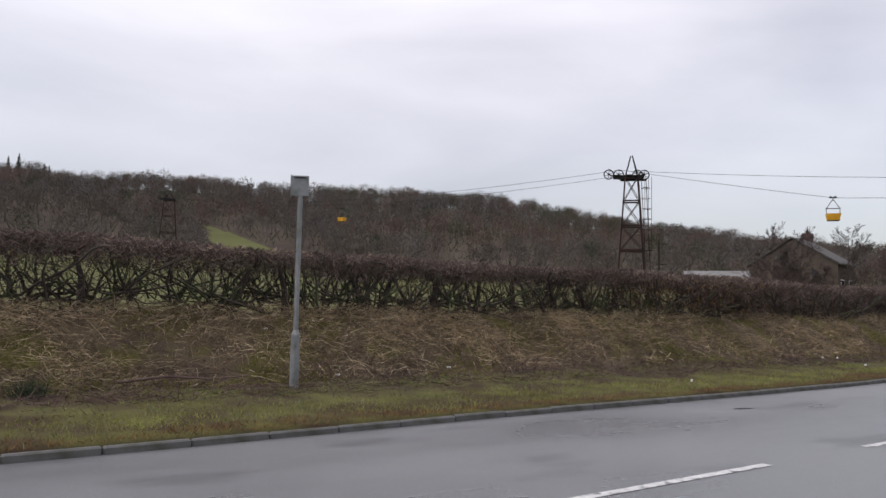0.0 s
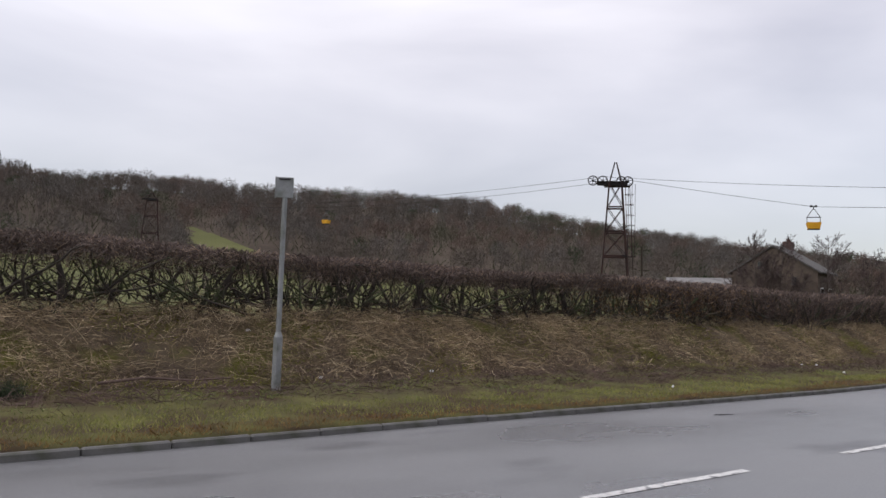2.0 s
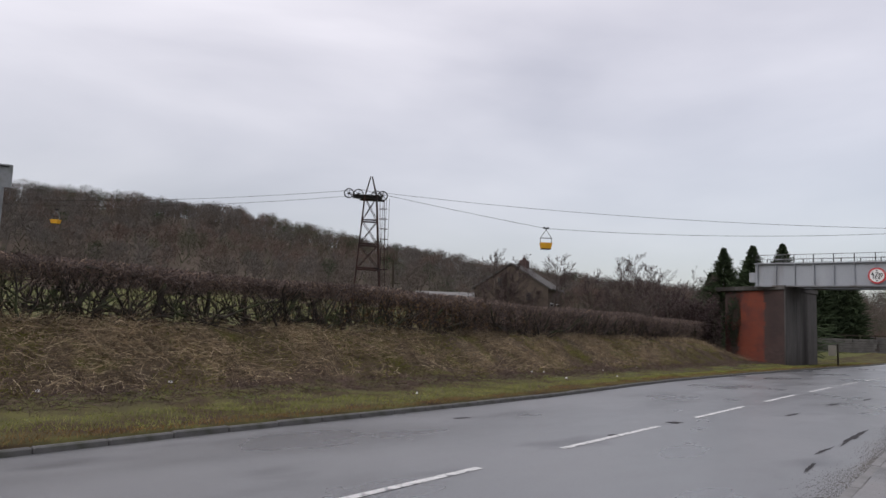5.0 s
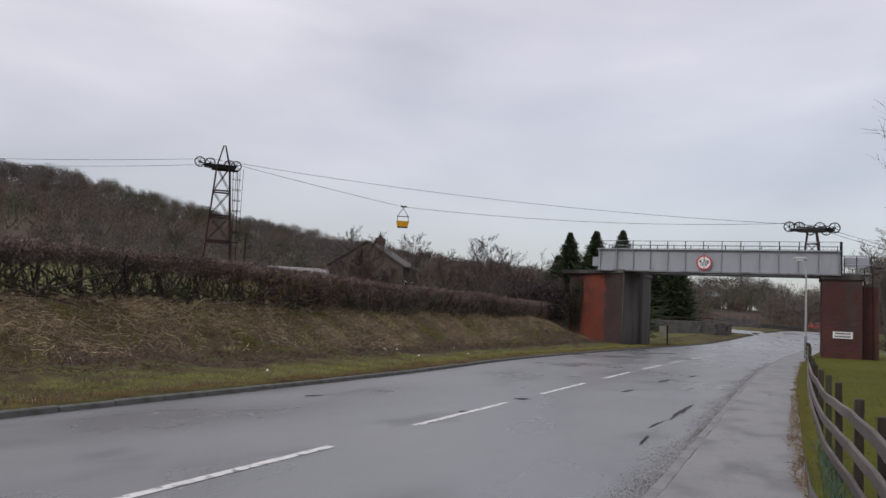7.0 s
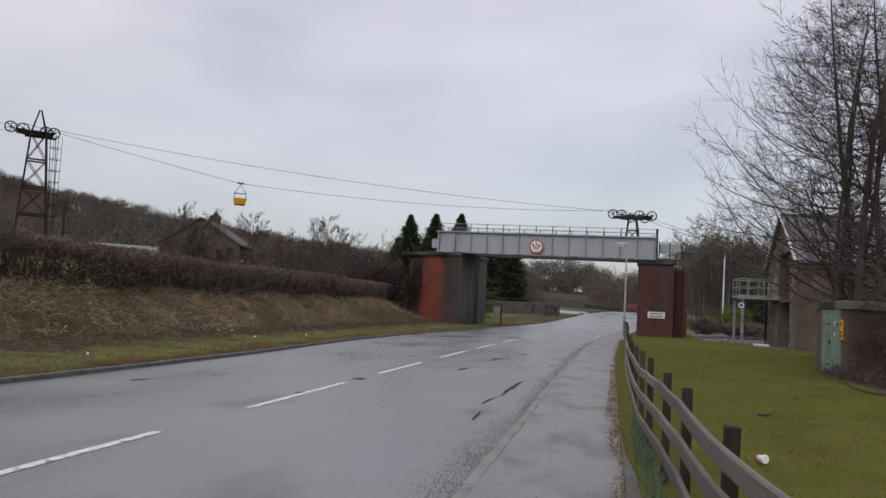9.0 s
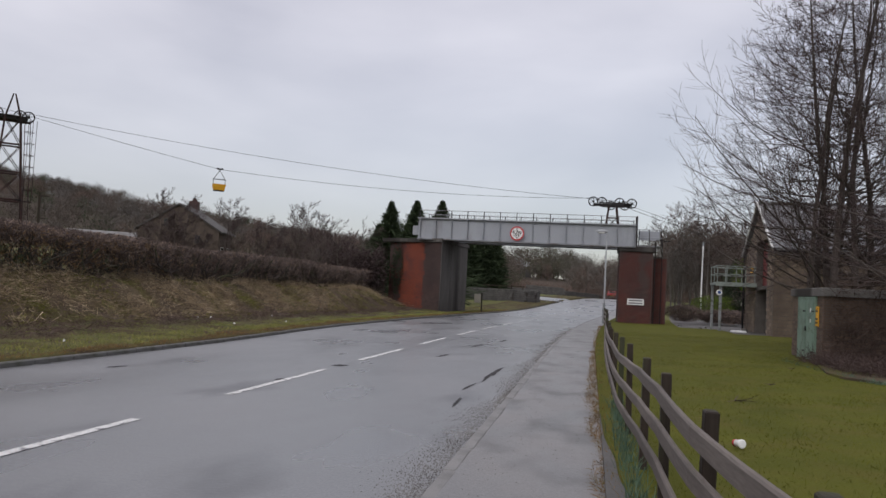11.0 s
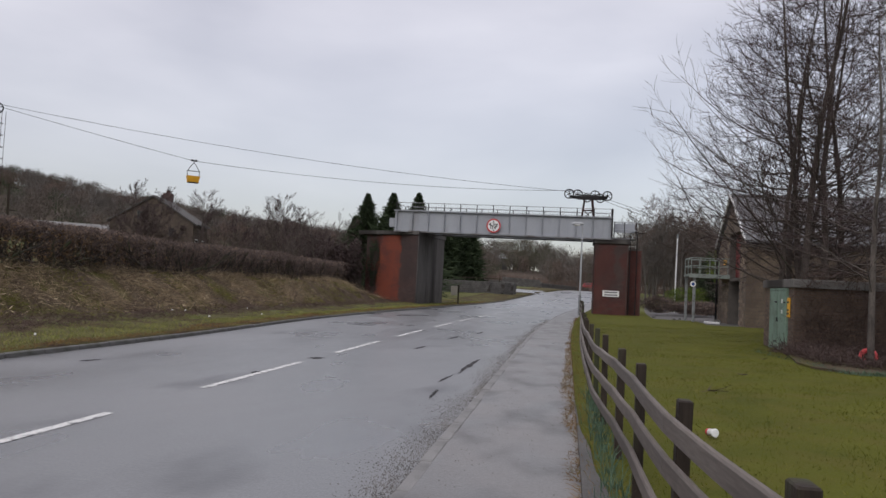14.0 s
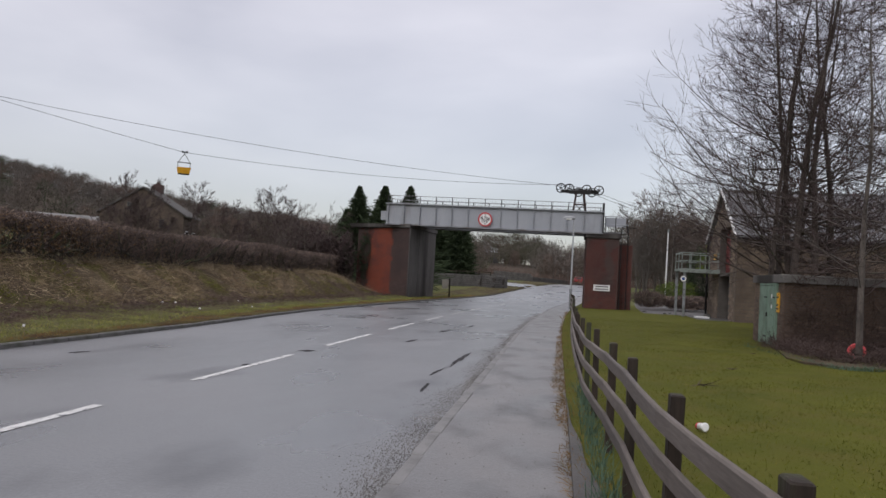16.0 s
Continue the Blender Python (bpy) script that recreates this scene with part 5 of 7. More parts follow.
v, f = strands(base, dirs, 0.08 + 0.16 * rh.random(n), 0.010, 0.5, 2, 0.3, rh)
arr_obj("moss_grass", v, f, MOSSBLADE, "yellow-green mossy grass growing through the bank", "grass")

# verge grass
n = 130000
y = -9 + 75 * rh.random(n) ** 1.25
u = rh.uniform(-12.3, KERB_FAR - 0.07, n)
patch = np.array([noise.noise(Vector((a * 0.9, b * 0.6, 4))) for a, b in zip(u, y)])
keep = (u > -10.3 + 0.35 * patch) | (patch > 0.05) & (rh.random(n) < 0.6)
u, y, patch = u[keep], y[keep], patch[keep]
brown = (u > KERB_FAR - 0.62 + 0.6 * patch) & (rh.random(len(u)) < 0.96)
x = u + bend(y) + far_off(y) * smooth01((u + 10.2) / 1.2)
for sel, mm, nm, lab in ((~brown, GRASSBLADE, "verge_grass", "short green grass of the roadside verge"), (brown, BROWNBLADE, "withered_grass", "withered brown grass along the kerb")):
    n = int(sel.sum())
    base = np.stack([x[sel], y[sel], land(x[sel], y[sel]) - 0.01], 1)
    dirs = np.stack([0.5 * rh.normal(size=n), 0.5 * rh.normal(size=n), np.full(n, 0.8)], 1)
    v, f = strands(base, dirs, 0.035 + 0.06 * rh.random(n), 0.008, 0.5, 1, 0.1, rh)
    arr_obj(nm, v, f, mm, lab, "grass")
# low weeds and moss on the rough part of the verge
n = 26000
y = -9 + 55 * rh.random(n)
u = rh.uniform(-12.5, -10.2, n)
patch = np.array([noise.noise(Vector((a * 1.6, b * 1.1, 14))) for a, b in zip(u, y)])
for sel, mm, nm, lab, hh in ((patch > 0.12, WEED, "weeds", "pale green low weeds on the rough verge", 0.05), (patch < -0.12, BRAMBLE, "dead_weeds", "dark dead weed stems on the rough verge", 0.10)):
    k = int(sel.sum())
    bs = np.stack([u[sel] + bend(y[sel]), y[sel], land(u[sel] + bend(y[sel]), y[sel]) - 0.005], 1)
    dr = np.stack([0.8 * rh.normal(size=k), 0.8 * rh.normal(size=k), np.full(k, 0.5)], 1)
    v, f = strands(bs, dr, hh * (0.5 + 1.3 * rh.random(k)), 0.014 if mm is WEED else 0.008, 0.5, 2, 0.2, rh)
    arr_obj(nm, v, f, mm, lab, "weeds")
# right-hand grass strip and lawn
n = 120000
y = 1.2 + 34 * rh.random(n) ** 1.7
u = 0.12 + 10.5 * rh.random(n) ** (0.8)
keep = u < 1.3 + y * 0.62
u, y = u[keep], y[keep]
brown = (u < 0.42) & (rh.random(len(u)) < np.where(u < 0.27, 0.8, 0.35))
for sel, mm, nm, lab, hh in ((~brown, LAWNBLADE, "lawn_grass", "short wet mown lawn grass", 0.03), (brown, BROWNBLADE, "withered_grass", "withered orange-brown grass at the pavement edge", 0.05)):
    n = int(sel.sum())
    base = np.stack([u[sel], y[sel], land(u[sel], y[sel]) - 0.005], 1)
    dirs = np.stack([0.6 * rh.normal(size=n), 0.6 * rh.normal(size=n), np.full(n, 0.7)], 1)
    v, f = strands(base, dirs, hh * (0.6 + 1.2 * rh.random(n)), 0.007, 0.4, 1, 0.1, rh)
    arr_obj(nm, v, f, mm, lab, "grass")
n = 9000
y = 1.5 + 40 * rh.random(n) ** 1.5
u = 0.15 + 0.02 * rh.normal(size=n) + np.array([0.09 * noise.noise(Vector((0, b * 0.8, 0))) for b in y]) + 0.32 * rh.random(n)
shift = np.array([fence_line(b) - 0.47 for b in y])
base = np.stack([u + shift, y, np.full(n, 0.06)], 1)
dirs = np.stack([-0.2 + 0.7 * rh.normal(size=n), 0.7 * rh.normal(size=n), np.full(n, 0.7)], 1)
v, f = strands(base, dirs, 0.04 + 0.06 * rh.random(n), 0.006, 0.5, 2, 0.3, rh)
arr_obj("withered_grass", v, f, BROWNBLADE, "withered orange-brown grass creeping over the pavement edge", "grass")
# grit along the near gutter and on the pavement
n = 24000
y = 2.5 + 36 * rh.random(n) ** 1.7
u = KERB_NEAR - 0.02 - 0.15 * np.abs(rh.normal(size=n)) * (1 + 0.5 * np.sin(y * 1.3) * np.sin(y * 0.47))
u[:1100] = rh.uniform(-0.95, 0.12, 1100)
s = 0.0025 + 0.0055 * rh.random(n) ** 1.6
zz = np.where(u > KERB_NEAR, 0.052, 0.0)
c = np.stack([u + bend(y), y, zz + s * 0.5], 1)
tet = np.array([[1, 0, -0.5], [-0.5, 0.9, -0.5], [-0.5, -0.9, -0.5], [0, 0, 0.8]])
v = (c[:, None] + tet[None] * s[:, None, None] * (0.7 + 0.6 * rh.random((n, 4, 1)))).reshape(-1, 3)
f = (np.arange(n)[:, None, None] * 4 + np.array([[0, 1, 3], [1, 2, 3], [2, 0, 3]])[None]).reshape(-1, 3)
arr_obj("grit", v, f, GRIT, "loose grit and chippings washed along the gutter", "grit")


def bush(name, x, y, z, rx, ry, h, n, material, label, size=(0.06, 0.12), stems=True, cat="bush"):
    """A bush of stems and many small leaves with an uneven outline."""
    th = thing(name, (x, y, z), label, cat)
    a = rh.normal(size=(n, 3))
    a = unit(a) * (0.55 + 0.5 * rh.random((n, 1)))
    lump = np.array([1 + 0.35 * noise.noise(Vector((p[0] * 2 + x, p[1] * 2 + y, p[2] * 2))) for p in a])[:, None]
    p = a * lump * np.array([rx, ry, h / 2]) + np.array([0, 0, h / 2])
    p[:, 2] = np.maximum(p[:, 2], 0.02)
    dirs = rh.normal(size=(n, 3)) + a * 0.8
    v, f = strands(p, dirs, size[0] + (size[1] - size[0]) * rh.random(n), size[0] * (0.6 + 0.5 * rh.random(n)), 0.3, 2, 0.1, rh)
    ob = arr_obj("foliage", v, f, material, "", "", "")
    ob.parent = th
    if stems:
        k = 26
        P0 = np.zeros((k, 5, 3))
        for i in range(5):
            P0[:, i] = np.stack([rh.normal(size=k) * 0.1, rh.normal(size=k) * 0.1, 0 * rh.random(k)], 1) if i == 0 else P0[:, i - 1] + unit(rh.normal(size=(k, 3)) * np.array([1, 1, 0.4]) + np.array([0, 0, 0.9])) * h / 6.5
        ob = arr_obj("stem_cluster", *tubes(P0, np.full(k, 0.03), 4, 0.3, rh), BARK, "", "", "")
        ob.parent = th
    return th

# ---- roadside things ----
# grey post with the back of a small sign
PX, PY = -11.65, 4.59
PZ = float(land(PX, PY)) - 0.05
sp = thing("sign_post", (PX, PY, PZ), "grey galvanised post with a small blank sign plate in the verge", "sign post")
part("base_sleeve", Mesh().tube([(PX, PY, PZ - 0.1), (PX, PY, 1.06), (PX, PY, 1.14)], [0.075, 0.075, 0.045], 12), GALV, sp)
part("pole", Mesh().tube([(PX, PY, 1.08), (PX + 0.01, PY, 3.42)], 0.042, 12), GALV, sp)
part("door", Mesh().box(PX + 0.045, PX + 0.078, PY - 0.05, PY + 0.02, 0.45, 0.95), GALV, sp)
SR = Matrix.Translation((PX, PY, 0)) @ Matrix.Rotation(radians(62), 4, "Z")
plate = part("sign_plate", Mesh().box(-0.15, 0.14, -0.05, -0.02, 3.36, 3.70, SR, 0.008), GALV, sp, "blank grey plate")
part("plate_rim", Mesh().box(-0.16, -0.145, -0.055, 0.02, 3.35, 3.71, SR), GALV, plate)
part("plate_lip", Mesh().box(-0.10, 0.09, -0.065, -0.045, 3.655, 3.675, SR), BLACKST, plate)
part("plate_clip", Mesh().box(-0.06, 0.06, -0.02, 0.06, 3.40, 3.44, SR), GALV, plate)


# timber fence
fence = thing("timber_fence", (0.45, 12, 0.1), "weathered three-rail timber fence beside the pavement", "fence")
ys = [0.1, 1.53, 2.93, 4.6, 6.08, 7.75, 9.15, 11.0]
RAIL_Y = (1.5, 2.6, 4.0, 5.5, 8.3, 12.0)
RAIL_Z = ((0.93, 0.92, 0.91, 0.90, 0.83, 0.83), (0.76, 0.745, 0.70, 0.66, 0.57, 0.58), (0.50, 0.48, 0.46, 0.42, 0.29, 0.31))
while ys[-1] < 46:
    ys.append(ys[-1] + random.uniform(1.55, 1.8))
offs = [[float(np.interp(y, RAIL_Y, RAIL_Z[r])) + (random.uniform(-0.03, 0.03) if y > 9 else 0.0) for r in range(3)] for y in ys]
tops = [1.01 + random.uniform(-0.025, 0.025) for _ in ys]
for i, y in enumerate(ys):
    mm = Matrix.Translation((fence_line(y) + 0.05, y, 0)) @ pose(0, 0, 0, random.uniform(-1.5, 1.5), random.uniform(-1.5, 1.5), random.uniform(-5, 5))
    part("post", Mesh().box(-0.031, 0.031, -0.05, 0.05, -0.2, tops[i], mm, 0.006), POSTWOOD, fence)
for i in range(len(ys) - 1):
    for r in range(3):
        y0, y1 = ys[i] - (0.0 if i else 0.05), ys[i + 1]
        z0, z1 = offs[i][r], offs[i + 1][r]
        m = Mesh()
        n = 5
        for k in range(n + 1):
            t = k / n
            y = y0 + (y1 - y0) * t + (0.004 if k == n else 0)
            x = fence_line(y0) * (1 - t) + fence_line(y1) * t 
            z = z0 * (1 - t) + z1 * t - 0.008 * math.sin(math.pi * t)
            h, w = 0.042, 0.017
            m.v += [(x - w, y, z - h), (x + w, y, z - h), (x + w, y, z + h - 0.008), (x + w - 0.008, y, z + h), (x - w + 0.008, y, z + h), (x - w, y, z + h - 0.008)]
        for k in range(n):
            for j in range(6):
                m.f.append((k * 6 + j, k * 6 + (j + 1) % 6, k * 6 + 6 + (j + 1) % 6, k * 6 + 6 + j))
        m.f += [tuple(range(5, -1, -1)), tuple(range(n * 6, n * 6 + 6))]
        part("rail", m, RAILWOOD, fence)
# daffodil shoots and weeds under the fence
n = 700
y = 3.0 + 7 * rh.random(n)
grp = np.round(y * 2.2) / 2.2 + rh.normal(size=n) * 0.07
x = 0.36 + 0.05 * rh.normal(size=n)
v, f = strands(np.stack([x, grp, np.full(n, 0.09)], 1), np.stack([0.25 * rh.normal(size=n), 0.25 * rh.normal(size=n), np.ones(n)], 1), 0.10 + 0.12 * rh.random(n), 0.010, 0.3, 2, 0.1, rh)
arr_obj("daffodil_shoots", v, f, DAFF, "blue-green daffodil shoots along the fence foot", "plant")

# street lamp
LX, LY = 0.78, 47.4
lamp = thing("street_lamp", (LX, LY, 0.1), "slim pale grey steel street lamp beside the fence", "street lamp")
part("base", Mesh().tube([(LX, LY, 0.0), (LX, LY, 1.3)], 0.085, 10), GALV, lamp)
part("pole", Mesh().tube([(LX, LY, 1.25), (LX, LY, 5.6)], [0.055, 0.04], 10), PALEROOF, lamp)
part("bracket", Mesh().tube([(LX, LY, 5.58), (LX - 0.15, LY - 0.05, 5.66)], 0.03, 8), PALEROOF, lamp)
hd = part("head", Mesh().tube([(LX + 0.05, LY, 5.66), (LX - 0.12, LY - 0.03, 5.69), (LX - 0.5, LY - 0.10, 5.68), (LX - 0.66, LY - 0.12, 5.65)], [0.05, 0.10, 0.10, 0.04], 10), PALEROOF, lamp)
part("lens", Mesh().tube([(LX - 0.16, LY - 0.04, 5.62), (LX - 0.5, LY - 0.1, 5.61)], [0.08, 0.08], 8), WHITE, hd)

# paper cup on the lawn
cup = thing("paper_cup", (1.49, 7.4, 0.12), "white paper cup with a lid lying on the lawn", "litter")
ax = Vector((0.45, -0.85, 0.06)).normalized()
c0 = Vector((1.45, 7.4, 0.155))
part("cup_body", Mesh().tube([c0 - ax * 0.055, c0 + ax * 0.05], [0.030, 0.040], 18), PLASTICW, cup)
part("lid", Mesh().tube([c0 + ax * 0.05, c0 + ax * 0.06, c0 + ax * 0.066], [0.044, 0.044, 0.036], 18), WHITE, cup, "white lid")
part("sleeve", Mesh().tube([c0 - ax * 0.052, c0 - ax * 0.02], [0.0330, 0.0380], 18, False), REDSIGN, cup, "dark red band")
for x, y, s in ((2.1, 11.3, 0.3), (3.2, 14.2, 0.1), (4.6, 18.5, 0.12)):
    v, f = strands(np.array([[x, y, 0.12]] * 5), np.array([[1, 0.3, 0.05], [0.8, -0.3, 0.02], [-1, 0.2, 0.03], [0.2, 0.9, 0.04], [0.5, 0.5, 0.02]]), s, 0.02, 0.4, 3, 0.0, rh)
    arr_obj("fallen_twig", v, f, TWIG, "small fallen twigs lying on the lawn", "twig", "")

# litter on the verge
for k, (x, y) in enumerate(((-12.6, 5.9), (-12.75, 8.5), (-9.9, 12.6), (-10.6, 21.2), (-12.2, 21.9), (-12.0, 22.4), (-10.3, 24.5), (-11.7, 26.5), (-12.1, 31.0), (-12.5, 33.5), (-13.9, 5.0))):
    z = float(land(x, y)) + 0.03
    m = Mesh()
    n = 9
    rad = random.uniform(0.025, 0.055)
    for lay in range(2):
        for i in range(n):
            t = 2 * math.pi * i / n
            r = rad * random.uniform(0.5, 1.1) * (1 if lay == 0 else 0.6)
            m.v.append((x + r * math.cos(t), y + 1.5 * r * math.sin(t), z + lay * random.uniform(0.01, 0.05)))
    m.f += [(i, (i + 1) % n, n + (i + 1) % n, n + i) for i in range(n)] + [tuple(range(n, 2 * n)), tuple(range(n - 1, -1, -1))]
    tagged(m.obj("litter", PLASTICW), "crumpled white litter lying on the verge", "litter", "verge litter")
# rush tuft on the verge
n = 260
x, y = -11.9, 0.75
bs = np.stack([x + 0.10 * rh.normal(size=n), y + 0.12 * rh.normal(size=n), np.full(n, float(land(x, y)))], 1)
v, f = strands(bs, np.stack([0.4 * rh.normal(size=n), 0.4 * rh.normal(size=n), np.ones(n)], 1), 0.18 + 0.2 * rh.random(n), 0.008, 0.3, 3, 0.2, rh)
arr_obj("grass_tuft", v, f, DARKLEAF, "dark green tuft of rushes on the verge", "grass", "")
# fallen branch at the foot of the bank
v, f = tubes(np.array([[[-12.3, 2.0, 0.33], [-12.25, 2.7, 0.40], [-12.35, 3.4, 0.33], [-12.3, 4.1, 0.36]]]), np.array([0.026]), 6, 0.4, rh)
arr_obj("fallen_branch", v, f, BRAMBLE, "dark fallen branch at the foot of the bank", "branch", "")

# dark ivy-clad scrub by the abutment
bush("thorn_bush", -15.3, 48.9, 0.3, 1.1, 1.2, 3.6, 3800, TWIG, "dense dark thorn bush against the bridge abutment", (0.10, 0.34))
bush("thorn_bush", -14.4, 50.2, 0.2, 0.6, 0.8, 4.3, 2200, TWIG, "tangle of bramble and ivy climbing the abutment", (0.08, 0.25))
bush("thorn_bush", -16.6, 50.0, 0.4, 1.6, 1.5, 4.0, 3600, TWIG, "dense dark thorn bush against the bridge abutment", (0.10, 0.36))
bush("ivy", -13.3, 51.2, 1.2, 0.5, 0.35, 3.4, 1500, DARKLEAF, "dark ivy clinging to the brick abutment", (0.06, 0.12), False, "ivy")

rq = np.random.default_rng(5)
for x, y, h in ((-16.2, 47.6, 4.6), (-17.6, 48.8, 5.0), (-15.2, 49.4, 5.2), (-18.8, 50.5, 4.8)):
    whole_tree(x, y, h, rq, "small crooked bare thorn tree at the end of the hedge", "thorn trees", 22, 8, 6, 1.25, 0.016, lean=0.10, start=0.12, ang=1.0, up=0.3, ratio=0.5, girth=0.016)

# ---- brick shed with a green door ----
shed = thing("brick_shed", (9, 22.5, 0), "low brown brick shed with a flat concrete roof", "shed")
part("core", Mesh().box(6.47, 12.4, 21.03, 24.2, -0.2, 1.95), MORTAR, shed)
part("roof_slab", Mesh().box(6.40, 12.6, 20.93, 24.25, 1.95, 2.18, ch=0.02), CONCRETE, shed)
brick_courses(shed, "brick", (6.45, 21.03, 0), (1, 0, 0), 5.95, 0.0, 1.95, None, (0, -1, 0), 0.225, 0.075, lambda a, z: BRICKBROWN, 300)
brick_courses(shed, "brick", (6.47, 21.55, 0), (0, -1, 0), 0.55, 0.0, 1.95, None, (-1, 0, 0), 0.225, 0.075, lambda a, z: BRICKBROWN, 60)
brick_courses(shed, "brick", (6.47, 24.2, 0), (0, -1, 0), 0.85, 0.0, 1.95, None, (-1, 0, 0), 0.225, 0.075, lambda a, z: BRICKBROWN, 60)
part("door_frame", Mesh().box(6.40, 6.47, 21.56, 21.62, 0.05, 1.93).box(6.40, 6.47, 23.28, 23.34, 0.05, 1.93).box(6.40, 6.47, 21.62, 23.28, 1.87, 1.93), GREENDOOR, shed)
for y0, y1 in ((21.63, 22.44), (22.46, 23.27)):
    d = part("door_leaf", Mesh().box(6.405, 6.455, y0, y1, 0.08, 1.86, ch=0.006), GREENDOOR, shed, "pale green painted door leaf")
    part("door_board", Mesh().box(6.396, 6.405, y0 + 0.06, y1 - 0.06, 0.16, 0.9).box(6.396, 6.405, y0 + 0.06, y1 - 0.06, 0.98, 1.78), GREENDOOR, d)
    part("hinge", Mesh().box(6.390, 6.398, y0 + 0.02, y0 + 0.3, 0.35, 0.39).box(6.390, 6.398, y0 + 0.02, y0 + 0.3, 1.5, 1.54), BLACKST, d)
part("door_handle", Mesh().box(6.36, 6.41, 22.40, 22.43, 0.95, 1.08), BLACKST, shed)
for y, z, mm, s in ((21.95, 1.55, WHITE, 0.06), (21.95, 1.25, WHITE, 0.05)):
    part("door_notice", Mesh().box(6.388, 6.394, y - s, y + s, z - s, z + s), mm, shed)
shed.location = (8.72, 23.4, -0.05)
ws = thing("warning_sign", (6.43, 21.3, 1.3), "yellow warning sign fixed beside the shed door", "sign")
part("board", Mesh().box(6.42, 6.44, 21.10, 21.50, 1.0, 1.55), YELLOW, ws)
for z in (1.1, 1.2, 1.42):
    part("text_bar", Mesh().box(6.414, 6.42, 21.16, 21.44, z - 0.025, z + 0.025), BLACK, ws)
ws.location = (6.155, 22.4, 1.36)
tagged(Mesh().box(7.25, 7.55, 22.06, 22.10, 0.42, 0.60, ch=0.004).obj("wall_plate", WHITE), "small pale vent plate on the shed wall", "vent")
# planting bed in front of the shed
n = 9000
tt = rh.random(n)
x = 5.5 + 6.5 * tt
y = 16.5 + 5.4 * rh.random(n) + np.clip(6.6 - x, 0, 2) * 1.0
keep = y < 21.95
bs = np.stack([x[keep], y[keep], np.full(keep.sum(), 0.08) + 0.15 * rh.random(keep.sum())], 1)
n = len(bs)
v, f = strands(bs, np.stack([0.7 * rh.normal(size=n), 0.7 * rh.normal(size=n), 0.5 + 0.4 * rh.random(n)], 1), 0.25 + 0.45 * rh.random(n), 0.010 + 0.008 * rh.random(n), 0.6, 4, 0.35, rh)
arr_obj("shrub_twigs", v, f, DARKTWIG, "bare brown shrubs and leaf litter along the shed", "shrub")
n = 3000
x = rh.uniform(6.3, 12, n)
bs = np.stack([x, 21.98 - 0.25 * rh.random(n), 0.1 + 2.4 * rh.random(n) ** 1.3], 1)
v, f = strands(bs, np.stack([0.8 * rh.normal(size=n), -0.3 + 0.3 * rh.normal(size=n), 0.6 + 0.6 * rh.normal(size=n)], 1), 0.3 + 0.5 * rh.random(n), 0.010 + 0.006 * rh.random(n), 0.6, 4, 0.2, rh)
arr_obj("climber", v, f, DARKTWIG, "bare climbing stems against the shed wall", "climber")
n = 1600
t = rh.random(n)
ex = 5.12 + 6.8 * t ** 1.3
ey = 16.0 + np.clip(5.75 - ex, 0, 2) ** 2.0 * 6.0 + 3.0 * np.clip(5.25 - ex, 0, 1) * 8
bs = np.stack([ex + 0.05 * rh.normal(size=n), ey + 0.07 * rh.normal(size=n), np.full(n, 0.09)], 1)
v, f = strands(bs, np.stack([0.5 * rh.normal(size=n), 0.5 * rh.normal(size=n), np.ones(n)], 1), 0.08 + 0.09 * rh.random(n), 0.014, 0.4, 2, 0.2, rh)
arr_obj("edging_plants", v, f, DAFF, "low blue-green plants edging the bed", "plant")
bed = tagged(Mesh().prism([(6.2, 22.1), (5.75, 20.9), (5.15, 17.8), (5.2, 16.7), (5.75, 16.05), (6.5, 16.0), (9.5, 15.9), (12.5, 15.9), (12.5, 22.1)], 0.02, 0.145).obj("planting_bed", SOIL), "dark earth planting bed in front of the shed", "bed", "", "structure")
wr = thing("wreath", (6.88, 18.5, 0.15), "bright red wreath lying on the planting bed", "wreath")
part("ring", Mesh().ring((6.88, 18.5, 0.33), 0.145, 0.055, (-0.5, -1, 0.45), 22, 8), REDSIGN, wr)
part("ribbon", Mesh().box(6.84, 6.92, 18.42, 18.45, 0.41, 0.45), WHITE, wr)

# ---- stone building with a raised door ----
HXW, HY0, HY1, HX2, EAVE, APEX = 8.97, 40.5, 47.8, 23.0, 4.55, 7.15
HYM = (HY0 + HY1) / 2
house = thing("stone_building", (14, 44.5, 0), "gritstone gable building with a slate roof and raised red doorway", "building")
D0, D1 = 42.2, 44.8
core = Mesh()
core.box(HXW + 0.9, HX2, HY0 + 0.03, HY1, -0.2, EAVE)
core.box(HXW + 0.03, HXW + 0.9, HY0 + 0.03, D0, -0.2, EAVE).box(HXW + 0.03, HXW + 0.9, D1, HY1, -0.2, EAVE)
core.box(HXW + 0.03, HXW + 0.9, D0, D1, 2.5, 2.68).box(HXW + 0.03, HXW + 0.9, D0, D1, 5.15, 5.35)
part("wall", core, MORTAR, house)
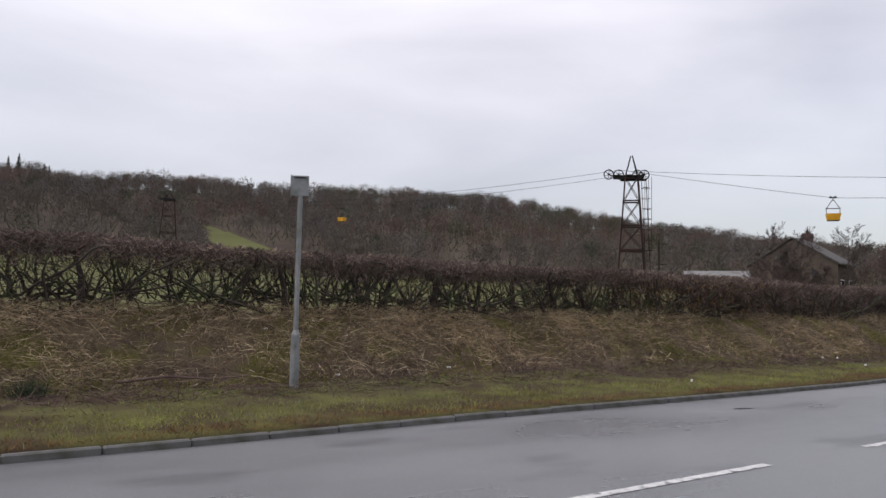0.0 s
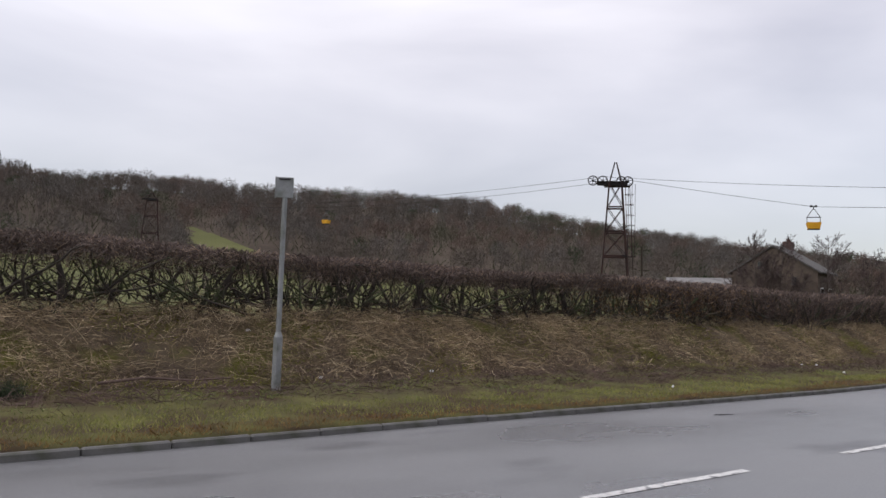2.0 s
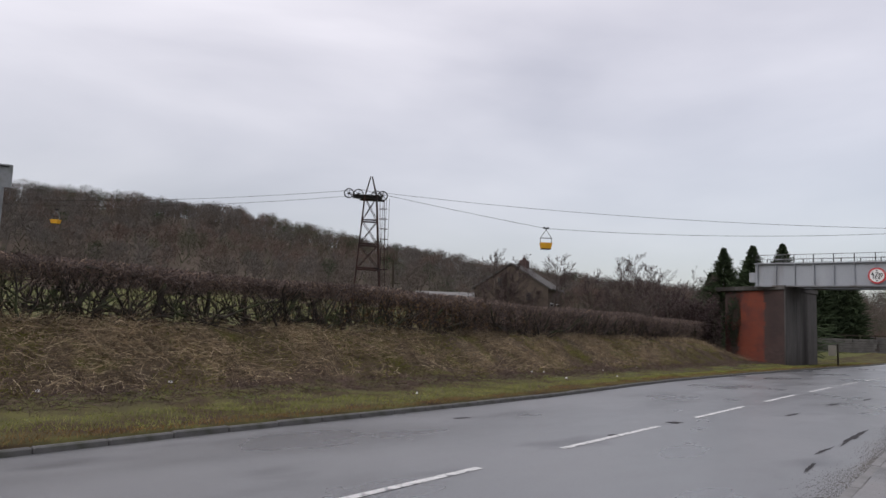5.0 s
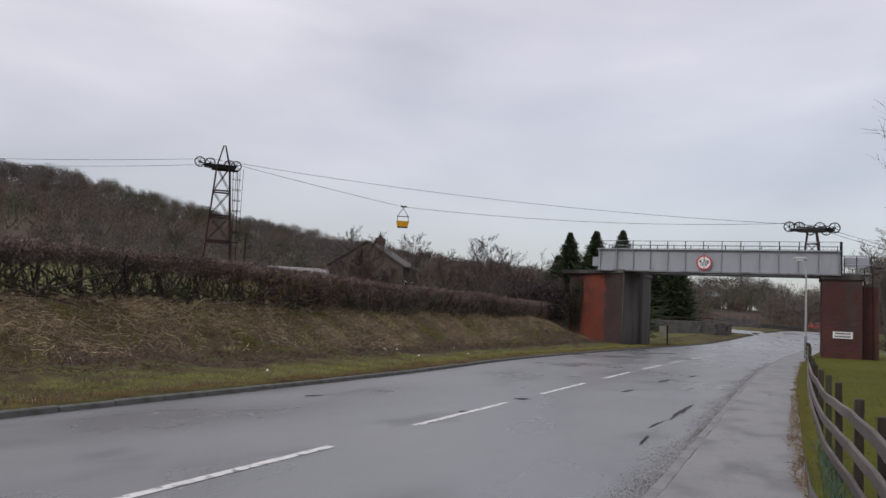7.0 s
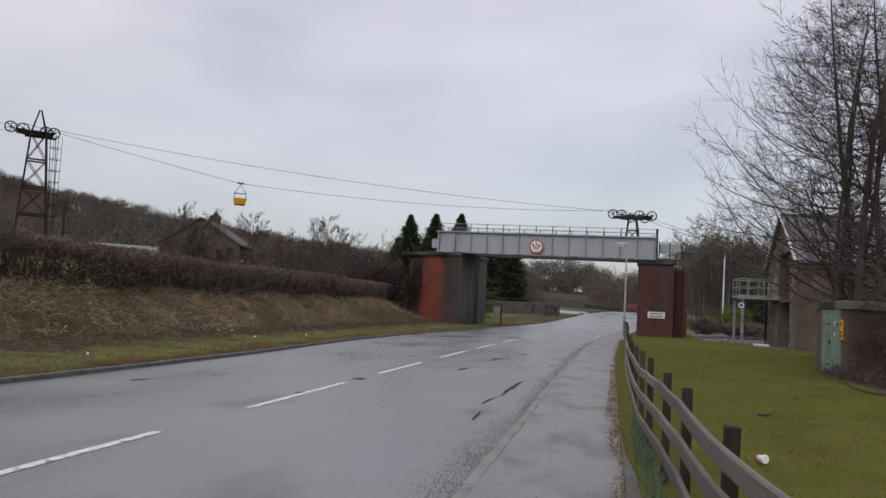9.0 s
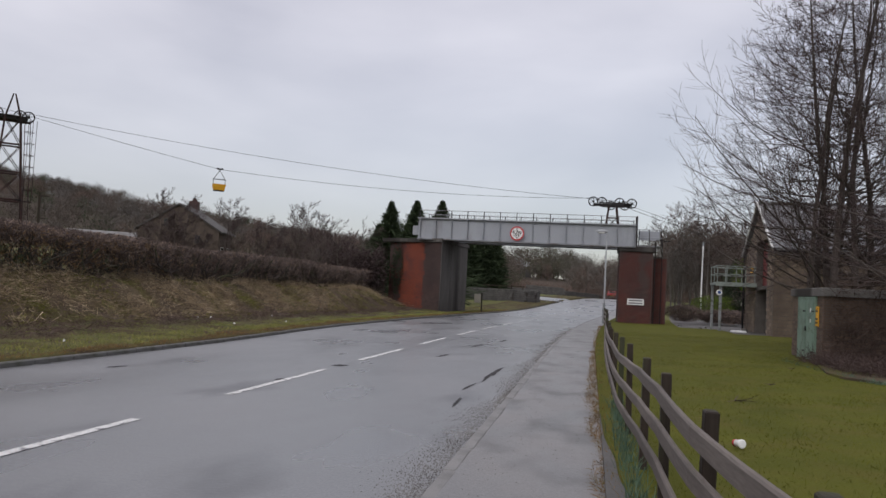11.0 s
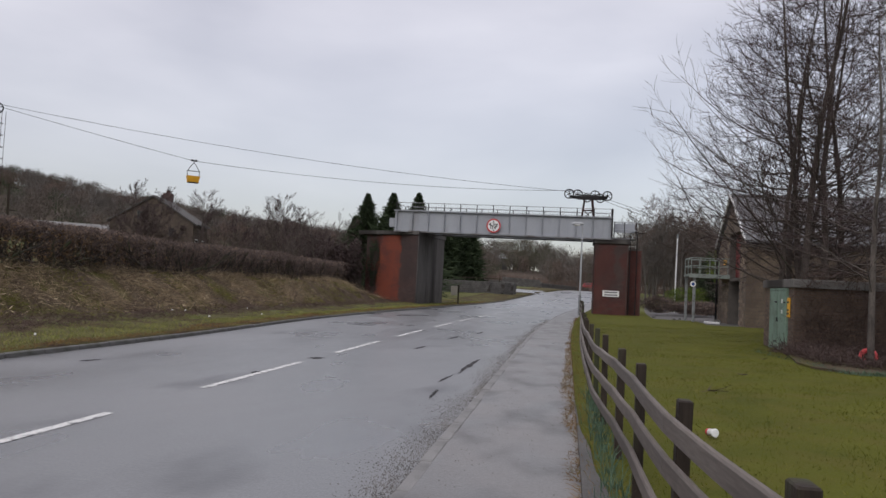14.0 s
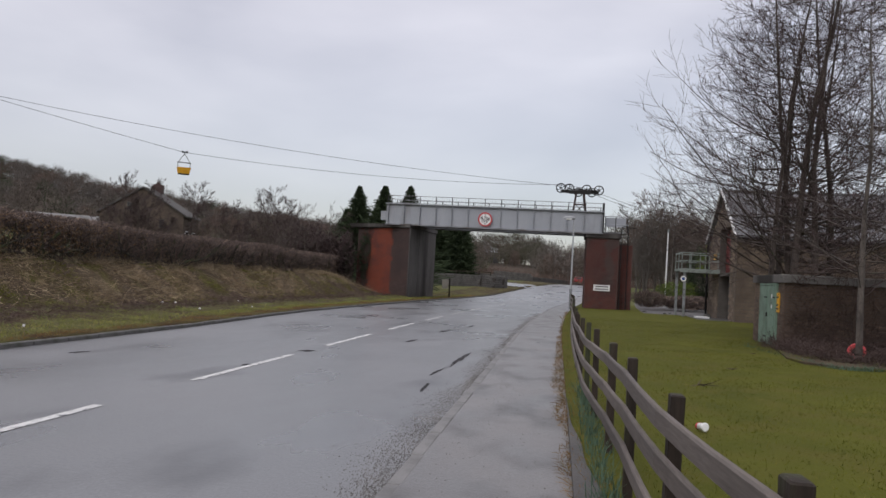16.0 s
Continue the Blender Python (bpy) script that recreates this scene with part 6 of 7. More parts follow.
for xa, xb in ((HXW + 0.03, HXW + 0.9), (HX2 - 0.5, HX2)):
    g = Mesh()
    for ya, yb, za, zb in ((HY0 + 0.03, D0, EAVE, None), (D1, HY1, EAVE, None)):
        def zr(y):
            return EAVE + (APEX - EAVE) * (1 - abs(y - HYM) / (HYM - HY0))
        g.add([(xa, ya, EAVE), (xa, yb, EAVE), (xa, yb, zr(yb)), (xa, ya, zr(ya)), (xb, ya, EAVE), (xb, yb, EAVE), (xb, yb, zr(yb)), (xb, ya, zr(ya))], [(3, 2, 1, 0), (4, 5, 6, 7), (0, 1, 5, 4), (1, 2, 6, 5), (2, 3, 7, 6), (3, 0, 4, 7)])
    g.add([(xa, D0, 5.35), (xa, D1, 5.35), (xa, D1, zr(D1)), (xa, HYM, APEX), (xa, D0, zr(D0)), (xb, D0, 5.35), (xb, D1, 5.35), (xb, D1, zr(D1)), (xb, HYM, APEX), (xb, D0, zr(D0))], [(4, 3, 2, 1, 0), (5, 6, 7, 8, 9), (0, 1, 6, 5), (1, 2, 7, 6), (2, 3, 8, 7), (3, 4, 9, 8), (4, 0, 5, 9)])
    part("gable", g, MORTAR, house)


def gable_pick(a, z):
    y = HY1 - a
    if D0 - 0.2 < y < D1 + 0.2 and z < 5.2:
        return None
    if z > EAVE + (APEX - EAVE) * (1 - (abs(y - HYM) + 0.25) / (HYM - HY0)):
        return None
    return STONE


def stone_courses(corner, along, length, z0, z1, normal, bl, bh, pick, limit):
    brick_courses(house, "stone", corner, along, length, z0, z1, None, normal, bl, bh, pick, limit, 0.02)


def brick_courses_open(parent, name, corner, along, length, z0, z1, bl, bh, pick, normal, limit):
    """Courses that leave out the pieces for which pick gives nothing."""
    rows = int((z1 - z0) / bh)
    for r in range(rows):
        z = z0 + r * bh
        run, a = [], 0.0
        k = (r % 2) * 0.5
        cells = []
        n = int(length / bl) + 1
        for i in range(-1, n):
            a0, a1 = max(0, (i + k) * bl), min(length, (i + k + 1) * bl)
            if a1 - a0 > 0.1 and pick((a0 + a1) / 2, z + bh / 2) is not None:
                cells.append((a0, a1))
        yield r, z, cells


al, nm = Vector((0, -1, 0)), Vector((-1, 0, 0))
proto, count, rest = None, 0, Mesh()
for r, z, cells in brick_courses_open(house, "stone", None, None, HY1 - HY0, 0.0, APEX, 0.42, 0.19, gable_pick, None, 0):
    for a0, a1 in cells:
        basis = Matrix.Translation(Vector((HXW + 0.03, HY1, z)) + al * (a0 + 0.01) + nm * random.uniform(-0.004, 0.012)) @ Matrix((al, nm, Vector((0, 0, 1)))).transposed().to_4x4()
        if abs(a1 - a0 - 0.42) < 1e-4 and count < 300:
            ob = Mesh().box(0, 0.40, -0.02, 0.02, 0.008, 0.18, None, 0.008).obj("stone", STONE) if proto is None else proto.copy()
            if proto is None:
                proto = ob
            else:
                scene.collection.objects.link(ob)
            ob.parent = house
            ob.matrix_parent_inverse = house.matrix_basis.inverted()
            ob.matrix_basis = basis
            count += 1
        else:
            rest.box(0, a1 - a0 - 0.02, -0.02, 0.02, 0.008, 0.18, basis)
tagged(part("stonework", rest, STONE, house), kind="stuff")
stone_courses((HXW + 0.03, HY0 + 0.03, 0), (1, 0, 0), HX2 - HXW - 0.1, 0.0, EAVE, (0, -1, 0), 0.42, 0.19, lambda a, z: STONE, 0)
# roof slopes of slates
core = Mesh()
for s in (-1, 1):
    y_e, y_r = (HY0 - 0.25, HYM) if s < 0 else (HY1 + 0.25, HYM)
    z_e = EAVE - 0.10
    core.add([(HXW - 0.15, y_e, z_e), (HX2 + 0.2, y_e, z_e), (HX2 + 0.2, y_r, APEX + 0.03), (HXW - 0.15, y_r, APEX + 0.03), (HXW - 0.15, y_e, z_e + 0.08), (HX2 + 0.2, y_e, z_e + 0.08), (HX2 + 0.2, y_r, APEX + 0.11), (HXW - 0.15, y_r, APEX + 0.11)], [(0, 1, 2, 3), (7, 6, 5, 4), (0, 4, 5, 1), (1, 5, 6, 2), (2, 6, 7, 3), (3, 7, 4, 0)])
roof = part("roof", core, SLATE, house)
e0, e1 = Vector((HXW - 0.12, HY0 - 0.27, EAVE - 0.01)), Vector((HXW - 0.12, HYM, APEX + 0.12))
slope = (e1 - e0)
sl_n = Vector((0, -slope.z, slope.y)).normalized()
sl_n = sl_n if sl_n.z > 0 else -sl_n
proto, count, rest = None, 0, Mesh()
nrow = int(slope.length / 0.24)
for r in range(nrow):
    for k in range(int((HX2 - HXW) / 0.36)):
        p = e0 + slope.normalized() * (r * 0.24) + Vector((k * 0.36 + (r % 2) * 0.18, 0, 0)) + sl_n * (0.004 + 0.006 * random.random())
        basis = Matrix.Translation(p) @ Matrix((Vector((1, 0, 0)), slope.normalized(), sl_n)).transposed().to_4x4() @ Matrix.Rotation(radians(-1.6), 4, "X")
        if k < 18 and count < 300:
            ob = Mesh().box(0.004, 0.354, 0, 0.30, 0, 0.012).obj("slate", SLATE) if proto is None else proto.copy()
            if proto is None:
                proto = ob
            else:
                scene.collection.objects.link(ob)
            ob.parent = roof
            ob.matrix_parent_inverse = parent_world(roof).inverted()
            ob.matrix_basis = basis
            count += 1
        else:
            rest.box(0.004, 0.354, 0, 0.30, 0, 0.012, basis)
tagged(part("slates", rest, SLATE, roof), kind="stuff")
for s in (-1, 1):
    y_e = HY0 - 0.28 if s < 0 else HY1 + 0.28
    part("verge_board", Mesh().tube([(HXW - 0.17, y_e, EAVE - 0.02), (HXW - 0.17, HYM, APEX + 0.14)], 0.07, 4), WHITE, house, "white verge board")
part("ridge", Mesh().tube([(HXW - 0.15, HYM, APEX + 0.13), (HX2 + 0.2, HYM, APEX + 0.13)], 0.10, 6), SLATE, house)
part("gutter", Mesh().tube([(HXW - 0.1, HY0 - 0.3, EAVE - 0.16), (HX2 + 0.1, HY0 - 0.3, EAVE - 0.16)], 0.06, 8), BLACKST, house)
part("downpipe", Mesh().tube([(HXW - 0.12, HY1 - 0.15, 0.1), (HXW - 0.12, HY1 - 0.15, EAVE)], 0.06, 8), BLACKST, house)
part("downpipe", Mesh().tube([(HXW + 9.0, HY0 - 0.1, 0.1), (HXW + 9.0, HY0 - 0.1, EAVE)], 0.055, 8), WHITE, house, "white downpipe")
part("door", Mesh().box(HXW + 0.35, HXW + 0.42, 43.35, D1 - 0.02, 2.69, 5.1, ch=0.01), REDDOOR, house, "dull red boarded door")
part("lower_door", Mesh().box(HXW + 0.55, HXW + 0.62, D0 + 0.02, D1 - 0.02, 0.1, 2.48, ch=0.01), CONCRETE, house, "weathered grey boarded doorway")
for y in (42.55, 42.85):
    part("door_bar", Mesh().box(HXW + 0.45, HXW + 0.55, y, y + 0.1, 0.1, 2.48), GALV, house)
part("lintel", Mesh().box(HXW - 0.02, HXW + 0.3, D0 - 0.25, D1 + 0.25, 5.14, 5.42, ch=0.02), STONE, house)
# platform in front of the raised door
plt = thing("steel_platform", (8.6, 46, 0.1), "pale green-grey steel platform with rails on two posts", "platform")
part("deck", Mesh().box(6.85, HXW, 44.6, 47.0, 2.70, 2.82), GRATE, plt)
part("edge_beam", Mesh().box(6.8, HXW, 44.54, 44.598, 2.62, 2.84), GRATE, plt)
for x, y in ((6.98, 46.85), (7.1, 44.75)):
    part("support_post", Mesh().box(x - 0.07, x + 0.07, y - 0.07, y + 0.07, -0.1, 2.70, ch=0.01), GALV, plt)
for x, y in ((6.9, 44.65), (7.4, 44.65), (7.9, 44.65), (8.4, 44.65), (8.88, 44.65), (6.9, 45.8), (6.9, 46.95), (7.7, 46.95), (8.6, 46.95)):
    part("rail_post", Mesh().tube([(x, y, 2.82), (x, y, 3.76)], 0.025, 6), GRATE, plt)
for z in (3.74, 3.29):
    part("handrail", Mesh().tube([(8.9, 44.65, z), (6.9, 44.65, z), (6.9, 46.95, z), (8.9, 46.95, z)], 0.028, 6), GRATE, plt)
gn = thing("gable_notice", (8.9, 45.6, 3.6), "small yellow notice on the stone gable", "sign")
part("board", Mesh().box(8.90, 8.93, 45.35, 46.05, 3.45, 3.80, ch=0.004), YELLOW, gn)
part("text_bar", Mesh().box(8.894, 8.90, 45.45, 45.95, 3.60, 3.66), BLACK, gn)
rs = thing("round_sign", (7.0, 44.6, 2.2), "small blue and white round sign on the platform post", "sign")
part("disc", Mesh().disc((7.02, 44.65, 2.25), 0.16, (0, 1, 0), 0.02, 20), WHITE, rs)
part("symbol", Mesh().disc((7.02, 44.635, 2.25), 0.09, (0, 1, 0), 0.01, 16), mat("blue_paint", (0.03, 0.07, 0.25), (0.04, 0.09, 0.3), rough=0.5, bump=0), rs)
tagged(Mesh().box(7.6, 8.3, 43.4, 44.2, 0.10, 0.2, ch=0.02).obj("stone_slab", PLASTICW), "pale slab lying in the yard by the platform", "slab")
for x, y, s in ((6.4, 47.2, 0.12), (6.9, 48.4, 0.10), (8.5, 45.4, 0.22), (5.4, 48.8, 0.14)):
    m = Mesh()
    for lay, k in ((0, 1.0), (0.6, 0.9), (1.0, 0.45)):
        for i in range(7):
            t = 2 * math.pi * i / 7
            q = s * k * random.uniform(0.8, 1.2)
            m.v.append((x + q * math.cos(t), y + q * math.sin(t), float(land(x, y)) - 0.02 + lay * s))
    m.f = [(i, (i + 1) % 7, 7 + (i + 1) % 7, 7 + i) for i in range(7)] + [(7 + i, 7 + (i + 1) % 7, 14 + (i + 1) % 7, 14 + i) for i in range(7)] + [tuple(range(14, 21))]
    tagged(m.obj("boulder", WALLSTONE), "dark wet stone lying in the yard", "stone", "yard stones")

# evergreens and hedges of the yard
bush("laurel_bush", 11.0, 60.5, 0.4, 1.5, 1.3, 4.4, 9000, DARKLEAF, "tall dark green laurel behind the platform", (0.07, 0.15))
bush("ivy_mass", 11.3, 58.6, 2.6, 1.2, 1.0, 2.2, 1600, LEAFGREEN, "yellow-green ivy on top of the laurel", (0.10, 0.2), False, "ivy")
bush("laurel_bush", 8.5, 59.0, 0.4, 1.5, 1.2, 1.7, 7000, LEAFGREEN, "low bright green laurel bush in the yard", (0.05, 0.11))
bush("laurel_bush", 9.6, 60.0, 0.4, 1.0, 1.2, 1.9, 5000, LEAFGREEN, "low bright green laurel bush in the yard", (0.05, 0.11))
bush("low_hedge", 6.5, 56.0, 0.3, 1.3, 0.9, 1.2, 9000, HEDGETWIG, "low clipped brown hedge at the yard edge", (0.04, 0.10))
bush("low_hedge", 9.4, 56.5, 0.3, 2.2, 0.8, 0.9, 9000, HEDGETWIG, "low clipped brown hedge at the yard edge", (0.06, 0.16))
fp = thing("white_pole", (8.0, 59.3, 0.4), "slim white pole standing in the yard", "pole")
part("shaft", Mesh().tube([(8.0, 59.3, 0.3), (8.05, 59.3, 5.9)], [0.06, 0.045], 8), WHITE, fp)
part("cap", Mesh().tube([(8.05, 59.3, 5.9), (8.06, 59.3, 6.2)], [0.08, 0.05], 8), GALV, fp)

# big bare trees behind and beside the shed
rb = np.random.default_rng(77)
for x, y, h, ln in ((8.6, 30.4, 13.5, 0.03), (7.45, 28.3, 13.0, 0.03), (7.95, 29.2, 13.5, 0.03), (8.2, 28.0, 16.5, 0.03), (8.35, 28.9, 15.0, 0.04), (8.9, 28.2, 16.0, 0.03), (9.9, 29.5, 15.0, 0.04), (11.4, 27.0, 14.0, 0.04)):
    whole_tree(x, y, h, rb, "tall bare multi-stemmed tree behind the brick shed", "lawn trees", 34, 10, 8, 1.0, 0.014, lean=ln, start=0.15, ang=1.35, up=0.75, ratio=0.41, z=0.0, limb=0.34, girth=0.0092, wob=0.055)
whole_tree(6.9, 18.4, 9.5, rb, "pale-barked young tree in the bed by the shed", "lawn trees", 34, 9, 6, 0.8, 0.009, bark=mat("pale_bark", (0.035, 0.028, 0.025), (0.13, 0.11, 0.095), scale=4, rough=0.85, fine=30, bump=0.5, stretch=(1, 1, 0.35)), lean=0.02, start=0.2, ang=1.15, up=0.3, ratio=0.36, z=0.05, limb=0.25, girth=0.0085)
whole_tree(10.6, 16.8, 13.0, rb, "large bare tree standing beside the lawn", "lawn trees", 36, 10, 7, 1.0, 0.010, lean=0.02, start=0.28, ang=1.1, up=0.35, ratio=0.5, z=0.05, limb=0.32, girth=0.0105)
whole_tree(9.3, 20.4, 12.0, rb, "large bare tree standing beside the lawn", "lawn trees", 36, 10, 7, 0.9, 0.010, lean=0.03, start=0.2, ang=1.4, up=0.5, ratio=0.42, z=0.05, limb=0.32, girth=0.0105)
bush("dark_shrub", 9.2, 18.6, 0.1, 0.8, 0.8, 2.2, 2600, DARKTWIG, "dark bare shrub in the planting bed", (0.08, 0.3))

# ---- beyond the bridge ----


def dry_wall(p0, p1, h, label, n_rows=5):
    """A dry stone wall of single stones with a coping."""
    p0, p1 = Vector(p0), Vector(p1)
    al_ = (p1 - p0)
    L = Vector((al_.x, al_.y, 0)).length
    a_ = Vector((al_.x, al_.y, 0)).normalized()
    n_ = Vector((a_.y, -a_.x, 0))
    w = thing("stone_wall", tuple(p0), label, "wall", "roadside walls")
    core = Mesh()
    nseg = max(2, int(L / 3))
    for i in range(nseg):
        q0, q1 = p0.lerp(p1, i / nseg), p0.lerp(p1, (i + 1) / nseg)
        mt = Matrix.Translation(q0) @ Matrix((a_, n_, Vector((0, 0, 1)))).transposed().to_4x4()
        core.box(0, (q1 - q0).length, -0.18, 0.18, -0.8, h - 0.02, mt)
    part("core", core, DARKMORTAR, w)
    rest = Mesh()
    bh = h / n_rows
    for r in range(n_rows + 1):
        a = random.uniform(0, 0.2)
        while a < L - 0.3:
            ln = random.uniform(0.28, 0.6) if r < n_rows else random.uniform(0.4, 0.7)
            q = p0 + al_ * (a / L)
            mt = Matrix.Translation(q + Vector((0, 0, r * bh))) @ Matrix((a_, n_, Vector((0, 0, 1)))).transposed().to_4x4()
            t = 0.20 + random.uniform(0, 0.04) if r < n_rows else 0.26
            rest.box(0.01, ln - 0.01, -t, t, 0.01, bh * random.uniform(0.85, 0.96), mt, 0.015)
            a += ln
    tagged(part("stonework", rest, WALLSTONE, w), kind="stuff")
    return w


def gz(x, y):
    return float(land(x, y))


wall_line = [(-13.8, 82.6), (-8.4, 83.0), (-7.0, 83.6), (-6.1, 84.6), (-5.8, 85.8), (-6.2, 87.2), (-7.6, 89.0), (-17.0, 95.5)]
for (xa, ya), (xb, yb) in zip(wall_line[:-1], wall_line[1:]):
    dry_wall((xa, ya, gz(xa, ya) - 0.05), (xb, yb, gz(xb, yb) - 0.05), 1.12, "dark stone wall beside the road past the bridge")
dry_wall((-9.4, 112.0, gz(-9.4, 112) - 0.25), (-4.0, 114.0, gz(-4.0, 114) - 0.45), 1.3, "distant stone wall at the road junction")
dry_wall((-4.0, 116.0, gz(-4.0, 116) - 0.5), (3.4, 134.0, gz(3.4, 134) - 0.5), 1.0, "distant stone wall at the road junction")
# timber rail on the wall's far side
rf = thing("field_rail", (-10, 85.3, 1), "dark timber rail behind the stone wall", "fence")
for i in range(6):
    x = -14 + 1.3 * i
    part("post", Mesh().box(x - 0.05, x + 0.05, 85.25, 85.35, gz(x, 85.3) - 0.2, gz(x, 85.3) + 1.65), POSTWOOD, rf)
part("rail", Mesh().tube([(-14, 85.3, gz(-14, 85.3) + 1.55), (-7.4, 85.3, gz(-7.4, 85.3) + 1.55)], 0.06, 4), POSTWOOD, rf)
nb = thing("information_board", (-8.25, 57.5, 0.5), "small pale board on a dark post beside the abutment", "sign")
part("board", Mesh().box(-8.75, -8.25, 57.45, 57.5, 0.75, 1.45, ch=0.01), RENDERWALL, nb)
part("post", Mesh().box(-8.22, -8.12, 57.45, 57.55, 0.1, 1.55), POSTWOOD, nb)


def cottage(x, y, w, d, h, rh_, yaw, wall, roofm, label, chimneys=1, windows=3, gable=False):
    """A gabled house with roof, windows and chimney."""
    z = gz(x, y) - 0.3
    R = Matrix.Translation((x, y, z)) @ Matrix.Rotation(radians(yaw), 4, "Z")
    hs = thing("house", (x, y, z), label, "house", "distant houses")
    part("wall", Mesh().add([R @ Vector(p) for p in ((-w / 2, -d / 2, 0), (w / 2, -d / 2, 0), (w / 2, d / 2, 0), (-w / 2, d / 2, 0), (-w / 2, -d / 2, h), (w / 2, -d / 2, h), (w / 2, d / 2, h), (-w / 2, d / 2, h), (-w / 2, 0, h + rh_), (w / 2, 0, h + rh_))], [(3, 2, 1, 0), (0, 1, 5, 4), (2, 3, 7, 6), (1, 2, 6, 9, 5), (3, 0, 4, 8, 7)]), wall, hs)
    rm = Mesh()
    for s in (-1, 1):
        pts = [(-w / 2 - 0.2, s * (d / 2 + 0.3), h - 0.2), (w / 2 + 0.2, s * (d / 2 + 0.3), h - 0.2), (w / 2 + 0.2, 0, h + rh_ + 0.05), (-w / 2 - 0.2, 0, h + rh_ + 0.05)]
        pts += [(a, b, c + 0.15) for a, b, c in pts]
        rm.add([R @ Vector(p) for p in pts], [(0, 1, 2, 3), (7, 6, 5, 4), (0, 4, 5, 1), (1, 5, 6, 2), (2, 6, 7, 3), (3, 7, 4, 0)])
    rf_ = part("roof", rm, roofm, hs)
    for c in range(chimneys):
        cx_ = w / 2 - 0.6 - c * (w - 1.2)
        ch = part("chimney", Mesh().box(cx_ - 0.55, cx_ + 0.55, -0.4, 0.4, h + rh_ - 0.6, h + rh_ + 0.85, R, 0.03), BRICKDARK, rf_)
        for sx in (-0.25, 0.25):
            part("chimney_pot", Mesh().tube([R @ Vector((cx_ + sx, 0, h + rh_ + 0.8)), R @ Vector((cx_ + sx, 0, h + rh_ + 1.12))], [0.12, 0.10], 8), BRICKRED, ch)
    if gable:
        for gy, gzz in ((-1.9, h - 1.3), (1.2, h + 0.2)):
            wi = part("window", Mesh().box(-w / 2 - 0.03, -w / 2, gy - 0.25, gy + 0.25, gzz, gzz + 0.8, R), WALLSTONE, hs)
            part("pane", Mesh().box(-w / 2 - 0.04, -w / 2 - 0.03, gy - 0.2, gy + 0.2, gzz + 0.06, gzz + 0.74, R), GLASSY, wi)
    for i in range(windows):
        wx = -w / 2 + (i + 0.5) * w / windows
        for wz in (1.0, 3.4):
            if wz + 1.2 > h:
                continue
            for s in (-1, 1):
                wi = part("window", Mesh().box(wx - 0.5, wx + 0.5, min(s * d / 2, s * (d / 2 + 0.03)), max(s * d / 2, s * (d / 2 + 0.03)), wz, wz + 1.2, R), WHITE, hs)
                part("pane", Mesh().box(wx - 0.42, wx + 0.42, min(s * (d / 2 + 0.03), s * (d / 2 + 0.04)), max(s * (d / 2 + 0.03), s * (d / 2 + 0.04)), wz + 0.08, wz + 1.12, R), GLASSY, wi)
    return hs


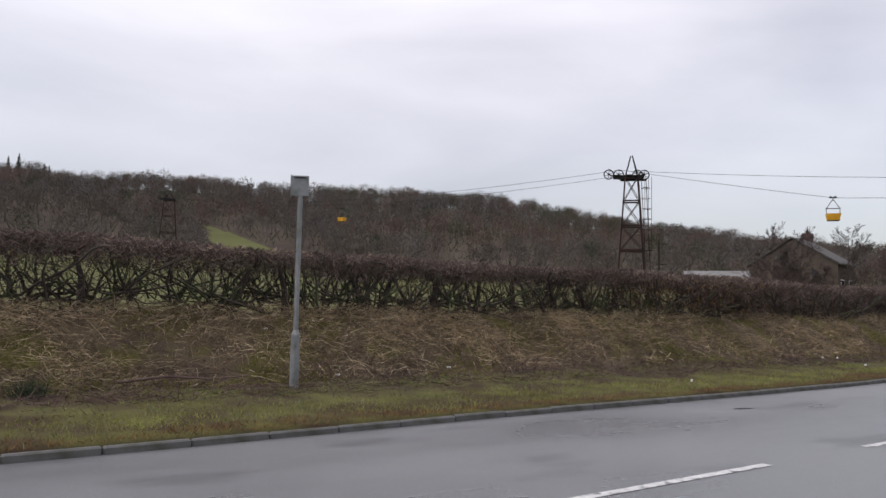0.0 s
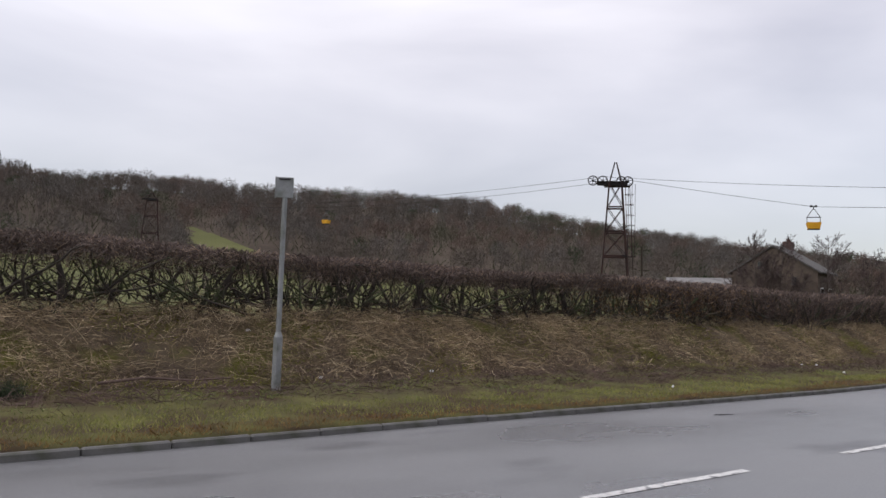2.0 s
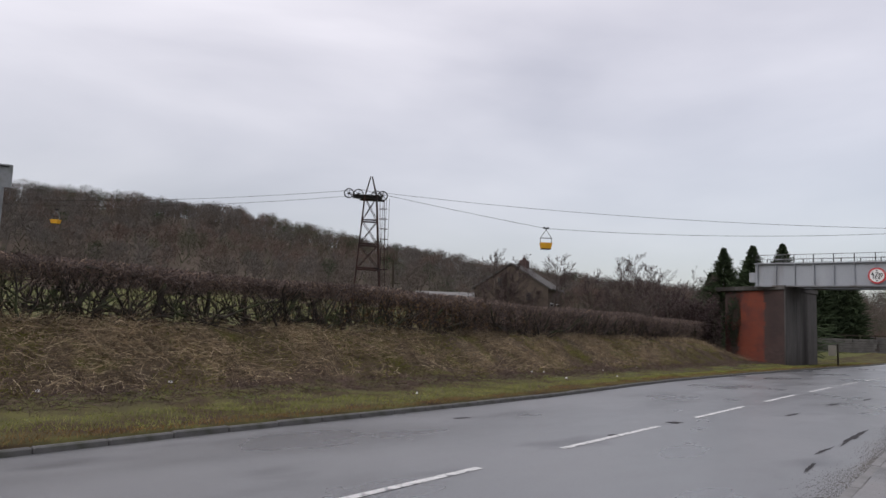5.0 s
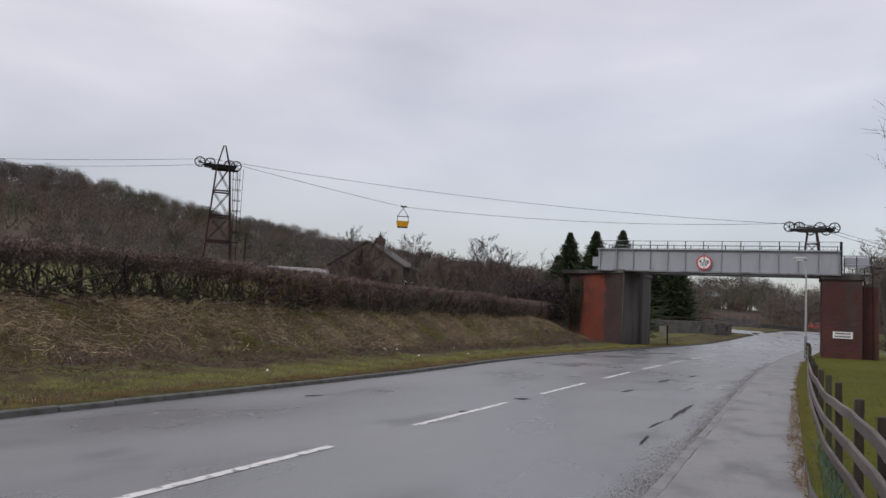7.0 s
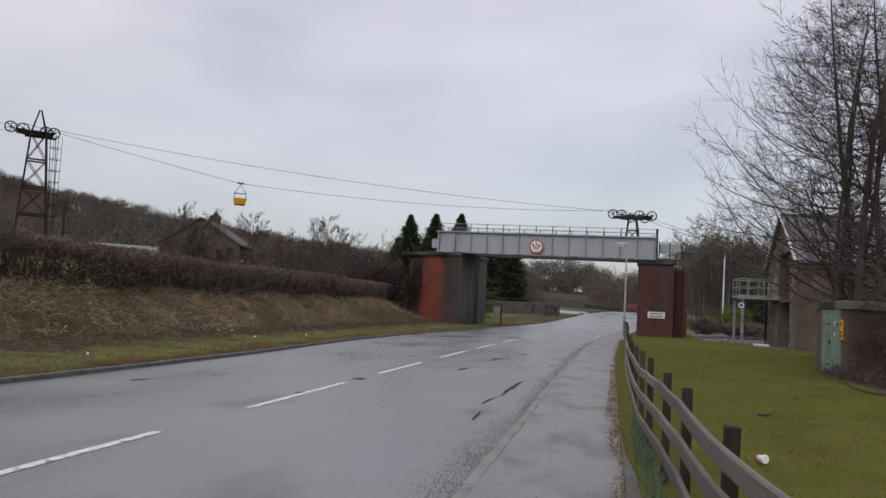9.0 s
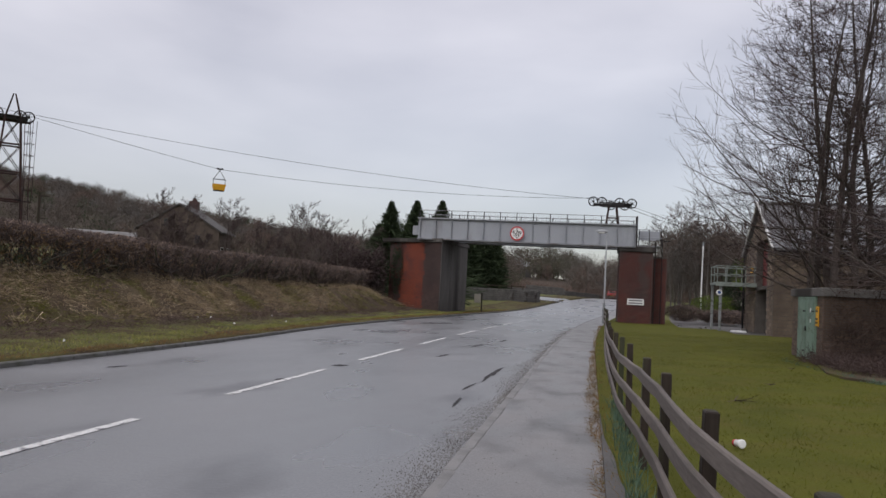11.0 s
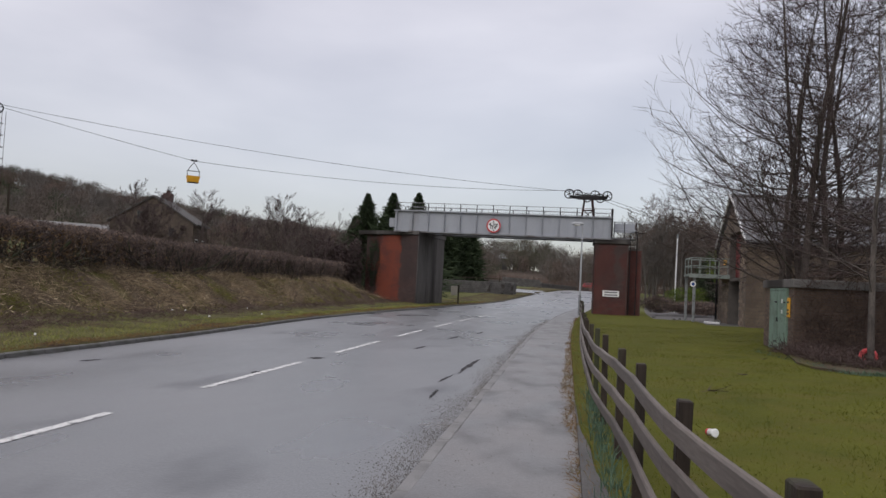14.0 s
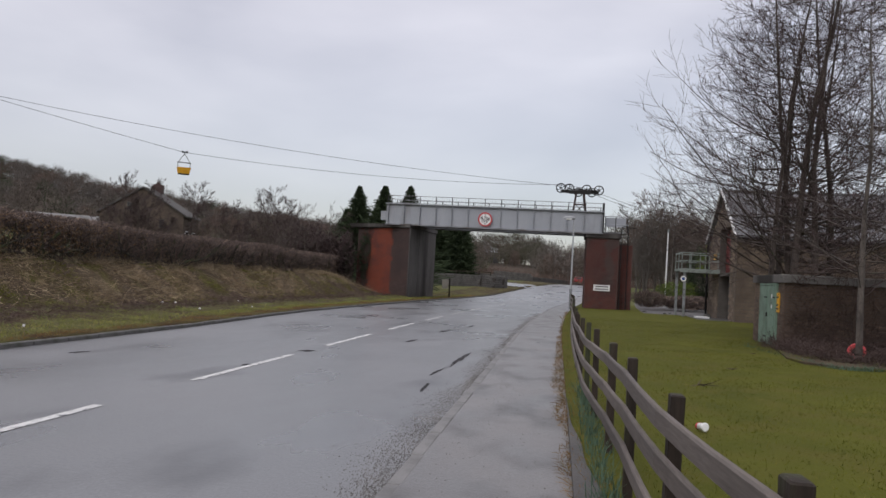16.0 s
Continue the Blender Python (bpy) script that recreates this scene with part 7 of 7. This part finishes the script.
hx, hy = at_az(30.4, 78)
hx, hy = hx + 2.4 * math.cos(radians(101)), hy + 2.4 * math.sin(radians(101))
hb = gz(hx, hy) - 0.3
cottage(hx, hy, 4.8, 7.9, 6.15 - hb, 2.35, 101, FARMSTONE, WALLSTONE, "stone farmhouse with a dark chimney behind the hedge", 1, 2, True)
cx2, cy2 = at_az(34.3, 84)
cottage(cx2, cy2, 9.0, 5.0, 4.7 - gz(cx2, cy2), 1.2, 34, WALLSTONE, KERBLIGHT, "low farm shed with a pale sheet roof behind the hedge", 0, 2)
for az, d, yaw, wm in ((5.0, 300, 10, WALLSTONE), (3.4, 306, -12, STONE)):
    x, y = at_az(az, d)
    cottage(x, y, 5.5, 5.0, 4.6, 1.8, yaw, wm, PALEROOF, "distant pale-roofed house beyond the road", 1, 0)

# red car at the junction
CXX, CYY = 3.95, 136.0
CR = Matrix.Translation((CXX, CYY, float(rise(CYY)) + 0.02)) @ Matrix.Rotation(radians(-14), 4, "Z")
car = thing("car", (CXX, CYY, float(rise(CYY))), "red hatchback car standing on the road", "car")
prof = [(-2.0, 0.35), (-2.02, 0.8), (-1.85, 0.98), (-1.55, 1.38), (-0.5, 1.46), (0.35, 1.40), (1.05, 0.95), (1.85, 0.82), (2.02, 0.6), (2.0, 0.35)]
m = Mesh()
for sx, k in ((-0.84, 0), (0.84, 1)):
    for py, pz in prof:
        tuck = 0.14 * max(0, (pz - 0.95)) / 0.5
        m.v.append(CR @ Vector((sx * (1 - tuck), py, pz)))
n = len(prof)
m.f = [tuple(range(n)), tuple(range(2 * n - 1, n - 1, -1))] + [(i, n + i, n + (i + 1) % n, (i + 1) % n) for i in range(n)]
part("body", m, REDCAR, car)
part("rear_window", Mesh().add([CR @ Vector(p) for p in ((-0.62, -1.80, 1.04), (0.62, -1.80, 1.04), (0.55, -1.60, 1.34), (-0.55, -1.60, 1.34))], [(0, 1, 2, 3)]), GLASSY, car)
for sx in (-1, 1):
    part("tail_light", Mesh().box(sx * 0.72 - 0.1, sx * 0.72 + 0.1, -2.05, -2.0, 0.70, 0.92, CR), REDSIGN, car)
    for yy in (-1.25, 1.25):
        wl_ = part("wheel", Mesh().disc(CR @ Vector((sx * 0.76, yy, 0.31)), 0.31, CR.to_3x3() @ Vector((1, 0, 0)), 0.2, 18), BLACK, car)
        part("rim", Mesh().disc(CR @ Vector((sx * 0.865, yy, 0.31)), 0.19, CR.to_3x3() @ Vector((1, 0, 0)), 0.02, 14), GALV, wl_)
part("number_plate", Mesh().box(-0.26, 0.26, -2.04, -2.02, 0.55, 0.66, CR), YELLOW, car)
part("bumper", Mesh().box(-0.8, 0.8, -2.06, -1.98, 0.38, 0.54, CR, 0.02), BLACK, car)
